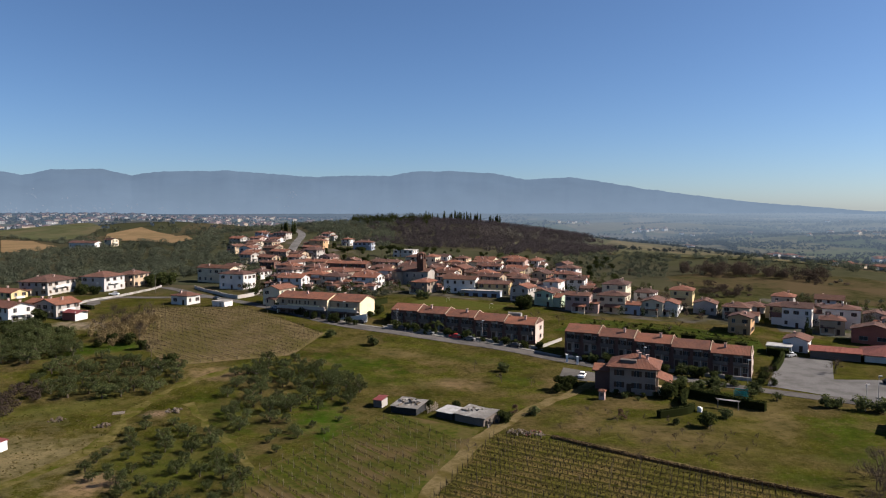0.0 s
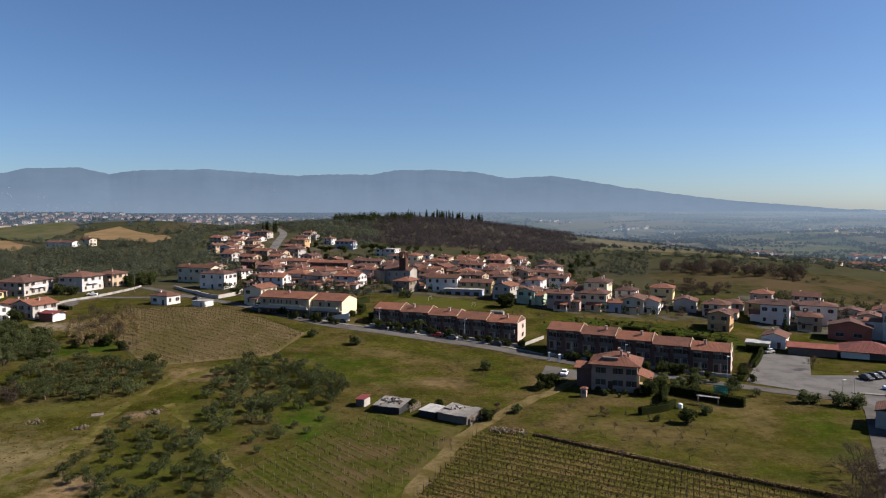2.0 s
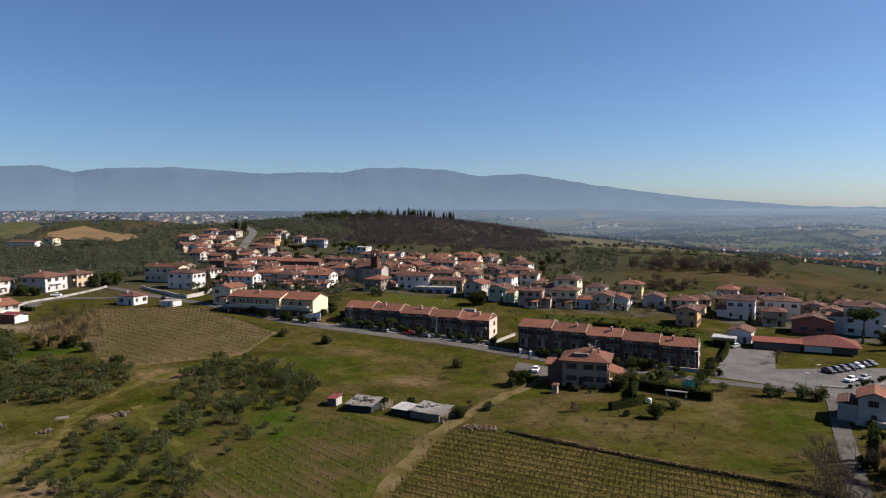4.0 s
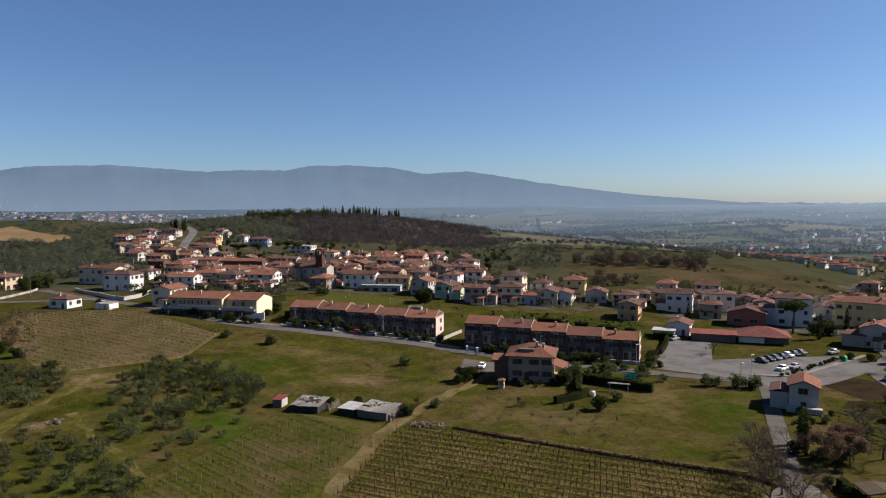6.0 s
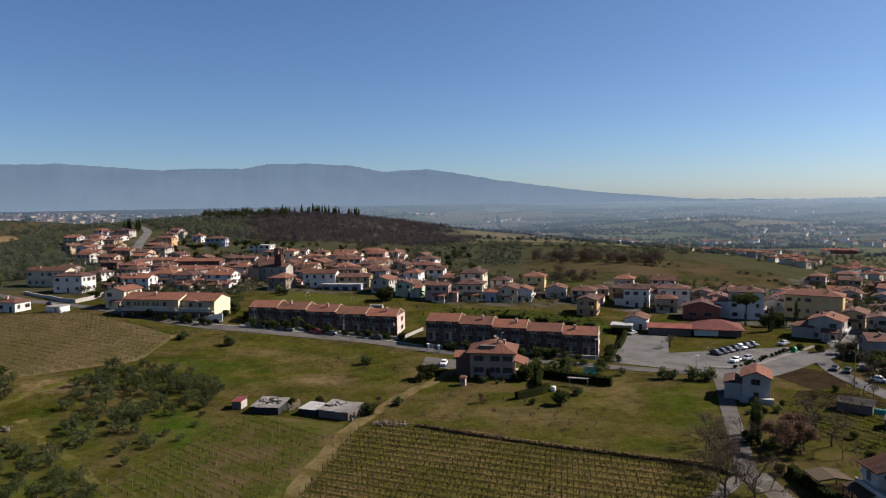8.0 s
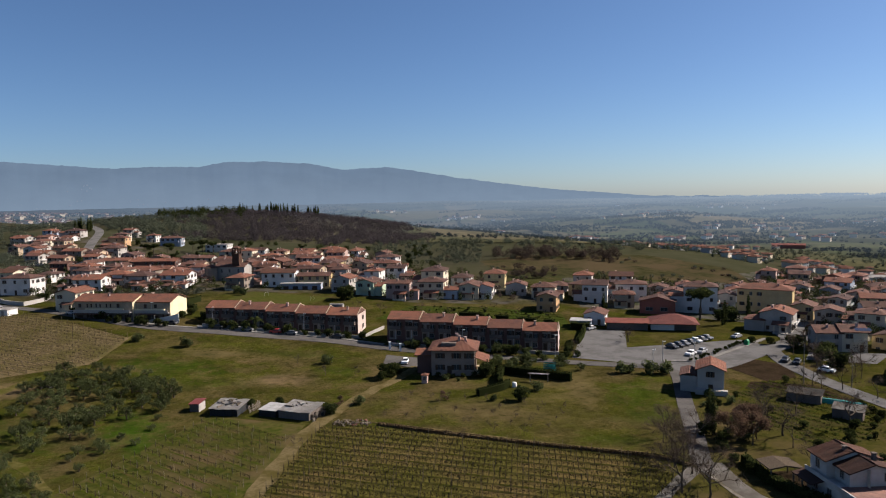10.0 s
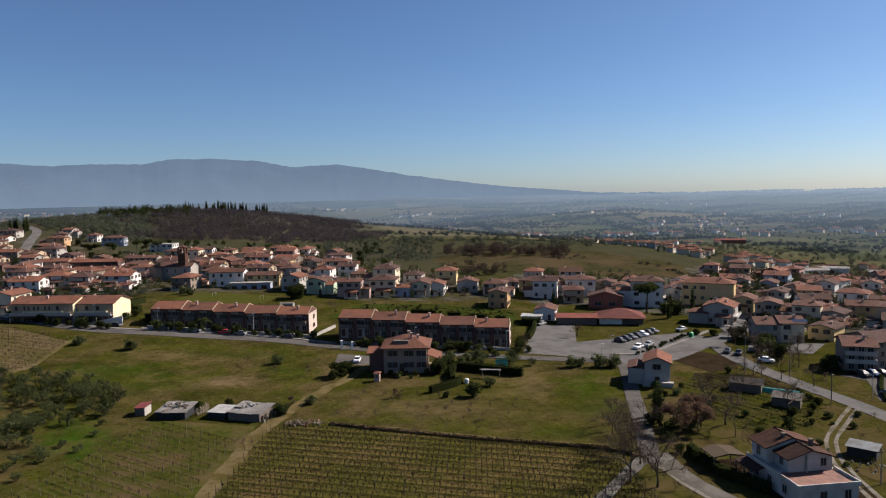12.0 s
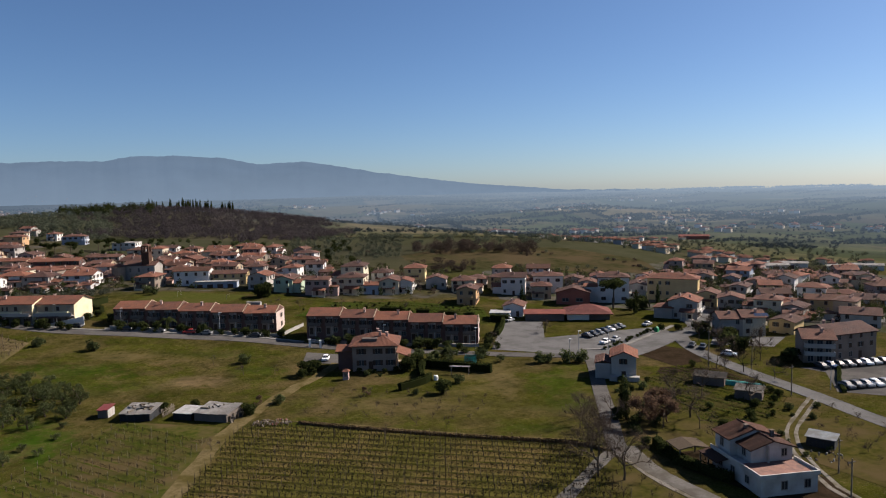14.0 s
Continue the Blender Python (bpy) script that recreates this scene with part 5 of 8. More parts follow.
house(45.4, 298.9, 6.5, 8.0, 11.6, 6.0, 28, "gable", "green", 2)
house(53.0, 330.2, 8.2, 7.5, 9.4, 5.7, 28, "hip", "white", 2)
house(74.9, 428.3, 8.8, 7.5, 11.8, 5.7, 28, "gable", "pink", 2)
house(65.7, 378.7, 7.7, 10.5, 8.3, 5.7, 28, "hip", "rose", 2)
house(56.6, 287.7, 5.4, 10.0, 6.2, 7.1, 25, "gable", "pink", 2)
house(71.7, 290.5, 4.9, 11.4, 10.0, 7.4, 25, "hip", "cream", 2)
house(76.7, 305.2, 5.8, 10.1, 13.0, 9.7, 25, "hip", "cream", 3)
house(78.2, 285.9, 4.6, 7.5, 6.2, 4.3, 25, "gable", "blue", 1)
house(91.6, 311.9, 5.2, 8.5, 10.0, 5.7, 28, "hip", "white", 2)
house(107.5, 310.4, 5.3, 9.6, 10.0, 6.9, 25, "hip", "yellow", 2, old=False)
house(88.2, 288.1, 4.1, 8.5, 13.1, 5.9, 25, "gable", "cream", 2)
house(94.2, 287.0, 3.6, 7.5, 10.0, 5.7, 25, "gable", "white", 2)
house(111.3, 292.5, 3.7, 9.0, 10.0, 4.9, 25, "gable", "grey", 1)
house(121.0, 283.6, 2.7, 10.0, 10.0, 5.7, 30, "hip", "cream", 2)
house(112.6, 260.1, 1.4, 7.8, 10.0, 6.5, 32, "gable", "orange", 2)
house(140.5, 273.1, 1.4, 10.4, 10.0, 7.3, 32, "gable", "white", 2)
house(149.4, 302.8, 3.2, 8.5, 10.0, 7.1, 32, "hip", "grey", 2)
house(174.2, 311.1, 2.5, 11.0, 10.0, 5.7, 32, "gable", "white", 2)
house(157.9, 273.7, 0.9, 13.0, 10.0, 7.2, 28, "hip", "white", 2)
house(120.6, 234.1, 0.2, 7.5, 10.0, 4.1, 35, "gable", "white", 1)
house(171.4, 242.9, 0.0, 12.5, 10.0, 10.2, 33, "hip", "white", 3)
house(176.9, 281.8, -0.1, 8.2, 10.0, 5.7, 35, "gable", "grey", 2)
house(177.3, 270.9, -1.0, 7.5, 10.0, 5.7, 35, "gable", "grey", 2)
house(186.5, 247.1, 0.0, 7.5, 10.0, 5.8, 36, "gable", "grey", 2)
house(197.0, 236.0, 1.0, 20.0, 10.5, 7.6, 46, "hip", "ochre", 2, old=False)
house(198.5, 217.0, -0.4, 7.5, 10.0, 5.7, 50, "gable", "ochre", 2)
house(197.3, 203.9, -0.7, 9.0, 10.0, 5.7, 45, "gable", "dusk", 2)
house(202.5, 191.0, -0.6, 9.0, 9.5, 7.2, 52, "hip", "cream", 2)
house(165.2, 172.3, 0.0, 6.9, 9.5, 5.8, 28, "gable", "dusk", 2, label="two-storey grey house with a brown tile roof", along="x", old=True)
house(171.3, 169.1, 0.0, 6.9, 9.5, 6.2, 28, "gable", "cream", 2, label="cream house with balconies and solar panels", along="x", old=True)
house(184.3, 166.4, -1.8, 7.5, 10.0, 5.7, 65, "gable", "ochre", 2)
house(228.4, 188.9, -1.6, 13.8, 10.0, 5.7, 45, "gable", "ochre", 2)
house(213.2, 162.9, -0.9, 11.6, 10.0, 5.7, 50, "gable", "grey", 2)
house(250.4, 187.6, -2.5, 10.7, 10.0, 5.7, 48, "gable", "blue", 2)
house(274.6, 304.0, -1.3, 9.9, 10.0, 5.7, 45, "gable", "tan", 2)
house(244.0, 269.6, -2.4, 7.5, 10.0, 5.7, 48, "gable", "grey", 2)
house(251.7, 259.9, -2.5, 7.5, 10.0, 5.7, 50, "gable", "blue", 2)
house(208.8, 185.0, -2.1, 7.5, 10.0, 5.7, 60, "gable", "dusk", 2)
house(-155.4, 246.8, 8.1, 16.5, 9.1, 5.7, 30, "gable", "white", 2)
house(-191.1, 303.7, 6.3, 13.5, 8.0, 5.7, 20, "gable", "yellow", 2)
house(-182.5, 319.5, 9.0, 14.0, 19.0, 6.6, 8, "hip", "grey", 2, label="large off-white house under a wide hipped roof", old=True, pitch=0.30, over=0.9)
house(-163.0, 332.0, 9.0, 12.5, 14.0, 7.4, 14, "hip", "render", 2, label="white villa with long balconies and hipped roof", old=True, pitch=0.30, over=0.9)
house(-156.5, 349.5, 9.0, 9.5, 11.5, 6.8, 14, "hip", "tan", 2, label="tan house with a hipped roof by the road", old=True, pitch=0.30, over=0.8)
house(-141.5, 253.5, 8.4, 10.5, 10.0, 5.4, 22, "gable", "grey", 2, label="grey-pink house with a shallow red gable", along="y", old=False)
house(-152.0, 262.0, 8.4, 9.0, 7.0, 4.6, 20, "gable", "cream", 1, along="x", old=False)
house(-308.0, 598.0, 14.2, 27.0, 9.0, 5.0, 16, "gable", "white", 1)
house(-282.0, 590.0, 16.0, 8.0, 8.0, 6.0, 20, "gable", "cream", 2)
jh = house(173.5, 201.5, -0.5, 10.0, 11.0, 7.0, 50, "gable", "grey", 2, along="y", old=False, label="two-storey house with stepped pinkish roofs and balconies", group="", windows="fr")
bm, _ = roof_mesh(6.5, 8.5, 4.6, "hip", 0.5, 0.3, "y")
part("wing_roof", bm, M_ROOF, jh, m=Matrix.Translation((-6.6, -2.0, 0)))
part("wing", wall_mesh(6.5, 8.5, 4.6, "hip", 0.3, "y"), wall_mat("dusk"), jh, m=Matrix.Translation((-6.6, -2.0, 0)))
bm, _ = roof_mesh(4.5, 5.0, 3.9, "gable", 0.4, 0.3, "x")
part("porch_roof", bm, M_ROOF, jh, m=Matrix.Translation((2.0, -7.0, 0)))
for x in (0.2, 2.0, 3.8):
    bm = bmesh.new()
    box(bm, x - 0.15, x + 0.15, -9.2, -8.9, -0.3, 3.9)
    part("porch_pillar", bm, wall_mat("cream"), jh)
bm = bmesh.new()
box(bm, -0.2, 4.2, -9.4, -5.0, -0.3, 0.9)
part("porch_base", bm, wall_mat("dusk"), jh)
balcony(jh, 2.0, -5.0, 3.4, 4.0)
for y in (-3.0, 0.5, 3.5):
    bm = bmesh.new()
    box(bm, 5.0, 6.2, y - 1.2, y + 1.2, 3.1, 3.25)
    box(bm, 6.1, 6.2, y - 1.2, y + 1.2, 3.25, 4.1)
    part("side_balcony", bm, wall_mat("white"), jh, "white balcony on the sunny side")

# ---- more of the village, behind the first rows ----
def infill(b0, b1, d0, d1, n, seed, turn0, turn1, gap=1.0, sizes=(8, 14), within=None, dark=False, low=False):
    r = random.Random(seed)
    left, tries = n, 0
    while left and tries < 4000:
        tries += 1
        b, d = radians(r.uniform(b0, b1)), r.uniform(d0, d1)
        x, y, w, dd = d * math.sin(b), d * math.cos(b), r.uniform(*sizes), r.uniform(8, 11)
        if any((x - hx) ** 2 + (y - hy) ** 2 < (hr + w * 0.55 + gap) ** 2 for hx, hy, hr in HOUSES):
            continue
        if abs(x - (-116 - (y - 530) * 0.12)) < 12 and 490 < y < 700:
            continue
        if within and not inside(within, x, y):
            continue
        fl = 1 if low else r.choice((2, 2, 2, 1))
        dd = w * r.uniform(0.7, 1.1) if low else dd
        house(x, y, terrain(x, y) - 0.2, w, dd, fl * r.uniform(2.5, 3.0), r.uniform(turn0, turn1), r.choice(("gable", "gable", "hip")), r.choice(("white", "grey", "blue", "ochre", "tan", "white", "cream", "yellow", "pink", "rose", "dusk") if dark else ("cream", "white", "pink", "tan", "grey", "tan", "white", "grey", "stone")), fl, windows="fr")
        left -= 1


infill(-12.5, 7.5, 345, 470, 44, 1, 12, 34, 0.5)
infill(-17, -9, 440, 620, 18, 2, 15, 30, 2)
infill(6, 11, 330, 400, 9, 3, 20, 35)
MAIN_VILLAGE = [(-118, 385), (-100, 345), (-75, 325), (-50, 325), (-20, 330), (30, 318), (60, 300), (90, 296), (125, 292), (120, 325), (70, 395), (90, 440), (20, 470), (-60, 470), (-120, 470)]
VILLAGE_A = [(206, 268), (288, 335), (365, 270), (215, 152), (196, 172), (188, 198), (220, 238)]
VILLAGE_B = [(134, 278), (156, 322), (205, 300), (230, 284), (192, 252)]
infill(30, 56, 225, 440, 30, 8, 15, 75, 1.2, (6.5, 11.5), VILLAGE_A, True)
infill(24, 42, 280, 340, 11, 4, 25, 50, 0.6, (6.5, 10.5), VILLAGE_B, True)
infill(23, 30, 300, 330, 5, 5, 25, 45)
infill(-14, 12, 300, 440, 34, 11, 10, 34, -1.5, (4.5, 6.5), MAIN_VILLAGE, low=True)
infill(30, 52, 225, 420, 22, 12, 25, 60, -0.8, (4.5, 6.5), VILLAGE_A, True, low=True)

# long pale-roofed sheds in the hollow past the last houses
for x, y, w, d, h, turn in ((330, 322, 17, 8, 3.2, 42), (356, 331, 15, 9, 3.6, 40), (393, 352, 20, 9, 4.0, 44), (411, 330, 14, 8, 3.4, 48), (430, 324, 18, 9, 4.0, 50)):
    sd = thing("farm_shed", pose(x, y, terrain(x, y), 0, 0, -turn), "long low shed with a pale sheet roof", "shed", "farm sheds")
    HOUSES.append((x, y, w * 0.6))
    part("wall", wall_mesh(w, d, h, "gable", 0.2, "x"), wall_mat("white"), sd)
    bm, _ = roof_mesh(w, d, h, "gable", 0.4, 0.2, "x")
    part("roof", bm, M_CONC, sd)
    bm = bmesh.new()
    box(bm, -1.6, 1.6, -d / 2 - 0.06, -d / 2, 0, 2.7)
    part("door", bm, M_SHUT, sd)

# long barn with a red roof out in the valley
bn = thing("barn", pose(510, 580, terrain(510, 580), 0, 0, -40), "long brick-red barn among the valley fields", "barn")
part("wall", wall_mesh(30, 10, 4.5, "gable", 0.26, "x"), wall_mat("red"), bn)
bm, _ = roof_mesh(30, 10, 4.5, "gable", 0.5, 0.26, "x")
part("roof", bm, M_REDROOF, bn)

# ---- trees and plants ----
def quads_mesh(name, centers, sizes, rng, material, stretch=1.0, out=None, loose=0.55):
    """Many small leaf clumps, each a quad turned at random, or facing outwards from its crown."""
    n = len(centers)
    if out is None:
        a = rng.normal(size=(n, 3))
        b = np.cross(a, rng.normal(size=(n, 3)))
    else:
        face = np.asarray(out) / np.maximum(np.linalg.norm(out, axis=1), 1e-6)[:, None] + rng.normal(0, loose, (n, 3))
        a = np.cross(face, rng.normal(size=(n, 3)))
        b = np.cross(face, a)
    a /= np.linalg.norm(a, axis=1)[:, None]
    b /= np.linalg.norm(b, axis=1)[:, None]
    s = np.asarray(sizes)[:, None] * 0.5
    c = np.asarray(centers)
    j = lambda: rng.uniform(0.6, 1.25, (n, 1))
    vs = np.stack([c - a * s * j() - b * s * stretch * j(), c + a * s * j() - b * s * stretch * j(), c + a * s * j() + b * s * stretch * j(), c - a * s * j() + b * s * stretch * j()], 1).reshape(-1, 3)
    me = bpy.data.meshes.new(name)
    me.vertices.add(4 * n)
    me.vertices.foreach_set("co", vs.ravel())
    me.loops.add(4 * n)
    me.loops.foreach_set("vertex_index", np.arange(4 * n))
    me.polygons.add(n)
    me.polygons.foreach_set("loop_start", np.arange(n) * 4)
    me.update(calc_edges=True)
    me.materials.append(material)
    return me


def lobes(rng, n, spread, low, high, r0, r1):
    """Centres and radii of the lobes of a crown."""
    out = []
    for _ in range(n):
        a, r = rng.uniform(0, 2 * np.pi), spread * np.sqrt(rng.uniform(0, 1))
        out.append((r * np.cos(a), r * np.sin(a), rng.uniform(low, high), rng.uniform(r0, r1)))
    return out


def fill(rng, balls, count, flat=0.8):
    """Points near the skins of the lobes."""
    w = np.array([b[3] ** 2 for b in balls])
    pick = rng.choice(len(balls), count, p=w / w.sum())
    d = rng.normal(size=(count, 3))
    d /= np.linalg.norm(d, axis=1)[:, None]
    r = rng.uniform(0.45, 1.08, (count, 1)) ** 0.6
    b = np.array(balls)[pick]
    pts = b[:, :3] + d * r * b[:, 3:4] * np.array([1, 1, flat])
    mid = np.array(balls)[:, :3].mean(0)
    return pts, d + 0.6 * (pts - mid) / np.linalg.norm(pts - mid, axis=1)[:, None] + np.array([0, 0, 0.35])


def limbs(bm, rng, base, tips, r):
    for tip in tips:
        mid = (Vector(base) + Vector(tip)) / 2 + Vector(rng.uniform(-0.15, 0.15, 3))
        prism(bm, [base, mid, tip], r * 0.6, r * 0.15, 5)


def leafy_tree(name, seed, label, category, material, trunk_h, trunk_r, balls, count, size, flat=0.8):
    rng = np.random.default_rng(seed)
    tr = thing(name, pose(0, 0, -900), label, category)
    bm = bmesh.new()
    lean = rng.uniform(-0.2, 0.2, 2)
    fork = (lean[0], lean[1], trunk_h)
    prism(bm, [(0, 0, -0.4), (lean[0] * 0.4, lean[1] * 0.4, trunk_h * 0.5), fork], trunk_r * 1.2, trunk_r * 0.7, 7)
    limbs(bm, rng, fork, [b[:3] for b in balls[:6]], trunk_r)
    part("trunk", bm, M_BARK, tr)
    pts, out = fill(rng, balls, count, flat)
    crown = new("crown", quads_mesh("crown", pts, rng.uniform(0.6, 1.3, count) * size, rng, material, out=out))
    crown.parent = tr
    return tr


def bare_tree(name, seed, label, height, twigs=700, spread=0.62, material=None, leaves=0, leaf_size=0.4):
    """A leafless tree: trunk, limbs that fork three times, and a haze of fine twigs."""
    rng = np.random.default_rng(seed)
    tr = thing(name, pose(0, 0, -900), label, "tree")
    bm = bmesh.new()
    tips = []

    def grow(p, d, length, r, depth):
        q = p + d * length
        mid = (p + q) / 2 + Vector(rng.normal(0, 0.05 * length, 3))
        prism(bm, [p, mid, q], r, r * 0.62, 5 if depth > 1 else 3)
        if depth == 0:
            tips.append((q, d))
            return
        for _ in range(3 if depth > 1 else 4):
            nd = (d + Vector(rng.normal(0, spread, 3)) + Vector((0, 0, 0.12))).normalized()
            grow(q, nd, length * rng.uniform(0.6, 0.8), r * 0.6, depth - 1)

    grow(Vector((0, 0, -0.4)), Vector((0, 0, 1)), height * 0.32, height * 0.022, 3)
    part("trunk", bm, M_BARK, tr)
    n = leaves or twigs
    idx = rng.integers(0, len(tips), n)
    pts = np.array([tips[i][0] for i in idx]) + rng.normal(0, height * 0.055, (n, 3))
    me = quads_mesh("crown", pts, rng.uniform(0.5, 1.2, n) * (leaf_size if leaves else height * 0.09), rng, material or M_TWIG, 1.0 if leaves else 0.035)
    crown = new("crown", me)
    crown.parent = tr
    return tr


def away(ob):
    """Takes the pattern of a plant out of the scene once its copies stand."""
    for o in (*ob.children_recursive, ob):
        bpy.data.objects.remove(o)


def olive(seed):
    rng = np.random.default_rng(seed)
    return leafy_tree("olive_tree", seed, "grey-green olive tree with an open rounded crown", "tree", M_OLIVE, 1.2, 0.2, lobes(rng, 38, 2.1, 0.8, 2.9, 0.28, 0.68), 2000, 0.14, 0.9)


def bush(seed, material, name, label):
    rng = np.random.default_rng(seed)
    return leafy_tree(name, seed, label, "shrub", material, 0.3, 0.08, lobes(rng, 9, 0.7, 0.45, 1.5, 0.42, 0.8), 640, 0.2)


def cypress(seed):
    rng = np.random.default_rng(seed)
    balls = [(0, 0, z, 0.95 * math.sin(math.pi * (z / 12) ** 0.7) ** 0.7 + 0.12) for z in np.linspace(0.8, 11.3, 12)]
    return leafy_tree("cypress", seed, "tall narrow dark green cypress", "tree", M_EVER, 0.8, 0.18, balls, 700, 0.4, 1.3)


def pine(seed):
    rng = np.random.default_rng(seed)
    return leafy_tree("umbrella_pine", seed, "umbrella pine with a bare trunk and flat dark crown", "tree", M_EVER, 5.6, 0.26, lobes(rng, 20, 3.4, 6.4, 8.0, 1.1, 1.6), 2600, 0.34, 0.6)


def scatter(patterns, places, rng, low=0.8, high=1.25, group=""):
    for x, y in places:
        ob = patterns[rng.randrange(len(patterns))]
        s = rng.uniform(low, high)
        c = copy_thing(ob, pose(x, y, terrain(x, y), 0, 0, rng.uniform(0, 360)) @ Matrix.Diagonal((s, s, s * rng.uniform(0.88, 1.12), 1)))
        if group:
            c["group"] = group


def sprinkle(poly, n, gap, rng):
    """Places in a polygon, none nearer to another than the gap."""
    xs, ys = [p[0] for p in poly], [p[1] for p in poly]
    out = []
    for _ in range(n * 30):
        x, y = rng.uniform(min(xs), max(xs)), rng.uniform(min(ys), max(ys))
        if inside(poly, x, y) and all((x - a) ** 2 + (y - b) ** 2 > gap * gap for a, b in out):
            out.append((x, y))
            if len(out) == n:
                break
    return out


rng = random.Random(5)
OLIVES = [olive(s) for s in (1, 2, 3, 4)]
BUSHES = [bush(s, M_OLIVE, "shrub", "rounded grey-green garden shrub") for s in (11, 12)]
DARK = [bush(s, M_EVER, "evergreen_shrub", "dense dark evergreen shrub") for s in (13, 14)]
CYP = [cypress(s) for s in (21, 22)]
PINE = [pine(31)]
BARE = [bare_tree("bare_tree", s, "leafless winter tree with fine grey-brown twigs", 7.0) for s in (41, 42, 43)]
RUST = [bare_tree("oak", s, "oak with withered reddish-brown leaves", 8.0, spread=0.62, material=M_BROWN, leaves=4200, leaf_size=0.19) for s in (51, 52)]
SAPS = [bare_tree("sapling", s, "pruned leafless fruit sapling in the grass", 2.2, 620, 0.75) for s in (61, 62)]

# olive groves below the village
scatter(OLIVES, sprinkle([(-58, 180), (-57, 194), (-51, 203), (-44, 205), (-30, 199), (-21, 180), (-23, 167), (-30, 160), (-36, 148), (-43, 146), (-49, 152)], 60, 3.3, rng), rng, 0.65, 1.15, "olive grove")
scatter(OLIVES, sprinkle([(-66, 155), (-53, 150), (-41, 133), (-32, 119), (-33, 105), (-52, 105), (-67, 126), (-68, 140)], 48, 4.0, rng), rng, 0.48, 0.86, "olive grove")
scatter(OLIVES, sprinkle([(-30, 150), (-23, 162), (-24, 148), (-32, 134), (-38, 135), (-38, 142)], 9, 3.4, rng), rng, 0.35, 0.6, "olive grove")
scatter(OLIVES, sprinkle([(-107, 180), (-106, 192), (-99, 200), (-73, 191), (-70, 181), (-74, 170), (-87, 167), (-96, 168)], 46, 4.0, rng), rng, 0.75, 1.15, "olive grove")
scatter(OLIVES, sprinkle([(-147, 228), (-133, 228), (-119, 221), (-106, 199), (-121, 190), (-140, 200)], 52, 4.2, rng), rng, 0.9, 1.5, "scrub")
scatter(DARK, sprinkle([(-147, 228), (-133, 228), (-119, 221), (-112, 205), (-130, 205)], 8, 5.0, rng), rng, 1.6, 2.2, "scrub")
scatter(DARK, [(-143.5, 243.5), (-141, 242), (-163.5, 314), (-160, 315.5), (-157, 314), (-166, 316), (-166, 318)], rng, 1.6, 2.3, "scrub")
scatter(DARK, [(-146, 344), (-142, 348), (-138, 352), (-148, 350), (-152, 362), (-145, 356)], rng, 2.6, 3.4, "scrub")
M_REED = leaf_mat("dry_reeds", (0.155, 0.118, 0.058), (0.255, 0.195, 0.102))
REEDS = [(-105 + rng.gauss(0, 4.0), 229 + rng.gauss(0, 7)) for _ in range(56)]
scatter(BARE, [(-106, 232), (-100, 226), (-110, 238), (-103, 240), (-117, 236), (-97, 220), (-86.3, 203.4)], rng, 0.8, 1.1)
scatter(DARK, [(-98, 215), (-92, 210), (-104, 217), (-100.5, 218), (-106, 212), (-77, 194.6)], rng, 1.3, 2.1)
scatter(BARE, [(-110, 236), (-115, 240), (-106, 242), (-111, 226)], rng, 1.1, 1.4)
# shrubs on the meadow and along the road
scatter(BUSHES, [(-38, 232), (-22.9, 224)], rng, 1.7, 1.9)
scatter(BUSHES, [(17.4, 199.4), (21.2, 159.5)], rng, 1.3, 1.6)
scatter(DARK, [(30, 179.3), (14.2, 153.5), (13.6, 154.6), (-3.4, 164.6), (3.0, 163.5)], rng, 1.1, 1.6)
scatter(BARE, [(9.2, 200.6), (24, 186), (16, 188), (5, 135), (37, 128), (45, 132), (50, 128)], rng, 0.35, 0.5)
scatter(BUSHES, [(81.6, 179), (93, 165.5), (95.3, 165.5), (100, 163), (103.3, 161)], rng, 1.3, 1.9)
# saplings in rows on the field under the villa
u, v = Vector((0.835, -0.55)), Vector((0.55, 0.835))
for i in range(9):
    for j in range(4):
        p = Vector((24, 147)) + u * (4.6 * i + rng.uniform(-0.6, 0.6)) + v * (3.5 + 5.2 * j + rng.uniform(-0.6, 0.6))
        if rng.random() < 0.85:
            scatter(SAPS, [(p.x, p.y)], rng, 0.7, 1.25, "young orchard")
# planting round the villa and before the terraces
scatter(DARK, [(44.6, 176.7), (46.8, 174.3), (51, 174.6), (57.7, 175.5), (58.6, 169.5), (48.5, 175.6), (54, 174.5)], rng, 0.6, 1.0, "villa garden")
scatter(DARK, [(61.2, 178.0), (34.5, 183.5), (31.5, 181.5), (58.2, 150.6), (57.0, 173.6), (57.8, 175.0)], rng, 1.6, 2.1, "villa garden")
scatter(BUSHES, [(68.2, 182.2), (72.4, 184.5), (79, 185.9), (81.6, 181.4), (52.1, 200.3), (65, 187), (65.1, 157.2), (66, 180)], rng, 1.0, 1.7, "villa garden")
scatter(DARK, [(-16.6 + 3.4 * i + rng.uniform(-1, 1), 246.5 - 1.5 * i + rng.uniform(-0.6, 0.6)) for i in range(15)], rng, 1.0, 1.9, "front gardens")
scatter(BUSHES, [(42 + 4.6 * i + rng.uniform(-1, 1), 215.5 - 2.4 * i + rng.uniform(-0.8, 0.8)) for i in range(9)], rng, 0.8, 1.7, "front gardens")
scatter(DARK, [(46 + 5.0 * i + rng.uniform(-1, 1), 212.5 - 2.6 * i + rng.uniform(-1.0, 1.0)) for i in range(6)], rng, 0.7, 1.4, "front gardens")
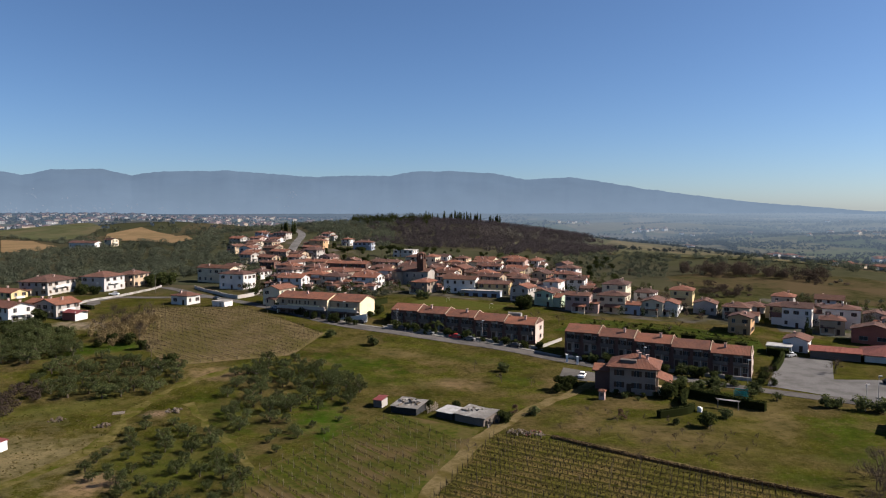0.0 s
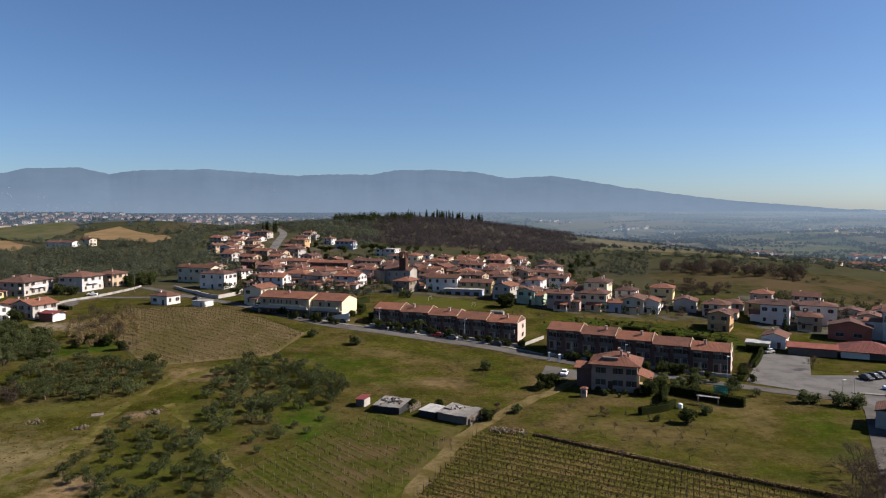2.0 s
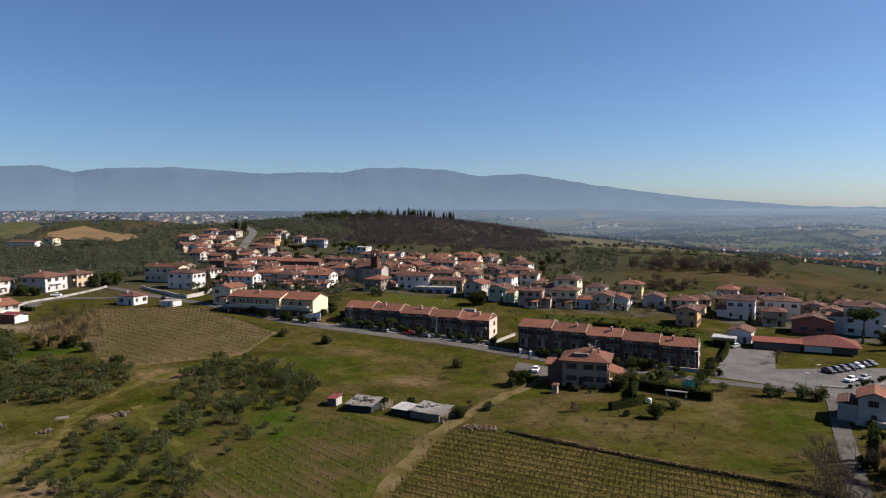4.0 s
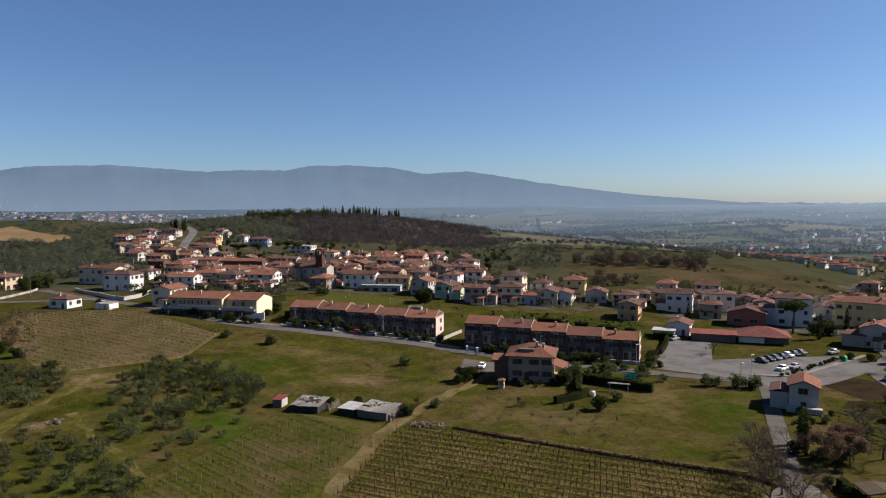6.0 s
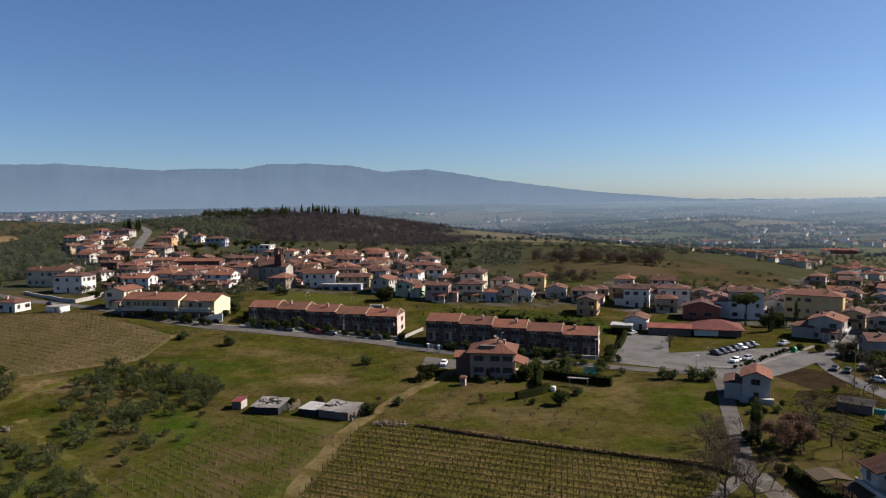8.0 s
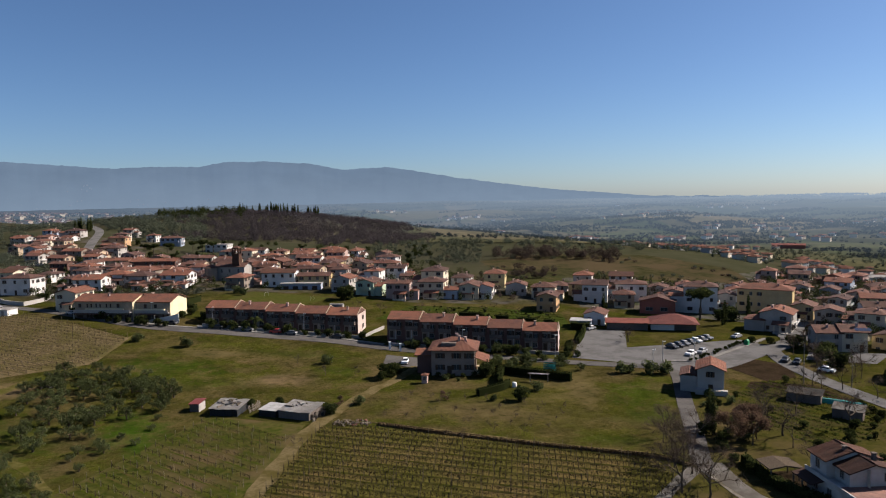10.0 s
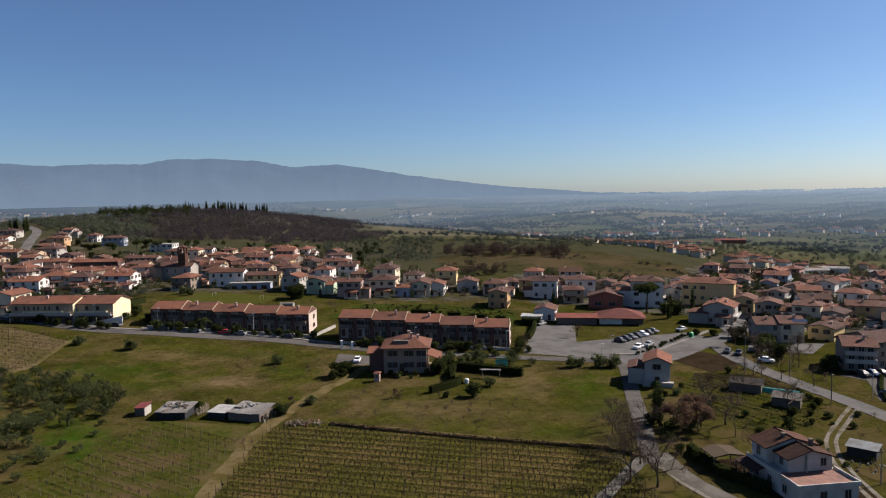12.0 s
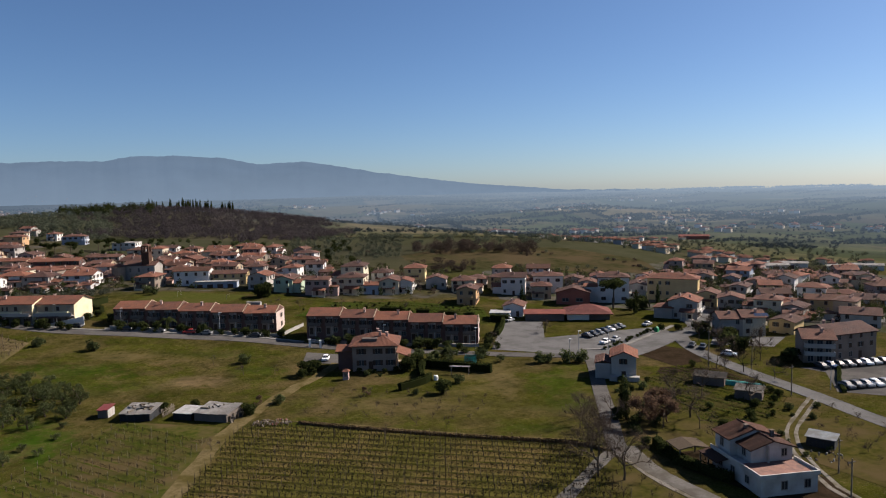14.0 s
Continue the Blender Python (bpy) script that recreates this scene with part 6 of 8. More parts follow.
scatter(DARK, [(44 + 2.9 * i + rng.uniform(-1, 1), 213.5 - 1.95 * i + rng.uniform(-1.2, 1.2)) for i in range(13)], rng, 1.0, 1.9, "front gardens")
scatter(OLIVES, [(66, 189), (73, 181), (70, 176), (64, 184), (79, 176), (57, 197), (84, 172), (47, 202)], rng, 0.6, 0.9, "villa garden")
scatter(DARK, [(-57 + 3.2 * i + rng.uniform(-1, 1), 264 - 1.9 * i + rng.uniform(-1, 1)) for i in range(9)], rng, 1.0, 1.8, "front gardens")
scatter(DARK, [(-48.5, 261), (-55.3, 266.8), (-41.3, 257), (-27.5, 261.4), (-25, 266), (-60, 270), (-66, 276), (-21, 262), (-20, 258)], rng, 1.0, 1.9, "front gardens")
scatter(DARK, [(88.5, 189.5), (90.5, 193), (86.5, 186.5), (92.5, 197.5), (94, 201), (90, 187)], rng, 0.9, 1.5, "front gardens")
scatter(BARE, [(91, 189), (88, 184.5), (93, 195), (70, 258), (84, 256), (96, 250), (60, 262), (44, 262), (36, 268), (106, 247), (90, 262)], rng, 0.4, 0.7, "garden trees")
scatter(RUST, [(16.8, 160.2), (40.5, 156.2)], rng, 0.28, 0.4)
scatter(BUSHES, [(52.0, 152.4), (49.0, 172.0), (46.0, 174.0)], rng, 0.5, 0.9, "villa garden")
# kitchen gardens behind the terraces
beds = sprinkle([(42, 262), (60, 272), (112, 250), (108, 232), (95, 228), (60, 245)], 70, 2.5, rng)
scatter(BUSHES, beds[:40], rng, 0.25, 0.6, "kitchen gardens")
scatter(DARK, beds[40:], rng, 0.25, 0.7, "kitchen gardens")
scatter(DARK, sprinkle([(96, 134), (108, 140), (119, 147), (130, 146), (128, 116), (112, 104), (99, 103)], 13, 5.0, rng), rng, 0.5, 1.3, "kitchen gardens")
scatter(BUSHES, sprinkle([(100, 103), (127, 114), (131, 108), (113, 95), (104, 80), (99, 90)], 12, 3.5, rng), rng, 0.4, 0.9, "kitchen gardens")
# lane trees
scatter(BARE, [(69, 104.5), (72.5, 111), (76, 118), (64, 95), (67, 92), (70, 96), (110, 122), (114, 112), (98, 112)], rng, 1.1, 1.5)
scatter(BARE, [(74, 116), (71, 107), (95, 106), (66, 98), (70, 101), (78, 122), (90, 96), (101, 120), (92, 112)], rng, 0.8, 1.2)
scatter(RUST, [(89, 109.5), (92.5, 113), (86.5, 113.5)], rng, 0.9, 1.05)
scatter(BARE, [(73, 108), (79, 113), (70, 103.5), (97, 117), (104, 124)], rng, 1.1, 1.35)
scatter(SAPS, sprinkle([(52, 84), (58, 90), (70, 101), (71, 88), (72, 74), (52, 74)], 34, 2.8, rng), rng, 0.7, 1.2, "young orchard")
scatter(SAPS, sprinkle([(131, 106), (127, 70), (106, 66), (103, 84), (114, 96)], 34, 3.6, rng), rng, 0.7, 1.3, "young orchard")
scatter(BUSHES, sprinkle([(84, 120), (94, 136), (104, 142), (108, 140), (100, 128), (97, 112), (88, 112)], 12, 3.0, rng), rng, 0.5, 1.1)
scatter(DARK, [(118, 110), (122, 113), (114, 106), (107, 104.5), (104, 103), (126, 118), (129, 124)], rng, 0.5, 0.9)
scatter(DARK, [(85, 113), (82, 109), (80, 103), (84, 118), (99, 124), (80, 98)], rng, 0.9, 1.4)
scatter(CYP, [(87, 120), (88.4, 122), (85.5, 116.5), (86.3, 118.2)], rng, 0.6, 0.75)
scatter(PINE, [(159.7, 226.3)], rng, 1.3, 1.3)
scatter(BARE, [(114.5, 200), (114.5, 200.6), (127, 133), (131, 140), (134, 134), (139, 147), (143, 150), (147, 141), (136, 126)], rng, 0.8, 1.0)
scatter(DARK, [(170, 222), (173, 226), (166, 224), (178, 215), (153, 160), (151, 155), (157, 163), (150, 150), (155, 138), (152, 136)], rng, 1.6, 2.6)
scatter(BARE, [(150, 168), (153, 163), (147, 156), (158, 172), (150, 146), (156, 150), (162, 156), (170, 186)], rng, 0.9, 1.2)
scatter(DARK, [(158, 178), (156, 174), (163, 180), (150, 186), (172, 178), (154, 182), (176, 190), (180, 206), (176, 208)], rng, 1.2, 2.0)
scatter(DARK, [(117.5 + 2.35 * i + rng.uniform(-0.3, 0.3), 170.5 + 1.25 * i + rng.uniform(-0.3, 0.3)) for i in range(14)], rng, 0.45, 0.75, "parking shrubs")
scatter(CYP, [(160.5, 214), (162.5, 215.5), (176, 220), (128, 240), (130, 246)], rng, 0.65, 0.85)


scatter(PINE, [(-60, 500), (-68, 492), (-45, 512), (-38, 505), (-74, 498), (-31, 498)], rng, 0.8, 1.0)
scatter(DARK, [(33.2, 285), (34.6, 286.5), (32.4, 287)], rng, 2.6, 3.0, "garden trees")


# woods and hedgerows: what nobody could count
def woods(name, places, heights, widths, per, size, material, label, seed, category="woodland"):
    r = np.random.default_rng(seed)
    P = np.array([(x, y, terrain(x, y)) for x, y in places])
    n = len(P)
    h, w = r.uniform(*heights, n), r.uniform(*widths, n)
    idx = np.repeat(np.arange(n), per)
    d = r.normal(size=(n * per, 3))
    d /= np.linalg.norm(d, axis=1)[:, None]
    d *= r.uniform(0.5, 1.05, (n * per, 1))
    c = P[idx] + d * np.stack([w[idx], w[idx], h[idx] * 0.42], 1)
    c[:, 2] += h[idx] * 0.55
    ob = new(name, quads_mesh(name, c, r.uniform(0.7, 1.3, n * per) * size, r, material, out=d + np.array([0, 0, 0.5])))
    return tagged(ob, label, category, kind="stuff")


woods("thicket", [(-103 + rng.gauss(0, 3.0), 164 + rng.gauss(0, 6)) for _ in range(26)], (2.0, 3.6), (1.0, 2.0), 220, 0.2, M_TWIG, "brown leafless thicket at the edge of the grove", 62, "shrubs")
woods("reed_bed", REEDS, (2.5, 5.5), (0.9, 1.9), 200, 0.26, M_REED, "tall dry tan reeds beside the vineyard", 61, "reeds")
CLEAR = [[(-436, 778), (-435, 832), (-449, 918), (-520, 1000), (-640, 1010), (-570, 880)], [(-128, 480), (-100, 480), (-108, 570), (-115, 650), (-148, 650), (-138, 570)], [(-360, 560), (-530, 820), (-468, 800), (-350, 645), (-325, 560)], [(-375, 745), (-430, 870), (-400, 930), (-325, 855), (-210, 612), (-222, 570), (-290, 640)]]


# olive leaf colour paled and blued to include the haze over the slopes
M_GROVE = leaf_mat("hazed_olive_leaves", (0.062, 0.070, 0.047), (0.088, 0.098, 0.070))


def polar(b0, b1, d0, d1, n, rng, clear=6.0):
    out = []
    while len(out) < n:
        b, d = radians(rng.uniform(b0, b1)), math.sqrt(rng.uniform(d0 * d0, d1 * d1))
        x, y = d * math.sin(b), d * math.cos(b)
        if not any(inside(q, x, y) for q in CLEAR) and all((x - hx) ** 2 + (y - hy) ** 2 > (hr + clear) ** 2 for hx, hy, hr in HOUSES):
            out.append((x, y))
        else:
            n -= 0.2
    return out


def hill_wood(n):
    """Places on the hill, thinning out unevenly towards its foot and flanks."""
    out = []
    while len(out) < n:
        x, y = rng.uniform(-82, 190), rng.uniform(545, 850)
        edge = min((x + 82 - 0.10 * (850 - y)) / 45, (190 - x - 0.18 * (850 - y)) / 60, (y - 555 - 0.30 * abs(x - 60)) / 40)
        if edge + 1.3 * noise.noise((x / 38, y / 38, 5)) + 0.7 * noise.noise((x / 13, y / 13, 2)) > 0.25:
            out.append((x, y))
    return out


woods("hill_wood", hill_wood(2300), (3.5, 7.5), (2.0, 3.8), 70, 0.5, M_FARTWIG, "bare brown winter wood on the hill", 71)
woods("hill_evergreens", polar(-7.5, -1.0, 760, 850, 120, rng), (4.5, 12), (1.8, 4.2), 90, 0.75, M_EVER, "dark evergreen trees along the hilltop", 72)
woods("olive_groves", polar(-33, -11, 400, 640, 720, rng), (2.5, 6.5), (1.6, 3.6), 150, 0.42, M_GROVE, "olive groves covering the slope behind the houses", 73)
woods("olive_groves", polar(-33, -8, 640, 1000, 560, rng), (3.5, 7), (2.5, 4), 90, 0.6, M_GROVE, "olive groves on the far slope", 74)
woods("olive_groves", polar(-11, -4, 560, 800, 420, rng), (3, 5.5), (2, 3.2), 60, 0.65, M_GROVE, "olive terraces on the hillside", 82)
woods("olive_groves", polar(9, 18, 400, 640, 330, rng), (2.2, 3.4), (1.2, 2.0), 70, 0.4, M_GROVE, "olive grove beyond the village", 75)
hedges, copse = [], []
for _ in range(150):
    b, d = rng.uniform(7, 60), 760 * (3400 / 760) ** rng.random()
    x, y = d * math.sin(radians(b)), d * math.cos(radians(b))
    ang = rng.choice((0.12, 0.2, 0.3, 1.35, -0.35)) + rng.uniform(-0.08, 0.08)
    gap = rng.choice((3, 4, 4, 5, 9)) * (1 + d / 2800)
    for k in range(int(rng.uniform(70, 330) / gap * (1 + d / 3000))):
        if rng.random() < 0.86:
            hedges.append((x + k * gap * math.cos(ang) + rng.uniform(-1.5, 1.5), y + k * gap * math.sin(ang) + rng.uniform(-1.5, 1.5)))
for _ in range(64):
    b, d = rng.uniform(7, 60), 700 * (3300 / 700) ** rng.random()
    x, y, wide = d * math.sin(radians(b)), d * math.cos(radians(b)), rng.uniform(12, 42) * (1 + d / 2500)
    copse += [(x + rng.gauss(0, wide), y + rng.gauss(0, wide * 0.35)) for _ in range(rng.randint(24, 70))]
near_h = [q for q in hedges + copse if math.hypot(*q) < 1100]
far_h = [q for q in hedges + copse if math.hypot(*q) >= 1100]
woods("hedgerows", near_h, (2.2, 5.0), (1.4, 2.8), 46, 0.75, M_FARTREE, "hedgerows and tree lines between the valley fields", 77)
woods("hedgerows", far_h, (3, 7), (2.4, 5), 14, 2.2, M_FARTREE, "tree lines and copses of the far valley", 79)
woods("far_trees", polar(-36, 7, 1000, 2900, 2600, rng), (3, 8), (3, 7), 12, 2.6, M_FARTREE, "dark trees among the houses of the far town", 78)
crest = []
for _ in range(170):
    b = radians(rng.choice((rng.uniform(40.2, 42.4), rng.uniform(43.4, 45.6), rng.uniform(47.2, 49.6), rng.uniform(46, 53), rng.uniform(33, 53))))
    crest.append((3290 * math.sin(b), 3290 * math.cos(b)))
P = np.array([(x, y, 0) for x, y in crest])
r = np.random.default_rng(83)
P[:, 2] = 31.0 + np.array([4 * noise.noise((x / 200, 0, 1)) for x, y in crest])
c = np.repeat(P, 16, 0) + r.normal(0, 1, (len(P) * 16, 3)) * np.array([8, 8, 1.5])
tagged(new("crest_pines", quads_mesh("crest_pines", c, r.uniform(3, 6, len(c)), r, M_FARTREE)), "line of pines along the far crest", "trees", kind="stuff")
CYP_FAR = [(rng.uniform(-25, 72), 842 + rng.uniform(-6, 6)) for _ in range(52)]
scatter(CYP, CYP_FAR, rng, 0.75, 1.25, "cypress row")
scatter(CYP, [(-143 + rng.uniform(-7, 9), 640 + rng.uniform(-8, 8)) for _ in range(9)], rng, 0.9, 1.15, "cypress row")
woods("garden_greenery", sprinkle([(-62, 287), (-28, 302), (-22, 314), (-45, 322), (-72, 306)], 60, 2.6, random.Random(4)), (2, 3.8), (1.0, 1.9), 130, 0.28, M_GROVE, "small olives and shrubs behind the yellow blocks", 95, "shrubs")


# garden trees among the village houses
def yards_green(poly, n, seed, material, label, high, wide, size):
    pts = [p for p in sprinkle(poly, n, 2.2, random.Random(seed)) if all((p[0] - hx) ** 2 + (p[1] - hy) ** 2 > (hr * 0.9) ** 2 for hx, hy, hr in HOUSES)]
    woods("garden_greenery", pts, high, wide, 110, size, material, label, seed, "shrubs")


MAINV = [(-118, 385), (-100, 330), (-75, 305), (-50, 305), (-20, 318), (30, 302), (60, 282), (90, 276), (125, 272), (120, 325), (70, 395), (90, 440), (20, 470), (-60, 470), (-120, 470)]
for i, (poly, n) in enumerate(((MAINV, 620), (VILLAGE_A, 520), (VILLAGE_B, 130))):
    yards_green(poly, n, 300 + i, M_EVER, "dark shrubs and trees between the village houses", (1.8, 6), (0.8, 2.2), 0.3)
    yards_green(poly, n // 2, 310 + i, M_TWIG, "bare brown trees and vines between the village houses", (2, 5.5), (0.9, 2.2), 0.3)
spots = [p for p in polar(-16, 14, 300, 560, 130, rng, 1.0)]
scatter(DARK, spots[:80], rng, 1.0, 2.2, "garden shrubs")
scatter(BUSHES, spots[80:], rng, 1.0, 1.8, "garden shrubs")
spots = polar(30, 56, 220, 430, 400, rng, 0.6)
spots = [p for p in spots if inside(VILLAGE_A, *p) or inside(VILLAGE_B, *p)]
woods("garden_greenery", spots[::2], (2.0, 5.0), (1.1, 2.4), 150, 0.28, M_EVER, "dark garden trees and shrubs between the village houses", 96, "shrubs")
scatter(BARE, spots[1::4], rng, 0.7, 1.1, "village trees")
woods("garden_greenery", spots[3::4], (1.6, 3.6), (1.0, 1.9), 150, 0.26, M_GROVE, "grey-green shrubs between the village houses", 97, "shrubs")
woods("tree_belt", polar(19, 29, 425, 458, 84, rng), (4, 9), (1.8, 3.8), 190, 0.42, M_TWIG, "belt of bare winter trees behind the open slope", 91)
woods("tree_belt", polar(15, 31, 500, 640, 70, rng), (3, 6), (2.0, 4.0), 110, 0.6, M_GROVE, "trees and thickets behind the open slope", 92)
slope = [p for p in polar(15, 38, 335, 440, 420, rng, 3.0) if noise.noise((p[0] / 26, p[1] / 26, 4)) > 0.2]
woods("thicket", slope[::2], (1.0, 2.6), (0.8, 2.0), 130, 0.26, M_TWIG, "low brown brambles on the open slope", 98)
woods("thicket", slope[1::2], (1.2, 3.0), (0.8, 1.8), 130, 0.26, M_GROVE, "low grey-green bushes on the open slope", 99)
woods("thicket", polar(20.5, 24, 352, 380, 16, rng), (2.5, 4.5), (1.8, 3.2), 260, 0.32, M_TWIG, "brown thicket on the slope behind the houses", 93)
woods("tree_belt", polar(30, 53, 500, 720, 300, rng), (2.5, 5.5), (1.2, 2.6), 80, 0.5, M_GROVE, "trees between the far houses", 94)


# ---- vineyards ----
def clip_line(poly, p, d):
    cuts = []
    for (x0, y0), (x1, y1) in zip(poly, poly[1:] + poly[:1]):
        e = Vector((x1 - x0, y1 - y0))
        den = d.x * e.y - d.y * e.x
        if abs(den) > 1e-6:
            s = ((x0 - p.x) * e.y - (y0 - p.y) * e.x) / den
            t = ((x0 - p.x) * d.y - (y0 - p.y) * d.x) / den
            if 0 <= t <= 1:
                cuts.append(s)
    return (min(cuts), max(cuts)) if len(cuts) >= 2 else None


bm = bmesh.new()
prism(bm, [(0, 0, -0.3), (0, 0, 1.8)], 0.045, 0.04, 5)
POST = mesh_of("post", bm, rough_mat("vine_post_wood", (0.085, 0.068, 0.045), (0.13, 0.105, 0.07), 5, 0.9, relief=0))


bm = bmesh.new()
prism(bm, [(0, 0, -0.3), (0, 0, 1.5)], 0.04, 0.035, 5)
PALE_POST = mesh_of("post", bm, rough_mat("pale_post_wood", (0.13, 0.115, 0.08), (0.19, 0.165, 0.12), 5, 0.9, relief=0))
M_VGREEN = rough_mat("fresh_weeds_under_vines", (0.024, 0.033, 0.004), (0.042, 0.050, 0.006), 1.5, 0.95, 0.15, (0.055, 0.042, 0.014), 0.03)
M_SOIL2 = rough_mat("soil_under_vines", (0.040, 0.033, 0.011), (0.060, 0.048, 0.018), 1.5, 0.95, 0.3, (0.050, 0.044, 0.012), 0.03)


def vineyard(poly, p0, d, spacing, rows, gap, seed, material, every=5.0, stakes=1.7, group="vineyard rows", label="", size=0.2, under=None, post=None):
    """Trained vine rows: one thing a row, with its wooden posts, the leafless vines and their stakes."""
    d = Vector(d).normalized()
    n = Vector((-d.y, d.x))
    r = np.random.default_rng(seed)
    for k in range(rows):
        p = Vector(p0) - n * spacing * k * -1
        cut = clip_line(poly, p, d)
        if not cut or cut[1] - cut[0] < 6:
            continue
        a, b = cut[0] + gap, cut[1] - gap
        o = p + d * a
        row = thing("vine_row", pose(o.x, o.y, terrain(o.x, o.y)), label, "vines", group)
        z0 = terrain(o.x, o.y)
        length = b - a
        m = int(length / every)
        for i in range(m + 1):
            q = o + d * (i * length / max(m, 1))
            if r.random() < 0.9:
                ob = new("post", post or POST)
                ob.parent, ob.matrix_basis = row, pose(q.x - o.x, q.y - o.y, terrain(q.x, q.y) - z0, r.uniform(-4, 4), r.uniform(-4, 4), 0)
        cnt = int(length * 40)
        s = r.uniform(0, length, cnt)
        keep = np.sin(s * 0.21 + seed + k) + r.normal(0, 0.8, cnt) > -1.7
        s = s[keep]
        c = np.stack([d.x * s, d.y * s, np.array([terrain(o.x + d.x * t, o.y + d.y * t) - z0 for t in s]) + r.triangular(0.15, 0.75, 1.0, len(s))], 1)
        c[:, :2] += r.normal(0, 0.06, (len(s), 2))
        vines = new("vine", quads_mesh("vine", c, r.uniform(0.6, 1.2, len(s)) * size, r, material, 0.4))
        vines.parent = row
        bm = bmesh.new()
        prev, w = None, 0.33 if under is None else 0.22
        for i in range(int(length / 1.5) + 1):
            q = o + d * (i * 1.5)
            ww = w * r.uniform(0.6, 1.3)
            e = [bm.verts.new((q.x + f * n.x * ww - o.x, q.y + f * n.y * ww - o.y, terrain(q.x, q.y) - z0 + 0.065)) for f in (-1, 1)]
            if prev:
                bm.faces.new((prev[0], e[0], e[1], prev[1]))
            prev = e
        bmesh.ops.recalc_face_normals(bm, faces=bm.faces)
        part("bare_soil", bm, under or M_UNDER, row)
        bm = bmesh.new()
        t = 0.0
        while t < length:
            x, y = d.x * t, d.y * t
            z = terrain(o.x + x, o.y + y) - z0
            q = r.uniform(0.03, 0.055)
            box(bm, x - q, x + q, y - q, y + q, z - 0.1, z + r.uniform(0.9, 1.25))
            t += stakes
        part("stake_line", bm, M_BARK, row)["kind"] = "stuff"


M_VINE = leaf_mat("vine_wood", (0.020, 0.016, 0.008), (0.046, 0.036, 0.018))
# soil strip darkened so that it also paints the vines' shade along each row
M_UNDER = rough_mat("soil_and_vine_shade", (0.024, 0.022, 0.007), (0.040, 0.035, 0.011), 2.0, 0.95, 0.3, (0.028, 0.028, 0.005), 0.03)
vineyard([(11, 146), (21, 142.5), (68, 109.5), (62, 70), (-12, 70), (-2, 113)], (21, 140), (0.835, -0.55), -2.7, 30, 0.6, 3, M_VINE, 5.1, 1.0, label="leafless vine row on wooden posts over grass")
vineyard([(-36, 122), (-12, 159), (7, 147), (-6, 112), (-28, 100)], (-11, 157), (0.63, -0.78), -2.7, 18, 0.5, 4, M_VINE, 4.2, 2.4, label="leafless vine row on thin wooden stakes", size=0.14, under=M_VGREEN, post=PALE_POST)
vineyard([(-118, 272), (-80, 276), (-41, 236), (-46, 210), (-79, 195), (-98, 222)], (-80, 274), (0.846, -0.533), -2.9, 34, 0.5, 5, M_VINE, 6.0, 2.2, label="leafless vine row on bare brown soil", size=0.17, under=M_SOIL2)

# crop rows of the vegetable gardens
M_CROP = leaf_mat("winter_greens", (0.048, 0.062, 0.012), (0.100, 0.112, 0.030))


def greens(poly, start, d, spacing, rows, seed, label):
    r = np.random.default_rng(seed)
    d = Vector(d).normalized()
    n = Vector((d.y, -d.x))
    pts = []
    for k in range(rows):
        p = Vector(start) + n * spacing * k
        cut = clip_line(poly, p, d)
        if not cut or cut[1] - cut[0] < 5:
            continue
        length = cut[1] - cut[0] - 1.6
        s = r.uniform(0, length, int(length * 16))
        s = s[np.sin(s * 0.5 + 2 * k) + r.normal(0, 0.6, len(s)) > -0.6]
        for t in s:
            q = p + d * (cut[0] + 0.8 + t)
            x, y = q.x + r.normal(0, 0.2), q.y + r.normal(0, 0.2)
            pts.append((x, y, terrain(x, y) + 0.05 + abs(r.normal(0.12, 0.12))))
    tagged(new("winter_greens", quads_mesh("winter_greens", np.array(pts), r.uniform(0.5, 1.2, len(pts)) * 0.28, r, M_CROP)), label, "vegetables", kind="stuff")


greens([(108, 140), (119, 147), (130, 146), (128, 116), (112, 104), (99, 103), (100, 128)], (96, 106), (-0.28, 0.96), 2.5, 17, 8, "rows of low winter greens in dark earth")
greens([(40, 252), (58, 272), (90, 266), (114, 250), (108, 229), (95, 229), (60, 246)], (70, 215), (0.85, -0.5), -4.2, 13, 9, "rows of low greens in the kitchen gardens")

# palm before the terrace
pm = thing("palm", pose(-2.4, 242.2, terrain(-2.4, 242.2)), "date palm with arching fronds before the terrace", "tree")
bm = bmesh.new()
prism(bm, [(0, 0, -0.3), (0.05, 0, 1.8), (0, 0.05, 3.6)], 0.28, 0.24, 8)
part("trunk", bm, M_BARK, pm)
for k in range(26):
    a, up = k * 2.4, 0.25 + 0.9 * ((k * 7) % 13) / 13
    bm = bmesh.new()
    prev = None
    for i in range(7):
        u = i / 6
        r, z = 3.3 * u * math.cos(up * 0.7), 3.6 + 2.2 * u * up - 2.0 * u * u
        wv = 0.05 + 0.32 * math.sin(math.pi * min(1, u * 1.05))
        c = Vector((r * math.cos(a), r * math.sin(a), z))
        n = Vector((-math.sin(a), math.cos(a), 0)) * wv
        row = [bm.verts.new(c - n - Vector((0, 0, wv * 0.5))), bm.verts.new(c), bm.verts.new(c + n - Vector((0, 0, wv * 0.5)))]
        if prev:
            for q in range(2):
                bm.faces.new((prev[q], prev[q + 1], row[q + 1], row[q]))
        prev = row
    part("frond", bm, M_EVER, pm)

for pattern in OLIVES + BUSHES + DARK + CYP + PINE + BARE + RUST + SAPS:
    away(pattern)

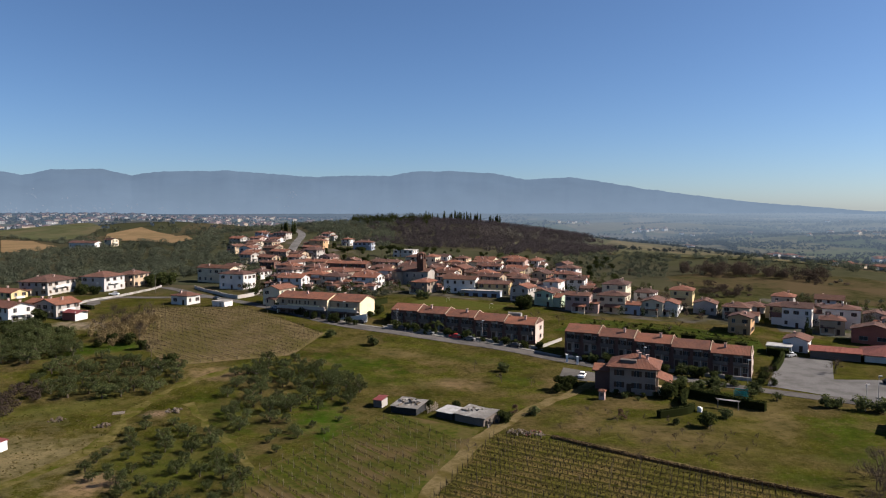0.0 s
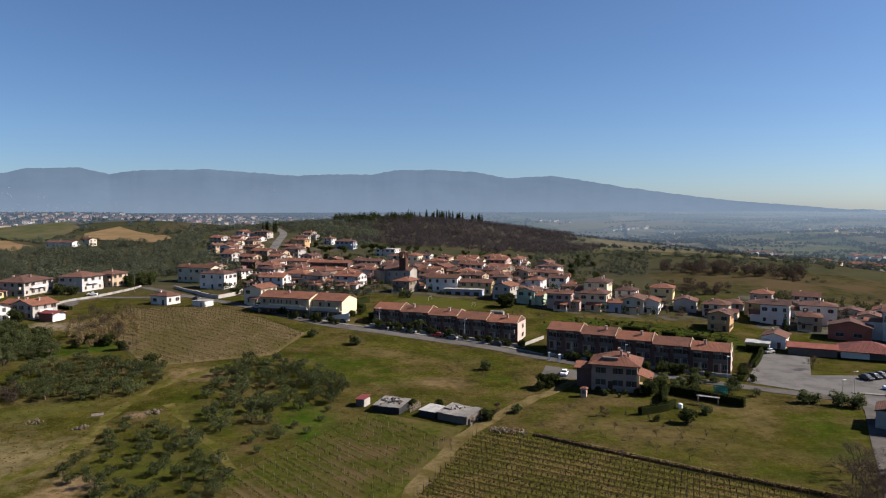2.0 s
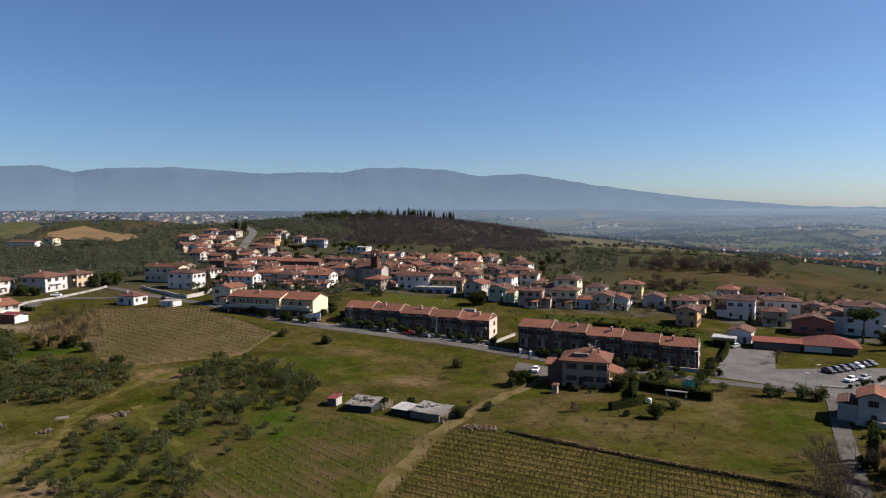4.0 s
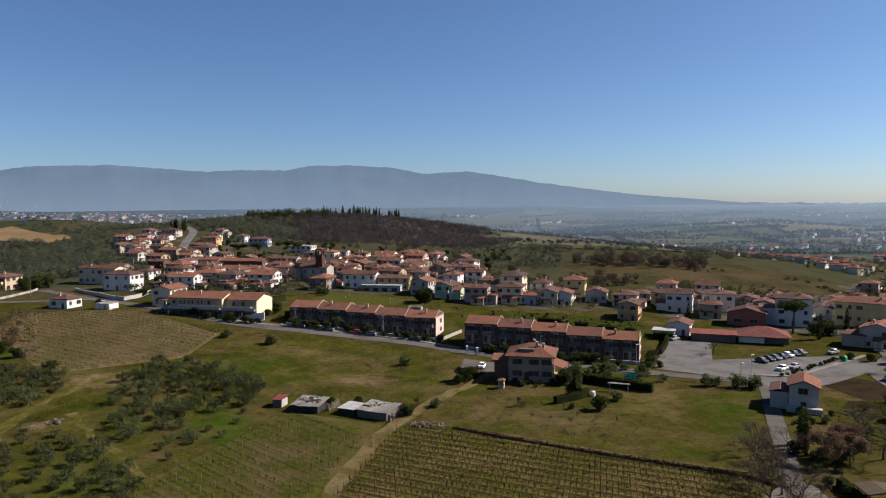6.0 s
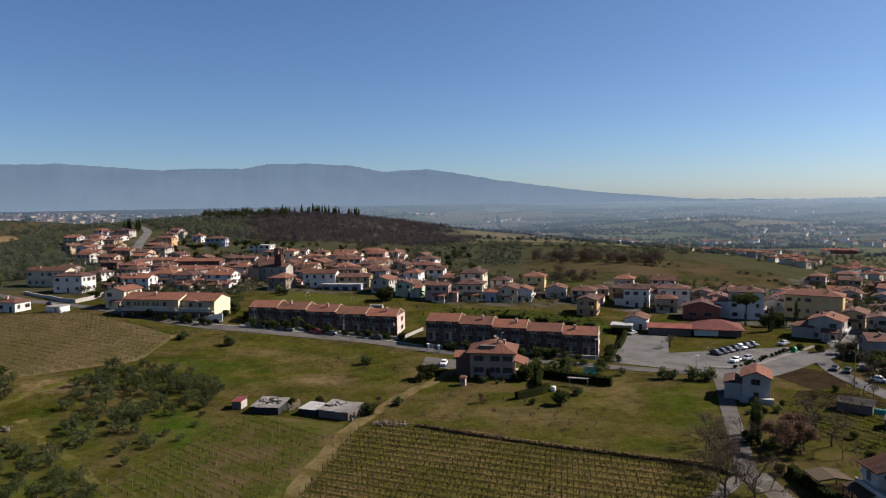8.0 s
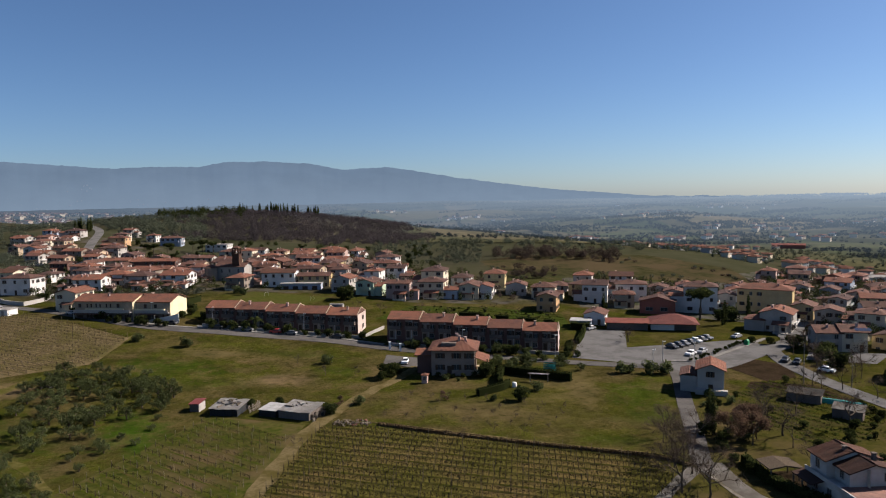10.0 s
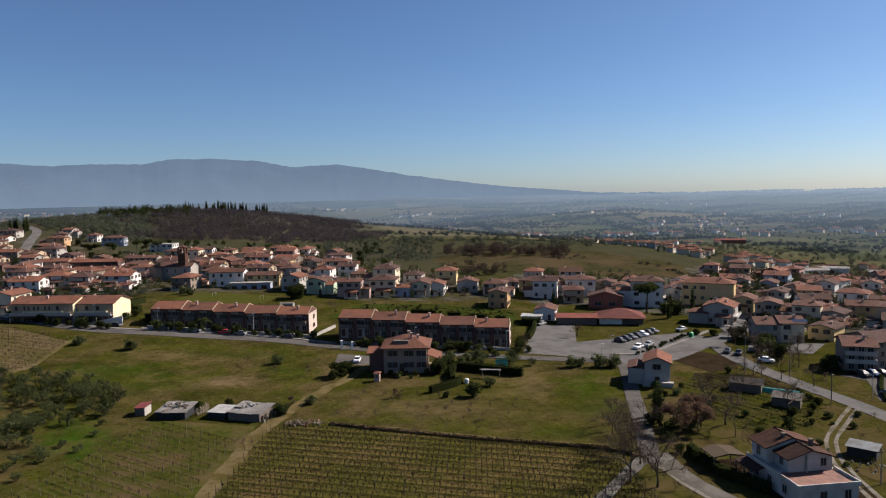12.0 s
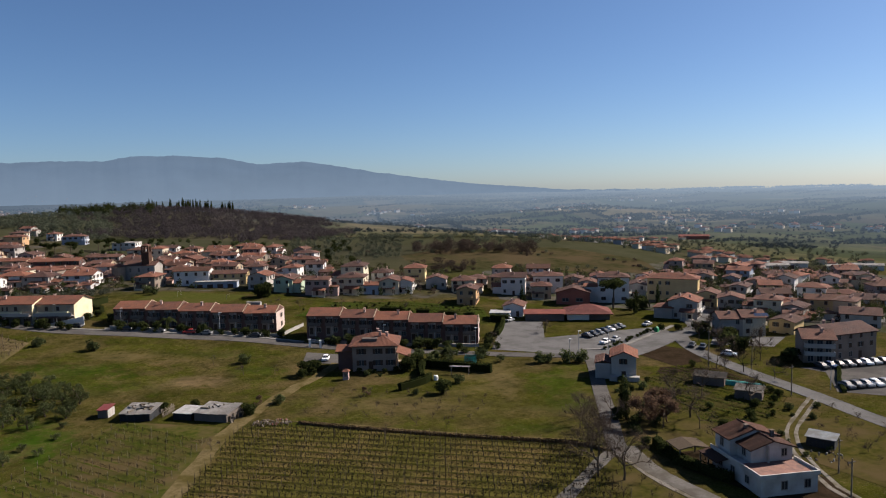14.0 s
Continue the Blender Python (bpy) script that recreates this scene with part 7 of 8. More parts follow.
# ---- fields and paths ----
M_TAN = rough_mat("ploughed_ochre_field", (0.1326, 0.0926, 0.0493), (0.1675, 0.1156, 0.0638), 0.4, 0.95, 0.03, (0.1156, 0.0842, 0.0433), 0.05)
M_PITCH = rough_mat("short_green_turf", (0.0348, 0.0391, 0.0076), (0.0510, 0.0536, 0.0127), 0.8, 0.95, 0.1, (0.0493, 0.0450, 0.0136), 0.02)
M_LUSH = rough_mat("lush_grass", (0.0195, 0.0298, 0.0043), (0.0348, 0.0459, 0.0085), 0.9, 0.95, 0.12, (0.0314, 0.0323, 0.0076), 0.06)
M_DARKSOIL = rough_mat("dug_soil", (0.021, 0.0145, 0.009), (0.033, 0.023, 0.0145), 1.5, 0.95, 0.3, (0.017, 0.0125, 0.0075), 0.06)
M_DRYTRACK = rough_mat("worn_grass_track", (0.046, 0.044, 0.010), (0.096, 0.078, 0.030), 0.5, 0.95, 0.14, (0.036, 0.040, 0.006), 0.04)
M_GARDEN = rough_mat("garden_earth", (0.026, 0.024, 0.008), (0.046, 0.040, 0.013), 1.4, 0.95, 0.15, (0.036, 0.036, 0.006), 0.05)
M_YARD = rough_mat("village_yards", (0.022, 0.023, 0.009), (0.050, 0.043, 0.020), 0.5, 0.95, 0.1, (0.060, 0.054, 0.043), 0.03)
M_PALEROAD = rough_mat("pale_concrete_lane", (0.0921, 0.0848, 0.0744), (0.1165, 0.1097, 0.0989), 2.5, 0.9, 0.2, (0.0707, 0.0635, 0.0530), 0.02)


drape("field", [(-365, 572), (-520, 816), (-468, 793), (-357, 641), (-333, 566)], M_TAN, 0.6, "bare ochre ploughed field on a slope", "field", 30)
drape("field", [(-369, 750), (-420, 868), (-400, 920), (-330, 850), (-221, 612), (-228, 580), (-290, 650)], M_TAN, 0.8, "bare ochre ploughed field over a rise", "field", 25)
drape("field", [(-436, 778), (-435, 832), (-449, 918), (-520, 1000), (-640, 1010), (-570, 880)], rough_mat("far_winter_field", (0.040, 0.046, 0.022), (0.062, 0.066, 0.034), 0.05, 0.95, 0.02, (0.075, 0.066, 0.038), 0.02), 0.8, "green winter field on a far slope", "field", 25)
drape("sports_field", [(-14, 293), (-4, 309), (28, 291), (20, 281), (1, 277)], M_PITCH, 0.06, "small green football pitch behind the terrace", "field")
strip("grass_track", [(-40, 240), (-44, 226), (-48, 212), (-56, 200), (-63, 189), (-69, 180), (-72, 158), (-70, 142), (-72, 129), (-77, 117), (-82, 95)], 2.6, M_DRYTRACK, 0.03, 0.3, label="worn grass track between the groves", category="path", wobble=0.9)
strip("grass_track", [(-62, 166), (-50, 148), (-42, 137), (-33, 121), (-27, 108), (-21, 88)], 1.7, M_DRYTRACK, 0.03, 0.3, label="worn grass track beside the vineyard", category="path", wobble=0.7)
strip("concrete_lane", [(76, 104), (74, 95), (74, 86), (76, 72), (82, 50)], 3.4, M_PALEROAD, 0.16, 0.3, label="pale concrete lane", category="path", wobble=0.2)
strip("concrete_lane", [(50, 86), (55, 90.3), (63, 96.5), (72, 103)], 2.4, M_PALEROAD, 0.15, 0.3, label="pale path joining the lane", category="path", wobble=0.25)
for s in (-0.8, 0.8):
    strip("wheel_rut", [(133, 112), (120, 104), (109, 97), (102, 89), (98.4, 82.8), (95, 76), (93.6, 68)], 0.8, M_GRAVEL, 0.10, 0.3, shift=s, label="pale wheel rut of a farm track", category="path", wobble=0.15)
strip("hill_road", [(-112, 500), (-116, 530), (-121, 570), (-130, 640), (-150, 700)], 6.5, M_CARPARK, 0.3, 0.5, label="asphalt road climbing the hill through the houses", category="road")
drape("garden_ground", [(108, 140), (119, 147), (130, 146), (128, 116), (112, 104), (99, 103), (100, 128)], M_GARDEN, 0.05, "vegetable garden and young vines", "garden")
drape("garden_ground", [(40, 252), (58, 272), (90, 266), (114, 250), (108, 229), (95, 229), (60, 246)], M_LUSH, 0.05, "kitchen gardens behind the terraces", "garden")
M_ROUGH = rough_mat("rough_pasture", (0.026, 0.027, 0.006), (0.052, 0.045, 0.012), 0.7, 0.95, 0.09, (0.060, 0.045, 0.020), 0.06)
for i, poly in enumerate(([(84, 120), (94, 136), (104, 142), (108, 140), (100, 128), (99, 103), (96, 97), (82, 99), (80, 106)], [(100, 103), (112, 104), (127, 114), (131, 108), (113, 95), (104, 86), (99, 96)], [(133, 108), (128, 56), (104, 56), (101, 84), (113, 97)], [(46, 84), (56, 92), (70, 103), (73, 98), (72, 84), (74, 66), (46, 66)])):
    drape("rough_ground", poly, M_ROUGH, 0.045 + 0.005 * i, "rough tussocky ground among fruit trees", "ground")
M_SLOPE = rough_mat("rough_slope_grass", (0.0203, 0.0218, 0.0086), (0.0406, 0.0359, 0.0164), 0.25, 0.95, 0.035, (0.0546, 0.0413, 0.0226), 0.15)
drape("slope_pasture", [(118, 336), (128, 398), (170, 430), (245, 405), (268, 350), (244, 300), (206, 316), (160, 332)], M_SLOPE, 0.05, "rough winter pasture on the open slope", "field", 10)
drape("soil_plot", [(113, 142), (119, 147.5), (131, 140), (129, 124), (125.5, 124), (126, 135), (120, 141)], M_DARKSOIL, 0.07, "long dark dug bed in the vegetable garden", "soil")
drape("soil_plot", [(122.5, 164), (134.5, 169.5), (140, 158), (132.5, 147), (123, 146)], M_DARKSOIL, 0.06, "dark freshly dug plot by the junction", "soil")
drape("forecourt", [(149, 162), (157, 169.5), (166, 165), (177, 160), (163, 151.5)], M_CARPARK, 0.065, "asphalt forecourt before the solar-panelled house", "forecourt")
drape("forecourt", [(164, 187), (174, 199), (188, 211), (193, 208), (181, 192), (170, 180)], M_CARPARK, 0.06, "asphalt square where the village roads meet", "forecourt")
M_PAVED = rough_mat("worn_paving", (0.044, 0.042, 0.034), (0.078, 0.072, 0.060), 0.5, 0.95, 0.12, (0.030, 0.034, 0.014), 0.03)
drape("village_yards", [(-118, 385), (-100, 330), (-75, 300), (-50, 300), (-20, 315), (30, 298), (60, 278), (90, 272), (125, 268), (120, 325), (70, 395), (90, 440), (20, 470), (-60, 470), (-70, 560), (-160, 640), (-165, 560), (-120, 470)], M_YARD, 0.04, "patchy yards, gardens and paving between village houses", "yards", 10)
drape("village_yards", [(128, 262), (150, 328), (205, 310), (285, 345), (370, 275), (300, 180), (222, 140), (196, 160), (184, 200), (160, 232), (150, 250)], M_PAVED, 0.04, "patchy yards, gardens and paving between village houses", "yards", 10)
drape("car_park", [(150, 131), (152, 125), (140, 112), (149, 103), (192, 110), (184, 128), (164, 130)], M_ASPH, 0.07, "asphalt car park under the flats", "car park")
# dark sheet stands in for the shadow that the terrace house casts
drape("yard", [(96, 96), (82, 98), (79, 92), (84, 74), (95, 72), (98, 84)], M_DARKSOIL, 0.06, "yard round the house, darkened as its shadow", "yard")
drape("driveway", [(36, 205), (44, 200), (52, 191), (46, 188), (40, 190), (33, 195)], M_ASPH, 0.07, "dark asphalt forecourt of the villa", "yard")
drape("front_yard", [(-22, 250), (32, 227), (33, 224.5), (-21, 246.5)], M_PAVE, 0.09, "paved forecourt strip before the terraces", "yard")
# pavement with a kerb along the main road
strip("pavement", [(-57, 264.4), (-37.6, 249.3), (-16.6, 240.3), (3.0, 231.9), (21.3, 223.7), (35, 214)], 1.3, M_PAVE, 0.24, 0.4, shift=-4.0, label="narrow concrete pavement with kerb", category="pavement")
strip("pavement", [(109, 171), (122, 168), (143, 178), (160, 187)], 1.4, M_PAVE, 0.24, 0.4, shift=-3.2, label="pale kerbed pavement by the junction", category="pavement")


# ---- hedges, walls, fences ----
def hedge(points, w, h, material, label, seed, size=0.24, name="hedge", per=70):
    """A clipped or rough hedge: a solid core and a skin of leaf clumps."""
    hg = thing(name, pose(0, 0, 0), label, "hedge")
    c = smooth(points, 1.5)
    bm = bmesh.new()
    prev = None
    for i, p in enumerate(c):
        d = (c[min(i + 1, len(c) - 1)] - c[max(i - 1, 0)]).normalized()
        n = Vector((d.y, -d.x, 0))
        row = []
        for s, z in ((-1, -0.2), (-0.9, h * 0.86), (0.9, h * 0.86), (1, -0.2)):
            q = p + n * s * w * 0.42
            row.append(bm.verts.new((q.x, q.y, terrain(p.x, p.y) + z)))
        if prev:
            for a in range(3):
                bm.faces.new((prev[a], row[a], row[a + 1], prev[a + 1]))
        else:
            bm.faces.new(row)
        prev = row
    bm.faces.new(prev[::-1])
    bmesh.ops.recalc_face_normals(bm, faces=bm.faces)
    part("core", bm, material, hg)
    r = np.random.default_rng(seed)
    length = sum((b - a).length for a, b in zip(c, c[1:]))
    n = int(length * per)
    k = r.integers(0, max(1, len(c) - 1), n)
    t = r.uniform(0, 1, (n, 1))
    A = np.array([tuple(v) for v in c])
    base = A[k] * (1 - t) + A[np.minimum(k + 1, len(c) - 1)] * t
    base[:, 2] = [terrain(x, y) for x, y in base[:, :2]]
    u, v = r.uniform(-1, 1, n), r.uniform(0, 1, n)
    top = r.random(n) < 0.45
    base[:, 0] += np.where(top, u, np.sign(u)) * w * 0.48
    base[:, 1] += np.where(top, u, np.sign(u)) * w * 0.25
    base[:, 2] += np.where(top, h * r.uniform(0.82, 1.05, n), h * v)
    sk = new("foliage", quads_mesh("foliage", base, r.uniform(0.6, 1.3, n) * size, r, material))
    sk.parent = hg
    return hg


hedge([(63, 176), (70, 169), (76.6, 162.5)], 1.6, 2.3, M_EVER, "dense dark clipped garden hedge", 1)
hedge([(63, 176), (60, 171), (57.5, 163)], 1.4, 2.2, M_EVER, "dense dark clipped garden hedge", 2)
hedge([(49.6, 157.2), (53.5, 158.8), (57, 160.5), (59.5, 163)], 1.6, 1.9, M_EVER, "rough dark garden hedge", 3)
for i, (a, b) in enumerate((((72, 250), (80, 247)), ((84, 243), (88.5, 241.3)), ((91, 238.5), (97, 235)), ((99.5, 233), (102.5, 231.5)), ((106.5, 226), (112, 222.5)))):
    hedge([a, b], 2.0, 2.6, M_EVER, "square dark hedge block in the gardens", 10 + i)
hedge([(112, 226), (104, 212), (98, 203)], 1.6, 2.0, M_EVER, "dark hedge along the car park", 20)
hedge([(152, 131.5), (158, 127), (148, 118), (141, 111)], 1.2, 0.9, M_EVER, "low hedge edging the car park", 22, 0.22)
# rough bank along the top of the vineyard
hedge([(23, 143.6), (36, 133), (49, 123), (60, 115.5), (69, 109), (72, 104)], 1.0, 0.5, rough_mat("dead_bracken", (0.060, 0.043, 0.022), (0.095, 0.070, 0.037), 3, 0.95, relief=0.04), "dark overgrown bank of dead grass", 23, 0.2, "bank", 60)
strip("bank_edge", [(22, 145.5), (36, 135), (49, 125), (60, 117.4), (70, 111)], 0.5, M_TRACK, 0.10, 0.3, label="trodden earth edge above the bank", category="path", wobble=0.2)
hedge([(-150, 262), (-143, 272), (-136, 268)], 1.4, 1.2, M_EVER, "low dark garden hedge", 24)
hedge([(82, 103), (80, 94), (82, 84)], 1.6, 1.6, M_EVER, "dark hedge beside the lane", 25)
hedge([(-24, 291), (-30, 281), (-24, 272)], 1.8, 2.4, M_EVER, "dark rough hedge behind the houses", 26)


def wall_run(points, h, w, material, label, name="garden_wall"):
    bm = bmesh.new()
    c = smooth(points, 2.5)
    prev = None
    for i, p in enumerate(c):
        d = (c[min(i + 1, len(c) - 1)] - c[max(i - 1, 0)]).normalized()
        n = Vector((d.y, -d.x, 0)) * w / 2
        z = terrain(p.x, p.y)
        row = [bm.verts.new((p.x + s * n.x, p.y + s * n.y, z + q)) for s, q in ((-1, -0.5), (-1, h), (-1.4, h), (-1.4, h + 0.1), (1.4, h + 0.1), (1.4, h), (1, h), (1, -0.5))]
        if prev:
            for a in range(7):
                bm.faces.new((prev[a], row[a], row[a + 1], prev[a + 1]))
        prev = row
    bmesh.ops.recalc_face_normals(bm, faces=bm.faces)
    return tagged(part(name, bm, material), label, "wall")


wall_run([(-148, 277), (-148.5, 290), (-143.5, 304.5), (-139.5, 330), (-139.5, 343)], 0.9, 0.2, M_CONC, "low pale rendered garden wall along the road")
wall_run([(-104, 316), (-96, 305), (-89, 299)], 1.5, 0.3, wall_mat("grey"), "pale grey retaining wall under a terrace garden")
wall_run([(-89, 299), (-85, 308), (-84, 320)], 1.5, 0.3, wall_mat("grey"), "pale grey retaining wall under a terrace garden")
wall_run([(-121, 337), (-112, 325), (-104, 316)], 1.2, 0.3, wall_mat("grey"), "low pale grey garden wall")
wall_run([(-20, 248.8), (8, 236.6), (32, 226)], 0.8, 0.25, wall_mat("grey"), "low grey front garden wall")
wall_run([(39, 216.5), (62, 204.2), (86, 191)], 0.9, 0.25, wall_mat("grey"), "low grey front garden wall")
wall_run([(33, 228), (37, 233), (41, 238)], 0.9, 0.3, wall_mat("grey"), "low grey garden wall beside the terrace")
for x, y in ((38.1, 211.2), (40.9, 208.8)):
    gp = thing("gate_pillar", pose(x, y, terrain(x, y)), "white square gate pillar with a cap", "gate pillar", "gate")
    bm = bmesh.new()
    box(bm, -0.28, 0.28, -0.28, 0.28, -0.4, 2.3)
    part("shaft", bm, M_WHITE, gp)
    bm = bmesh.new()
    box(bm, -0.38, 0.38, -0.38, 0.38, 2.3, 2.45)
    part("cap", bm, M_WHITE, gp)


# ---- cars ----
CAR = {}


def car_paint(name, c):
    m, nt, bsdf, link = tree_of("car_paint_" + name)
    bsdf.inputs["Base Color"].default_value = (*c, 1)
    bsdf.inputs["Roughness"].default_value = 0.4
    bsdf.inputs["Coat Weight"].default_value = 0.25
    return m


PAINT = {"white": car_paint("white", (0.75, 0.75, 0.74)), "silver": car_paint("silver", (0.26, 0.265, 0.27)), "black": car_paint("black", (0.015, 0.016, 0.018)), "red": car_paint("red", (0.32, 0.02, 0.02)), "blue": car_paint("blue", (0.03, 0.06, 0.14)), "grey": car_paint("grey", (0.12, 0.125, 0.13))}
M_TYRE = rough_mat("tyre", (0.02, 0.02, 0.02), (0.03, 0.03, 0.03), 5, 0.9, relief=0)


def car_shape(profile, half, taper):
    """A body swept across its width from a side outline."""
    bm = bmesh.new()
    rows = []
    for s, k in ((-half, 0.93), (-half * 0.86, 1.0), (half * 0.86, 1.0), (half, 0.93)):
        rows.append([bm.verts.new((x * (0.985 if abs(s) == half else 1), s * (1 - taper * max(0, z - 0.8)), z * (k if z > 0.5 else 1))) for x, z in profile])
    for a, b in zip(rows, rows[1:]):
        for i in range(len(profile)):
            j = (i + 1) % len(profile)
            bm.faces.new((a[i], a[j], b[j], b[i]))
    bm.faces.new(rows[0][::-1])
    bm.faces.new(rows[-1])
    bmesh.ops.recalc_face_normals(bm, faces=bm.faces)
    return bm


def car(x, y, turn, paint, z=None):
    if not CAR:
        CAR["body"] = car_shape([(-2.1, 0.28), (-2.15, 0.62), (-2.0, 0.88), (-1.1, 0.96), (0.9, 0.98), (1.9, 0.90), (2.1, 0.60), (2.05, 0.28)], 0.88, 0.0)
        CAR["cabin"] = car_shape([(-1.25, 0.94), (-0.55, 1.42), (0.95, 1.45), (1.75, 0.96)], 0.82, 0.35)
        CAR["roof"] = car_shape([(-0.5, 1.40), (-0.4, 1.48), (0.85, 1.50), (0.98, 1.42)], 0.66, 0.0)
        bm = bmesh.new()
        prism(bm, [(0, -0.1, 0), (0, 0.1, 0)], 0.32, 0.32, 12)
        CAR["wheel"] = mesh_of("wheel", bm, M_TYRE)
        bm = bmesh.new()
        box(bm, -0.03, 0.03, -0.18, 0.18, -0.08, 0.08)
        CAR["lamp"] = mesh_of("headlight", bm, M_WHITE)
        CAR["cabin"] = mesh_of("windows", CAR["cabin"], M_GLASS)
    for key in ("body", "roof"):
        if (key, paint) not in CAR:
            me = mesh_of(key, CAR[key].copy(), PAINT[paint])
            CAR[key, paint] = me
    words = {"white": "white hatchback parked", "silver": "silver hatchback parked", "black": "black car parked", "red": "red car parked", "blue": "dark blue car parked", "grey": "dark grey car parked"}
    c = thing("car", pose(x, y, (terrain(x, y) if z is None else z) + 0.11, 0, 0, turn), words[paint] + " on grey asphalt", "car", "parked cars")
    for name, me in (("body", CAR["body", paint]), ("roof", CAR["roof", paint]), ("glasshouse", CAR["cabin"])):
        o = new(name, me)
        o.parent = c
    for wx in (-1.3, 1.35):
        for wy in (-0.8, 0.8):
            o = new("wheel", CAR["wheel"])
            o.parent, o.matrix_basis = c, Matrix.Translation((wx, wy, 0.32))
    for wy in (-0.6, 0.6):
        o = new("headlight", CAR["lamp"])
        o.parent, o.matrix_basis = c, Matrix.Translation((-2.08, wy, 0.68))
    return c


ROAD = -24
for x, y, t, p in ((-14.8, 244.6, ROAD, "black"), (-5, 240.2, ROAD, "grey"), (4.2, 236.2, ROAD, "red"), (9.0, 234.0, ROAD, "grey"), (23.6, 227.4, ROAD, "black"), (-30, 252, -30, "black"), (-66, 273.0, -38, "silver"), (-62, 270.2, -38, "black"), (-97, 296, -45, "black"), (-148, 311, 10, "white"), (39.5, 194.6, 70, "white")):
    car(x, y, t, p)
for i, p in enumerate(("black", "black", "grey", "black", "white", "black", "grey")):
    car(122.5 + 3.0 * i, 187.5 + 1.3 * i, 100, p)
for x, y, t, p in ((122.3, 177.5, 30, "white"), (150.8, 194.0, 20, "silver"), (142.1, 162.0, 40, "black"), (143.2, 158.8, 40, "black"), (143.8, 149.1, 120, "white"), (112.5, 222.5, 30, "silver"), (127, 178.8, 30, "silver")):
    car(x, y, t, p)
for i, p in enumerate(("black", "blue", "black", "grey", "black", "white", "silver", "black", "grey")):
    car(154.5 + 2.6 * i, 128.4 - 0.45 * i, 82, p)
for i, p in enumerate(("grey", "black", "silver", "white", "grey", "black")):
    car(144.6 + 2.5 * i, 113.4 - 0.5 * i, 80, p)


# ---- lamps, poles ----
def street_lamp(x, y, h=6.5, turn=0):
    lp = thing("street_lamp", pose(x, y, terrain(x, y), 0, 0, turn), "slim grey steel street lamp", "street lamp", "street lamps")
    bm = bmesh.new()
    prism(bm, [(0, 0, -0.3), (0, 0, h)], 0.09, 0.05, 8)
    part("pole", bm, M_METAL, lp)
    bm = bmesh.new()
    vs = box(bm, -0.15, 0.75, -0.14, 0.14, h - 0.05, h + 0.1)
    part("lantern", bm, M_WHITE, lp)


for x, y in ((13.4, 235.6), (-16.6, 248.6), (-37.3, 258.2), (-55.7, 268.6), (100.3, 162.3), (108.4, 170.5), (119, 171), (140.3, 114), (60, 205), (84, 189)):
    street_lamp(x, y)


def utility_pole(x, y, h=8.5, arms=1):
    up = thing("utility_pole", pose(x, y, terrain(x, y)), "weathered timber utility pole", "utility pole", "utility poles")
    bm = bmesh.new()
    prism(bm, [(0, 0, -0.4), (0.05, 0.03, h)], 0.13, 0.09, 8)
    part("pole", bm, M_WOOD, up)
    bm = bmesh.new()
    box(bm, -0.7, 0.7, -0.05, 0.05, h - 0.6, h - 0.48)
    part("crossarm", bm, M_WOOD, up)


for x, y, h in ((130.1, 142, 10), (100.5, 79.8, 6), (94.5, 72.8, 6), (128.8, 114.6, 7), (137.8, 135, 6), (-134, 322, 8)):
    utility_pole(x, y, h)

# ---- sheds, tank and clutter in the gardens ----
M_DARKTIN = rough_mat("tarred_sheets", (0.026, 0.025, 0.024), (0.045, 0.043, 0.040), 3, 0.92, 0.6, (0.060, 0.052, 0.044), 0.02)
M_GREYTIN = rough_mat("grey_sheets", (0.085, 0.082, 0.076), (0.125, 0.120, 0.110), 3, 0.92, 0.6, (0.070, 0.062, 0.052), 0.02)
shed(119.5, 130.0, 0.0, 7.0, 4.2, 2.1, 50, "low dark garden shed with a sagging roof", M_DARKTIN, wall_mat("dark"))
shed(119.0, 117.2, 0.0, 5.6, 4.0, 2.1, 52, "garden shed with a patched sheet roof", M_GREYTIN, wall_mat("dark"))
shed(108.4, 89.6, 0.0, 4.6, 2.6, 1.9, 62, "grey corrugated metal shed", rough_mat("blue_grey_sheet", (0.11, 0.125, 0.135), (0.15, 0.165, 0.175), 2, 0.75, 0.4, (0.09, 0.09, 0.085)), M_BLUEWALL)
M_TEAL = rough_mat("teal_sheeting", (0.02, 0.20, 0.17), (0.03, 0.27, 0.23), 3, 0.6, 0.5, (0.02, 0.10, 0.09))
tk = thing("greenhouse_tunnel", pose(125.0, 124.5, 0, 0, 0, -52), "long teal plastic-covered tunnel", "greenhouse")
bm = bmesh.new()
n = 12
rows = [[bm.verts.new((x, 0.9 * math.cos(math.pi * i / n), 1.1 * math.sin(math.pi * i / n))) for i in range(n + 1)] for x in (-4.2, -2, 0, 2, 4.2)]
for a, b in zip(rows, rows[1:]):
    for i in range(n):
        bm.faces.new((a[i], a[i + 1], b[i + 1], b[i]))
bm.faces.new(rows[0][::-1])
bm.faces.new(rows[-1])
part("cover", bm, M_TEAL, tk)
pf = thing("play_frame", pose(75, 172.5, 0, 0, 0, -30), "teal netted play frame on the lawn", "play frame")
for sx in (-1.5, 1.5):
    for sy in (-1.3, 1.3):
        bm = bmesh.new()
        prism(bm, [(sx, sy, -0.2), (sx, sy, 2.6)], 0.05, 0.05, 6)
        part("post", bm, M_TEAL, pf)
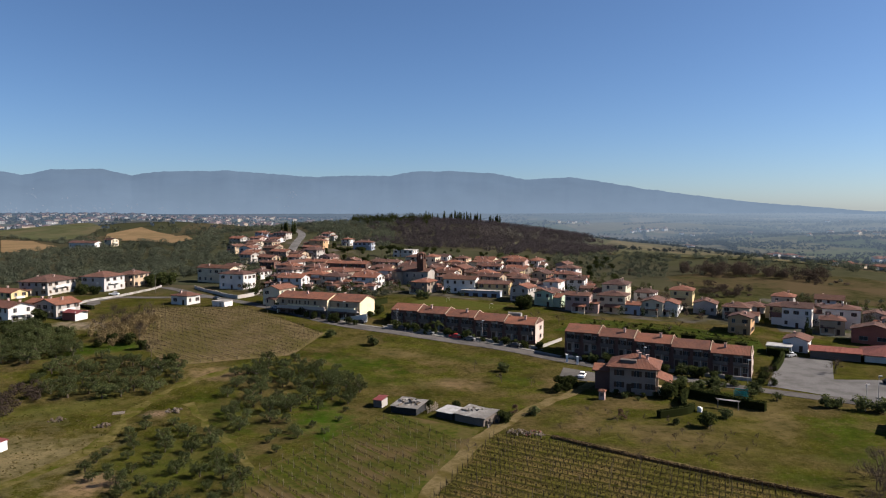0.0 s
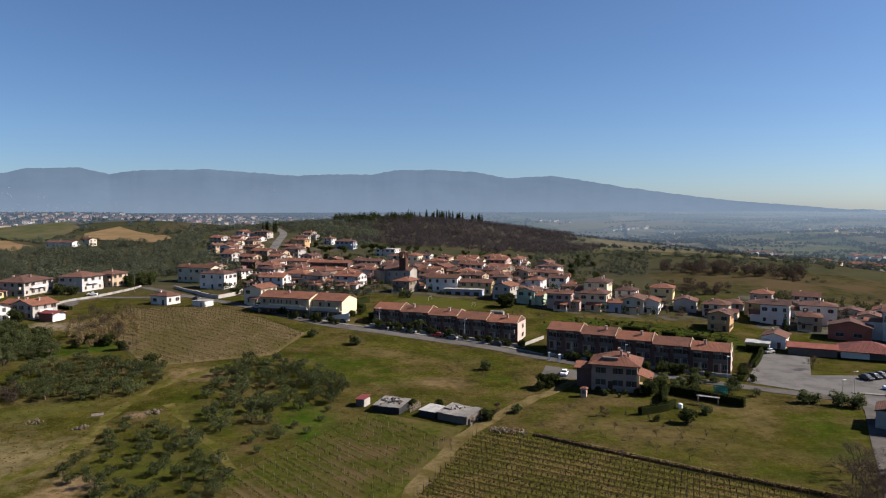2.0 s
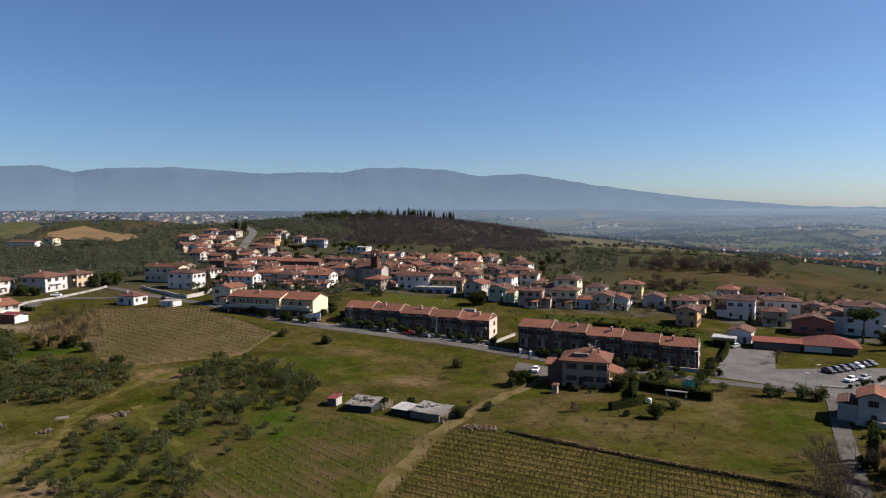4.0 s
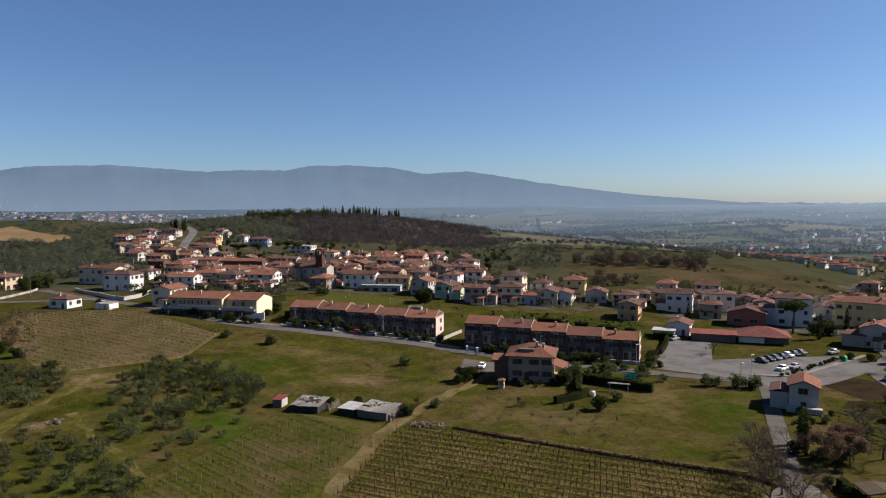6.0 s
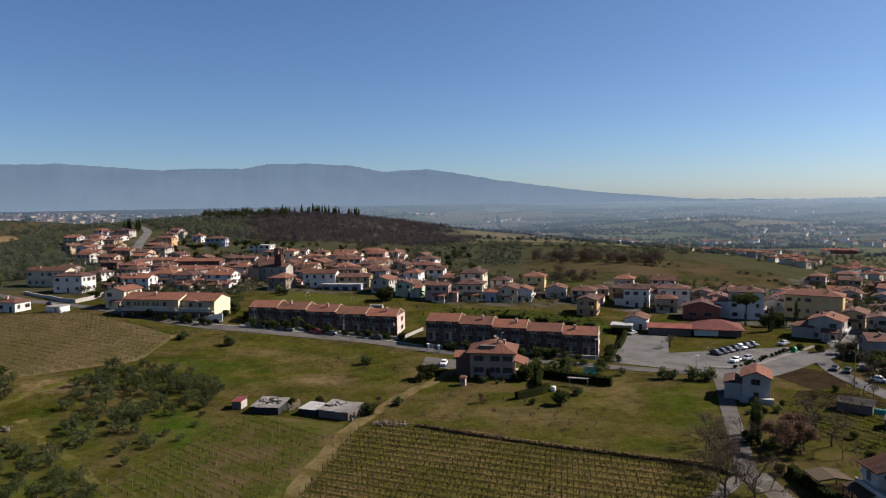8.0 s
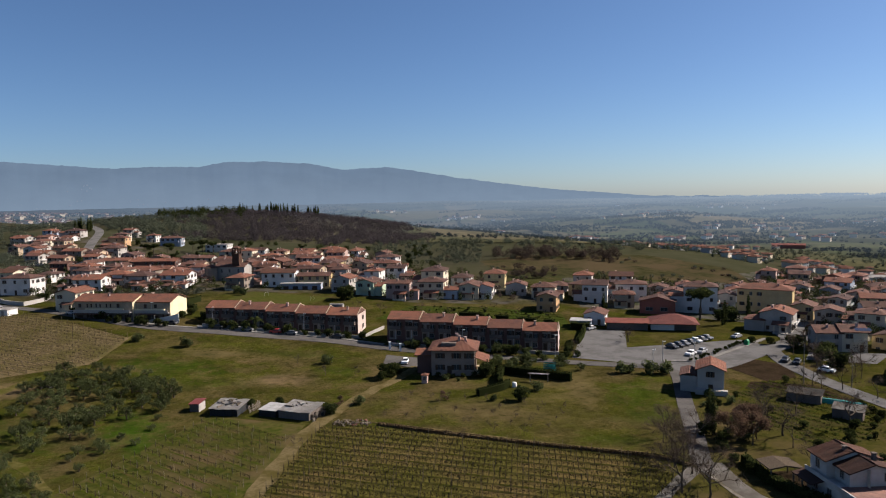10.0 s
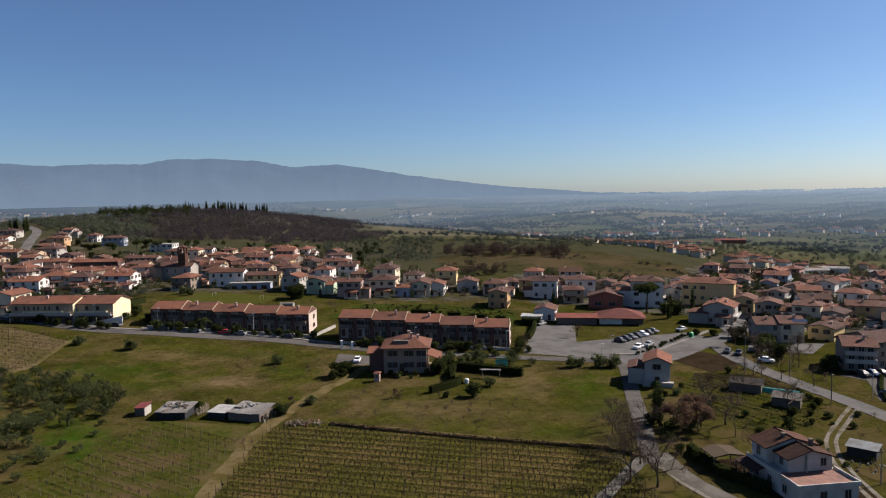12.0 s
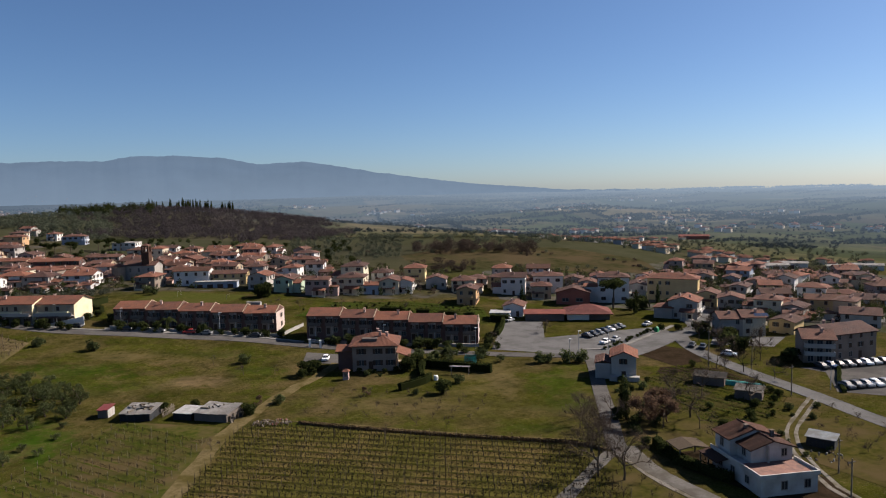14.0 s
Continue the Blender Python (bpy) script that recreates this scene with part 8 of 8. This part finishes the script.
for z in (0.7, 1.2, 1.7, 2.2):
    bm = bmesh.new()
    for sy in (-1.3, 1.3):
        box(bm, -1.5, 1.5, sy - 0.02, sy + 0.02, z, z + 0.28)
    part("netting", bm, M_TEAL, pf)
gt = thing("gas_tank", pose(28, 268.4, terrain(28, 268.4), 0, 0, -24), "rounded pale grey gas tank in a garden", "tank")
bm = bmesh.new()
prism(bm, [(-2.6, 0, 1.4), (-2.3, 0, 1.4), (2.3, 0, 1.4), (2.6, 0, 1.4)], 1.15, 1.15, 14)
part("vessel", bm, M_CONC, gt)
for sx in (-1.5, 1.5):
    bm = bmesh.new()
    box(bm, sx - 0.2, sx + 0.2, -0.8, 0.8, -0.3, 0.6)
    part("cradle", bm, M_CONC, gt)
sr = thing("wayside_shrine", pose(40.2, 173.0, 0, 0, 0, -25), "little brick wayside shrine with a tiled cap", "shrine")
bm = bmesh.new()
box(bm, -0.7, 0.7, -0.7, 0.7, -0.3, 2.3)
part("pillar", bm, wall_mat("pink"), sr)
bm, _ = roof_mesh(1.4, 1.4, 2.3, "hip", 0.3, 0.5, "x", 0.08)
part("cap", bm, M_ROOF, sr)
bm = bmesh.new()
box(bm, -0.35, 0.35, -0.76, -0.7, 0.9, 1.8)
part("niche", bm, wall_mat("dark"), sr)


def goal(x, y, turn):
    g = thing("football_goal", pose(x, y, terrain(x, y), 0, 0, turn), "slim pale metal football goal on the pitch", "goal", "goals")
    for s in (-1.4, 1.4):
        bm = bmesh.new()
        prism(bm, [(s, 0, -0.1), (s, 0, 1.8)], 0.03, 0.03, 6)
        part("upright", bm, M_METAL, g)
    bm = bmesh.new()
    prism(bm, [(-1.4, 0, 1.8), (1.4, 0, 1.8)], 0.03, 0.03, 6)
    part("crossbar", bm, M_METAL, g)


goal(2, 297, 60)
goal(20, 286, 60)


def stones(name, x, y, n, spread, size, materials, label, seed):
    """A loose heap of rubble."""
    r = random.Random(seed)
    hp = thing(name, pose(x, y, terrain(x, y)), label, "heap")
    for i in range(n):
        a, q = r.uniform(0, 6.28), spread * math.sqrt(r.random())
        s = size * r.uniform(0.5, 1.4)
        bm = bmesh.new()
        bmesh.ops.create_icosphere(bm, subdivisions=1, radius=s)
        for v in bm.verts:
            v.co *= r.uniform(0.7, 1.25)
        part("stone", bm, materials[r.randrange(len(materials))], hp, m=pose(q * math.cos(a), q * math.sin(a), max(0, (spread - q)) * 0.35 * r.random() + s * 0.3, r.uniform(0, 90), r.uniform(0, 90), 0) @ Matrix.Diagonal((1.15, 1, 0.5, 1)))


M_RUBBLE = rough_mat("rubble", (0.058, 0.047, 0.031), (0.098, 0.080, 0.056), 4, 0.95, relief=0.02)
stones("rubble_heap", 19.5, 145.6, 60, 2.4, 0.21, (M_RUBBLE, wall_mat("brick"), M_BARK, M_BARK, M_WOOD), "heap of brown and reddish rubble", 1)
stones("brushwood_heap", 16.0, 146.6, 44, 2.2, 0.24, (M_BARK, M_WOOD), "dark heap of brushwood beside the track", 2)
stones("rubble_heap", -62.8, 160.3, 22, 1.8, 0.34, (M_BARK, M_RUBBLE, M_WOOD), "brown heap of prunings and earth", 3)
stones("rubble_heap", -86.3, 152.6, 18, 1.8, 0.3, (M_RUBBLE, M_BARK), "grey heap of stones in the grass", 4)
stones("rubble_heap", -74.7, 149.6, 18, 1.8, 0.28, (M_RUBBLE, M_BARK), "grey heap of stones in the grass", 5)
stones("rubble_heap", -52.5, 191.5, 20, 1.8, 0.34, (M_BARK, M_WOOD), "brown heap of prunings by the grove", 9)
stones("scrap_heap", 104.5, 85.0, 22, 3.6, 0.25, (M_CONC, M_WOOD, M_BARK, M_METAL), "scattered pale scrap and old boards", 6)
bm = bmesh.new()
for k in range(5):
    box(bm, -1.3, 1.3, -1.0 + k * 0.45, -0.65 + k * 0.45, 0.1, 0.22)
tagged(part("timber_pallet", bm, M_WOOD, m=pose(-75, 158.1, 0.7, 0, 0, 20)), "pale flat timber pallet lying in grass", "pallet")
wt = thing("water_tank", pose(60.8, 162.0, 0, 0, 0, -30), "white plastic water tank in the garden", "tank")
bm = bmesh.new()
lathe(bm, [(0.55, 0), (0.6, 0.1), (0.6, 1.0), (0.45, 1.2), (0.2, 1.25)], 16)
part("vessel", bm, M_WHITE, wt)
gs = local_thing("garden_arbour", 68.5, 164.5, 0.0, 30, "narrow garden arbour with a pale slatted top", "arbour")
for x in (-2.3, 2.3):
    for y in (-0.5, 0.5):
        bm = bmesh.new()
        box(bm, x - 0.06, x + 0.06, y - 0.06, y + 0.06, -0.2, 2.1)
        part("post", bm, M_WOOD, gs)
for k in range(6):
    bm = bmesh.new()
    box(bm, -2.7, 2.7, -0.6 + k * 0.2, -0.48 + k * 0.2, 2.1, 2.18)
    part("slat", bm, M_CONC, gs)
bn = thing("recycling_bin", pose(146.5, 183.6, 0.1, 0, 0, 30), "green street recycling container with a domed lid", "bin")
bm = bmesh.new()
box(bm, -0.7, 0.7, -0.6, 0.6, 0.1, 1.2)
part("body", bm, rough_mat("green_plastic", (0.015, 0.16, 0.06), (0.02, 0.20, 0.08), 4, 0.5, relief=0), bn)
bm = bmesh.new()
prism(bm, [(-0.7, 0, 1.2), (0.7, 0, 1.2)], 0.58, 0.58, 12)
part("lid", bm, bpy.data.materials["green_plastic"], bn)
# concrete table and hut in the olive grove
tb = thing("stone_table", pose(-79, 190.5, terrain(-79, 190.5), 0, 0, 20), "pale stone table between olive trees", "table")
for x in (-0.9, 0.9):
    bm = bmesh.new()
    box(bm, x - 0.15, x + 0.15, -0.4, 0.4, -0.2, 1.1)
    part("leg", bm, M_CONC, tb)
bm = bmesh.new()
box(bm, -1.5, 1.5, -0.6, 0.6, 1.1, 1.25)
part("tabletop", bm, M_CONC, tb)
wb = thing("field_cabin", pose(-88.5, 135, 0.1, 0, 0, -20), "small white cabin with a red edge", "cabin")
bm = bmesh.new()
box(bm, -1.6, 1.6, -1.2, 1.2, -0.4, 2.1)
part("wall", bm, M_WHITE, wb)
bm = bmesh.new()
box(bm, -1.8, 1.8, -1.4, 1.4, 2.1, 2.25)
part("roof", bm, M_REDTIN, wb)
bm = bmesh.new()
box(bm, -1.62, 1.62, -1.24, -1.2, 0, 0.5)
part("skirting", bm, M_REDTIN, wb)

# ---- houses of the far town and valley ----
FAR = {"v": [], "f": [], "m": []}
FAR_KINDS = ("white", "cream", "tan", "pink", "grey")


def far_house(x, y, kind, turn, s, z=None):
    """A small far house, added to the joined far town: walls, hipped roof and dark windows."""
    w, d, h = 11 * s, 9 * s, 5 * s
    m = pose(x, y, terrain(x, y) + 1.0 if z is None else z, 0, 0, -turn)
    bm = bmesh.new()
    box(bm, -w / 2, w / 2, -d / 2, d / 2, -2, h, FAR_KINDS.index(kind))
    for fl in (0.2, 0.65):
        for k in (-0.3, 0, 0.3):
            box(bm, k * w - 0.45 * s, k * w + 0.45 * s, -d / 2 - 0.06, -d / 2, h * fl, h * fl + 1.1 * s, 6)
    rf, _ = roof_mesh(w, d, h, "hip")
    for src, slot in ((bm, None), (rf, 5)):
        src.verts.index_update()
        base = len(FAR["v"])
        FAR["v"] += [tuple(m @ v.co) for v in src.verts]
        for f in src.faces:
            FAR["f"].append([base + v.index for v in f.verts])
            FAR["m"].append(f.material_index if slot is None else slot)
        src.free()


rng = random.Random(77)
kinds = ("white", "cream", "grey", "tan", "pink", "tan", "grey")
for _ in range(430):
    b, d = rng.choice((rng.uniform(-36, -8.5), rng.uniform(-30, -14))), rng.uniform(1350, 2400)
    far_house(d * math.sin(radians(b)), d * math.cos(radians(b)), rng.choice(kinds), rng.uniform(-80, -30), rng.choice((0.6, 0.8, 1.0, 1.25)))
for b0, d0, n, sp in ((10, 2000, 7, 60), (12, 1500, 6, 40), (16.3, 1750, 12, 70), (19.6, 1080, 2, 12), (21.5, 1700, 4, 80), (26.3, 880, 6, 25), (31, 1500, 12, 120), (34, 950, 10, 60), (38, 1250, 12, 90), (42, 1000, 14, 110), (46, 1500, 14, 160), (51, 1100, 14, 120), (28, 2300, 8, 160), (36, 2200, 10, 200), (31.5, 690, 10, 32), (34, 650, 18, 36), (37, 600, 20, 36), (40.5, 555, 22, 42), (44.5, 545, 18, 46), (50, 540, 12, 50), (38, 730, 8, 45), (3, 1500, 6, 90), (-3, 1650, 6, 90)):
    for _ in range(n):
        x, y = d0 * math.sin(radians(b0)) + rng.uniform(-sp, sp), d0 * math.cos(radians(b0)) + rng.uniform(-sp, sp) * 0.6
        far_house(x, y, rng.choice(("white", "white", "cream", "grey")), rng.uniform(-45, -10), rng.choice((0.7, 0.85, 1.0) if d0 > 850 else (0.45, 0.55, 0.7)))
me = bpy.data.meshes.new("far_houses")
me.from_pydata(FAR["v"], [], FAR["f"])
me.polygons.foreach_set("material_index", FAR["m"])
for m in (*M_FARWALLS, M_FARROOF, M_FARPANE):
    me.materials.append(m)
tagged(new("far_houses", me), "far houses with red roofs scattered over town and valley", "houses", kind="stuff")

# pale specks of hamlets on the mountain's foot; their emission is painted haze
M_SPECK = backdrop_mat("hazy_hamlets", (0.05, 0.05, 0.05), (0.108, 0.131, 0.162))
bm = bmesh.new()
for b0, u0, n, sp in ((-31, 0.10, 60, 2.2), (-27, 0.22, 34, 1.6), (-24, 0.12, 26, 2.0), (-12.5, 0.45, 9, 0.5), (-18, 0.16, 26, 2.4), (-8, 0.10, 20, 2.4), (2, 0.16, 18, 2.6), (-29.5, 0.42, 16, 1.2)):
    for _ in range(n):
        b, u = radians(b0 + rng.gauss(0, sp)), max(0.02, u0 + rng.gauss(0, 0.07))
        d = 3585 + 700 * u
        q, z = rng.uniform(1.0, 3.2), -10 + 235 * u ** 0.8 + 22 * u
        box(bm, -q, q, -3, 3, -4, rng.uniform(0.5, 1.8), m=pose(d * math.sin(b), d * math.cos(b), z, 0, 0, -math.degrees(b)))
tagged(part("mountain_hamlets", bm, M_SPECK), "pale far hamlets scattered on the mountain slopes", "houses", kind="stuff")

# solar panels on a roof
M_SOLAR = rough_mat("solar_glass", (0.02, 0.03, 0.06), (0.03, 0.045, 0.08), 3, 0.15, relief=0)
for x, y, z, turn, n in ((168.6, 164.6, 7.0, 28, 4),):
    pv = local_thing("solar_array", x, y, z, turn, "dark blue solar panels on a tile roof", "solar panels")
    for k in range(n):
        bm = bmesh.new()
        box(bm, 1.1 * k, 1.1 * k + 1.0, -0.9, 0.9, 0.0, 0.06, m=pose(0, 0, 0, 18, 0, 0))
        part("panel", bm, M_SOLAR, pv)


# weeds and tussocks that roughen the meadow
def tussocks(name, poly, n, size, material, label, seed):
    r = np.random.default_rng(seed)
    xs, ys = [q[0] for q in poly], [q[1] for q in poly]
    pts = []
    while len(pts) < n:
        x, y = r.uniform(min(xs), max(xs)), r.uniform(min(ys), max(ys))
        if inside(poly, x, y) and noise.noise((x / 9, y / 9, seed)) + 0.5 * noise.noise((x / 3, y / 3, seed)) > -0.05:
            pts.append((x, y, terrain(x, y) + 0.06))
    ob = new(name, quads_mesh(name, np.array(pts), r.uniform(0.4, 1.3, n) * size, r, material, out=np.tile((0.0, 0.0, 1.0), (n, 1)), loose=0.35))
    tagged(ob, label, "grass", kind="stuff")


M_WEED = leaf_mat("weeds", (0.036, 0.038, 0.006), (0.056, 0.056, 0.010))
M_STRAW = leaf_mat("dead_straw", (0.052, 0.042, 0.012), (0.090, 0.072, 0.024))
WEST = [(-100, 100), (-105, 150), (-66, 178), (-60, 150), (-75, 120), (-60, 100)]
for i, (poly, n) in enumerate(((WEST, 2600), ([(38, 250), (60, 272), (114, 250), (108, 228)], 1500), ([(108, 128), (98, 104), (132, 98), (140, 150), (120, 146)], 2600))):
    tussocks("weeds", poly, n // 3, 0.3, M_WEED, "low green weeds and tussocks in the grass", i)
    tussocks("straw_tufts", poly, n // 2, 0.3, M_STRAW, "pale dead grass tufts in the meadow", i + 20)
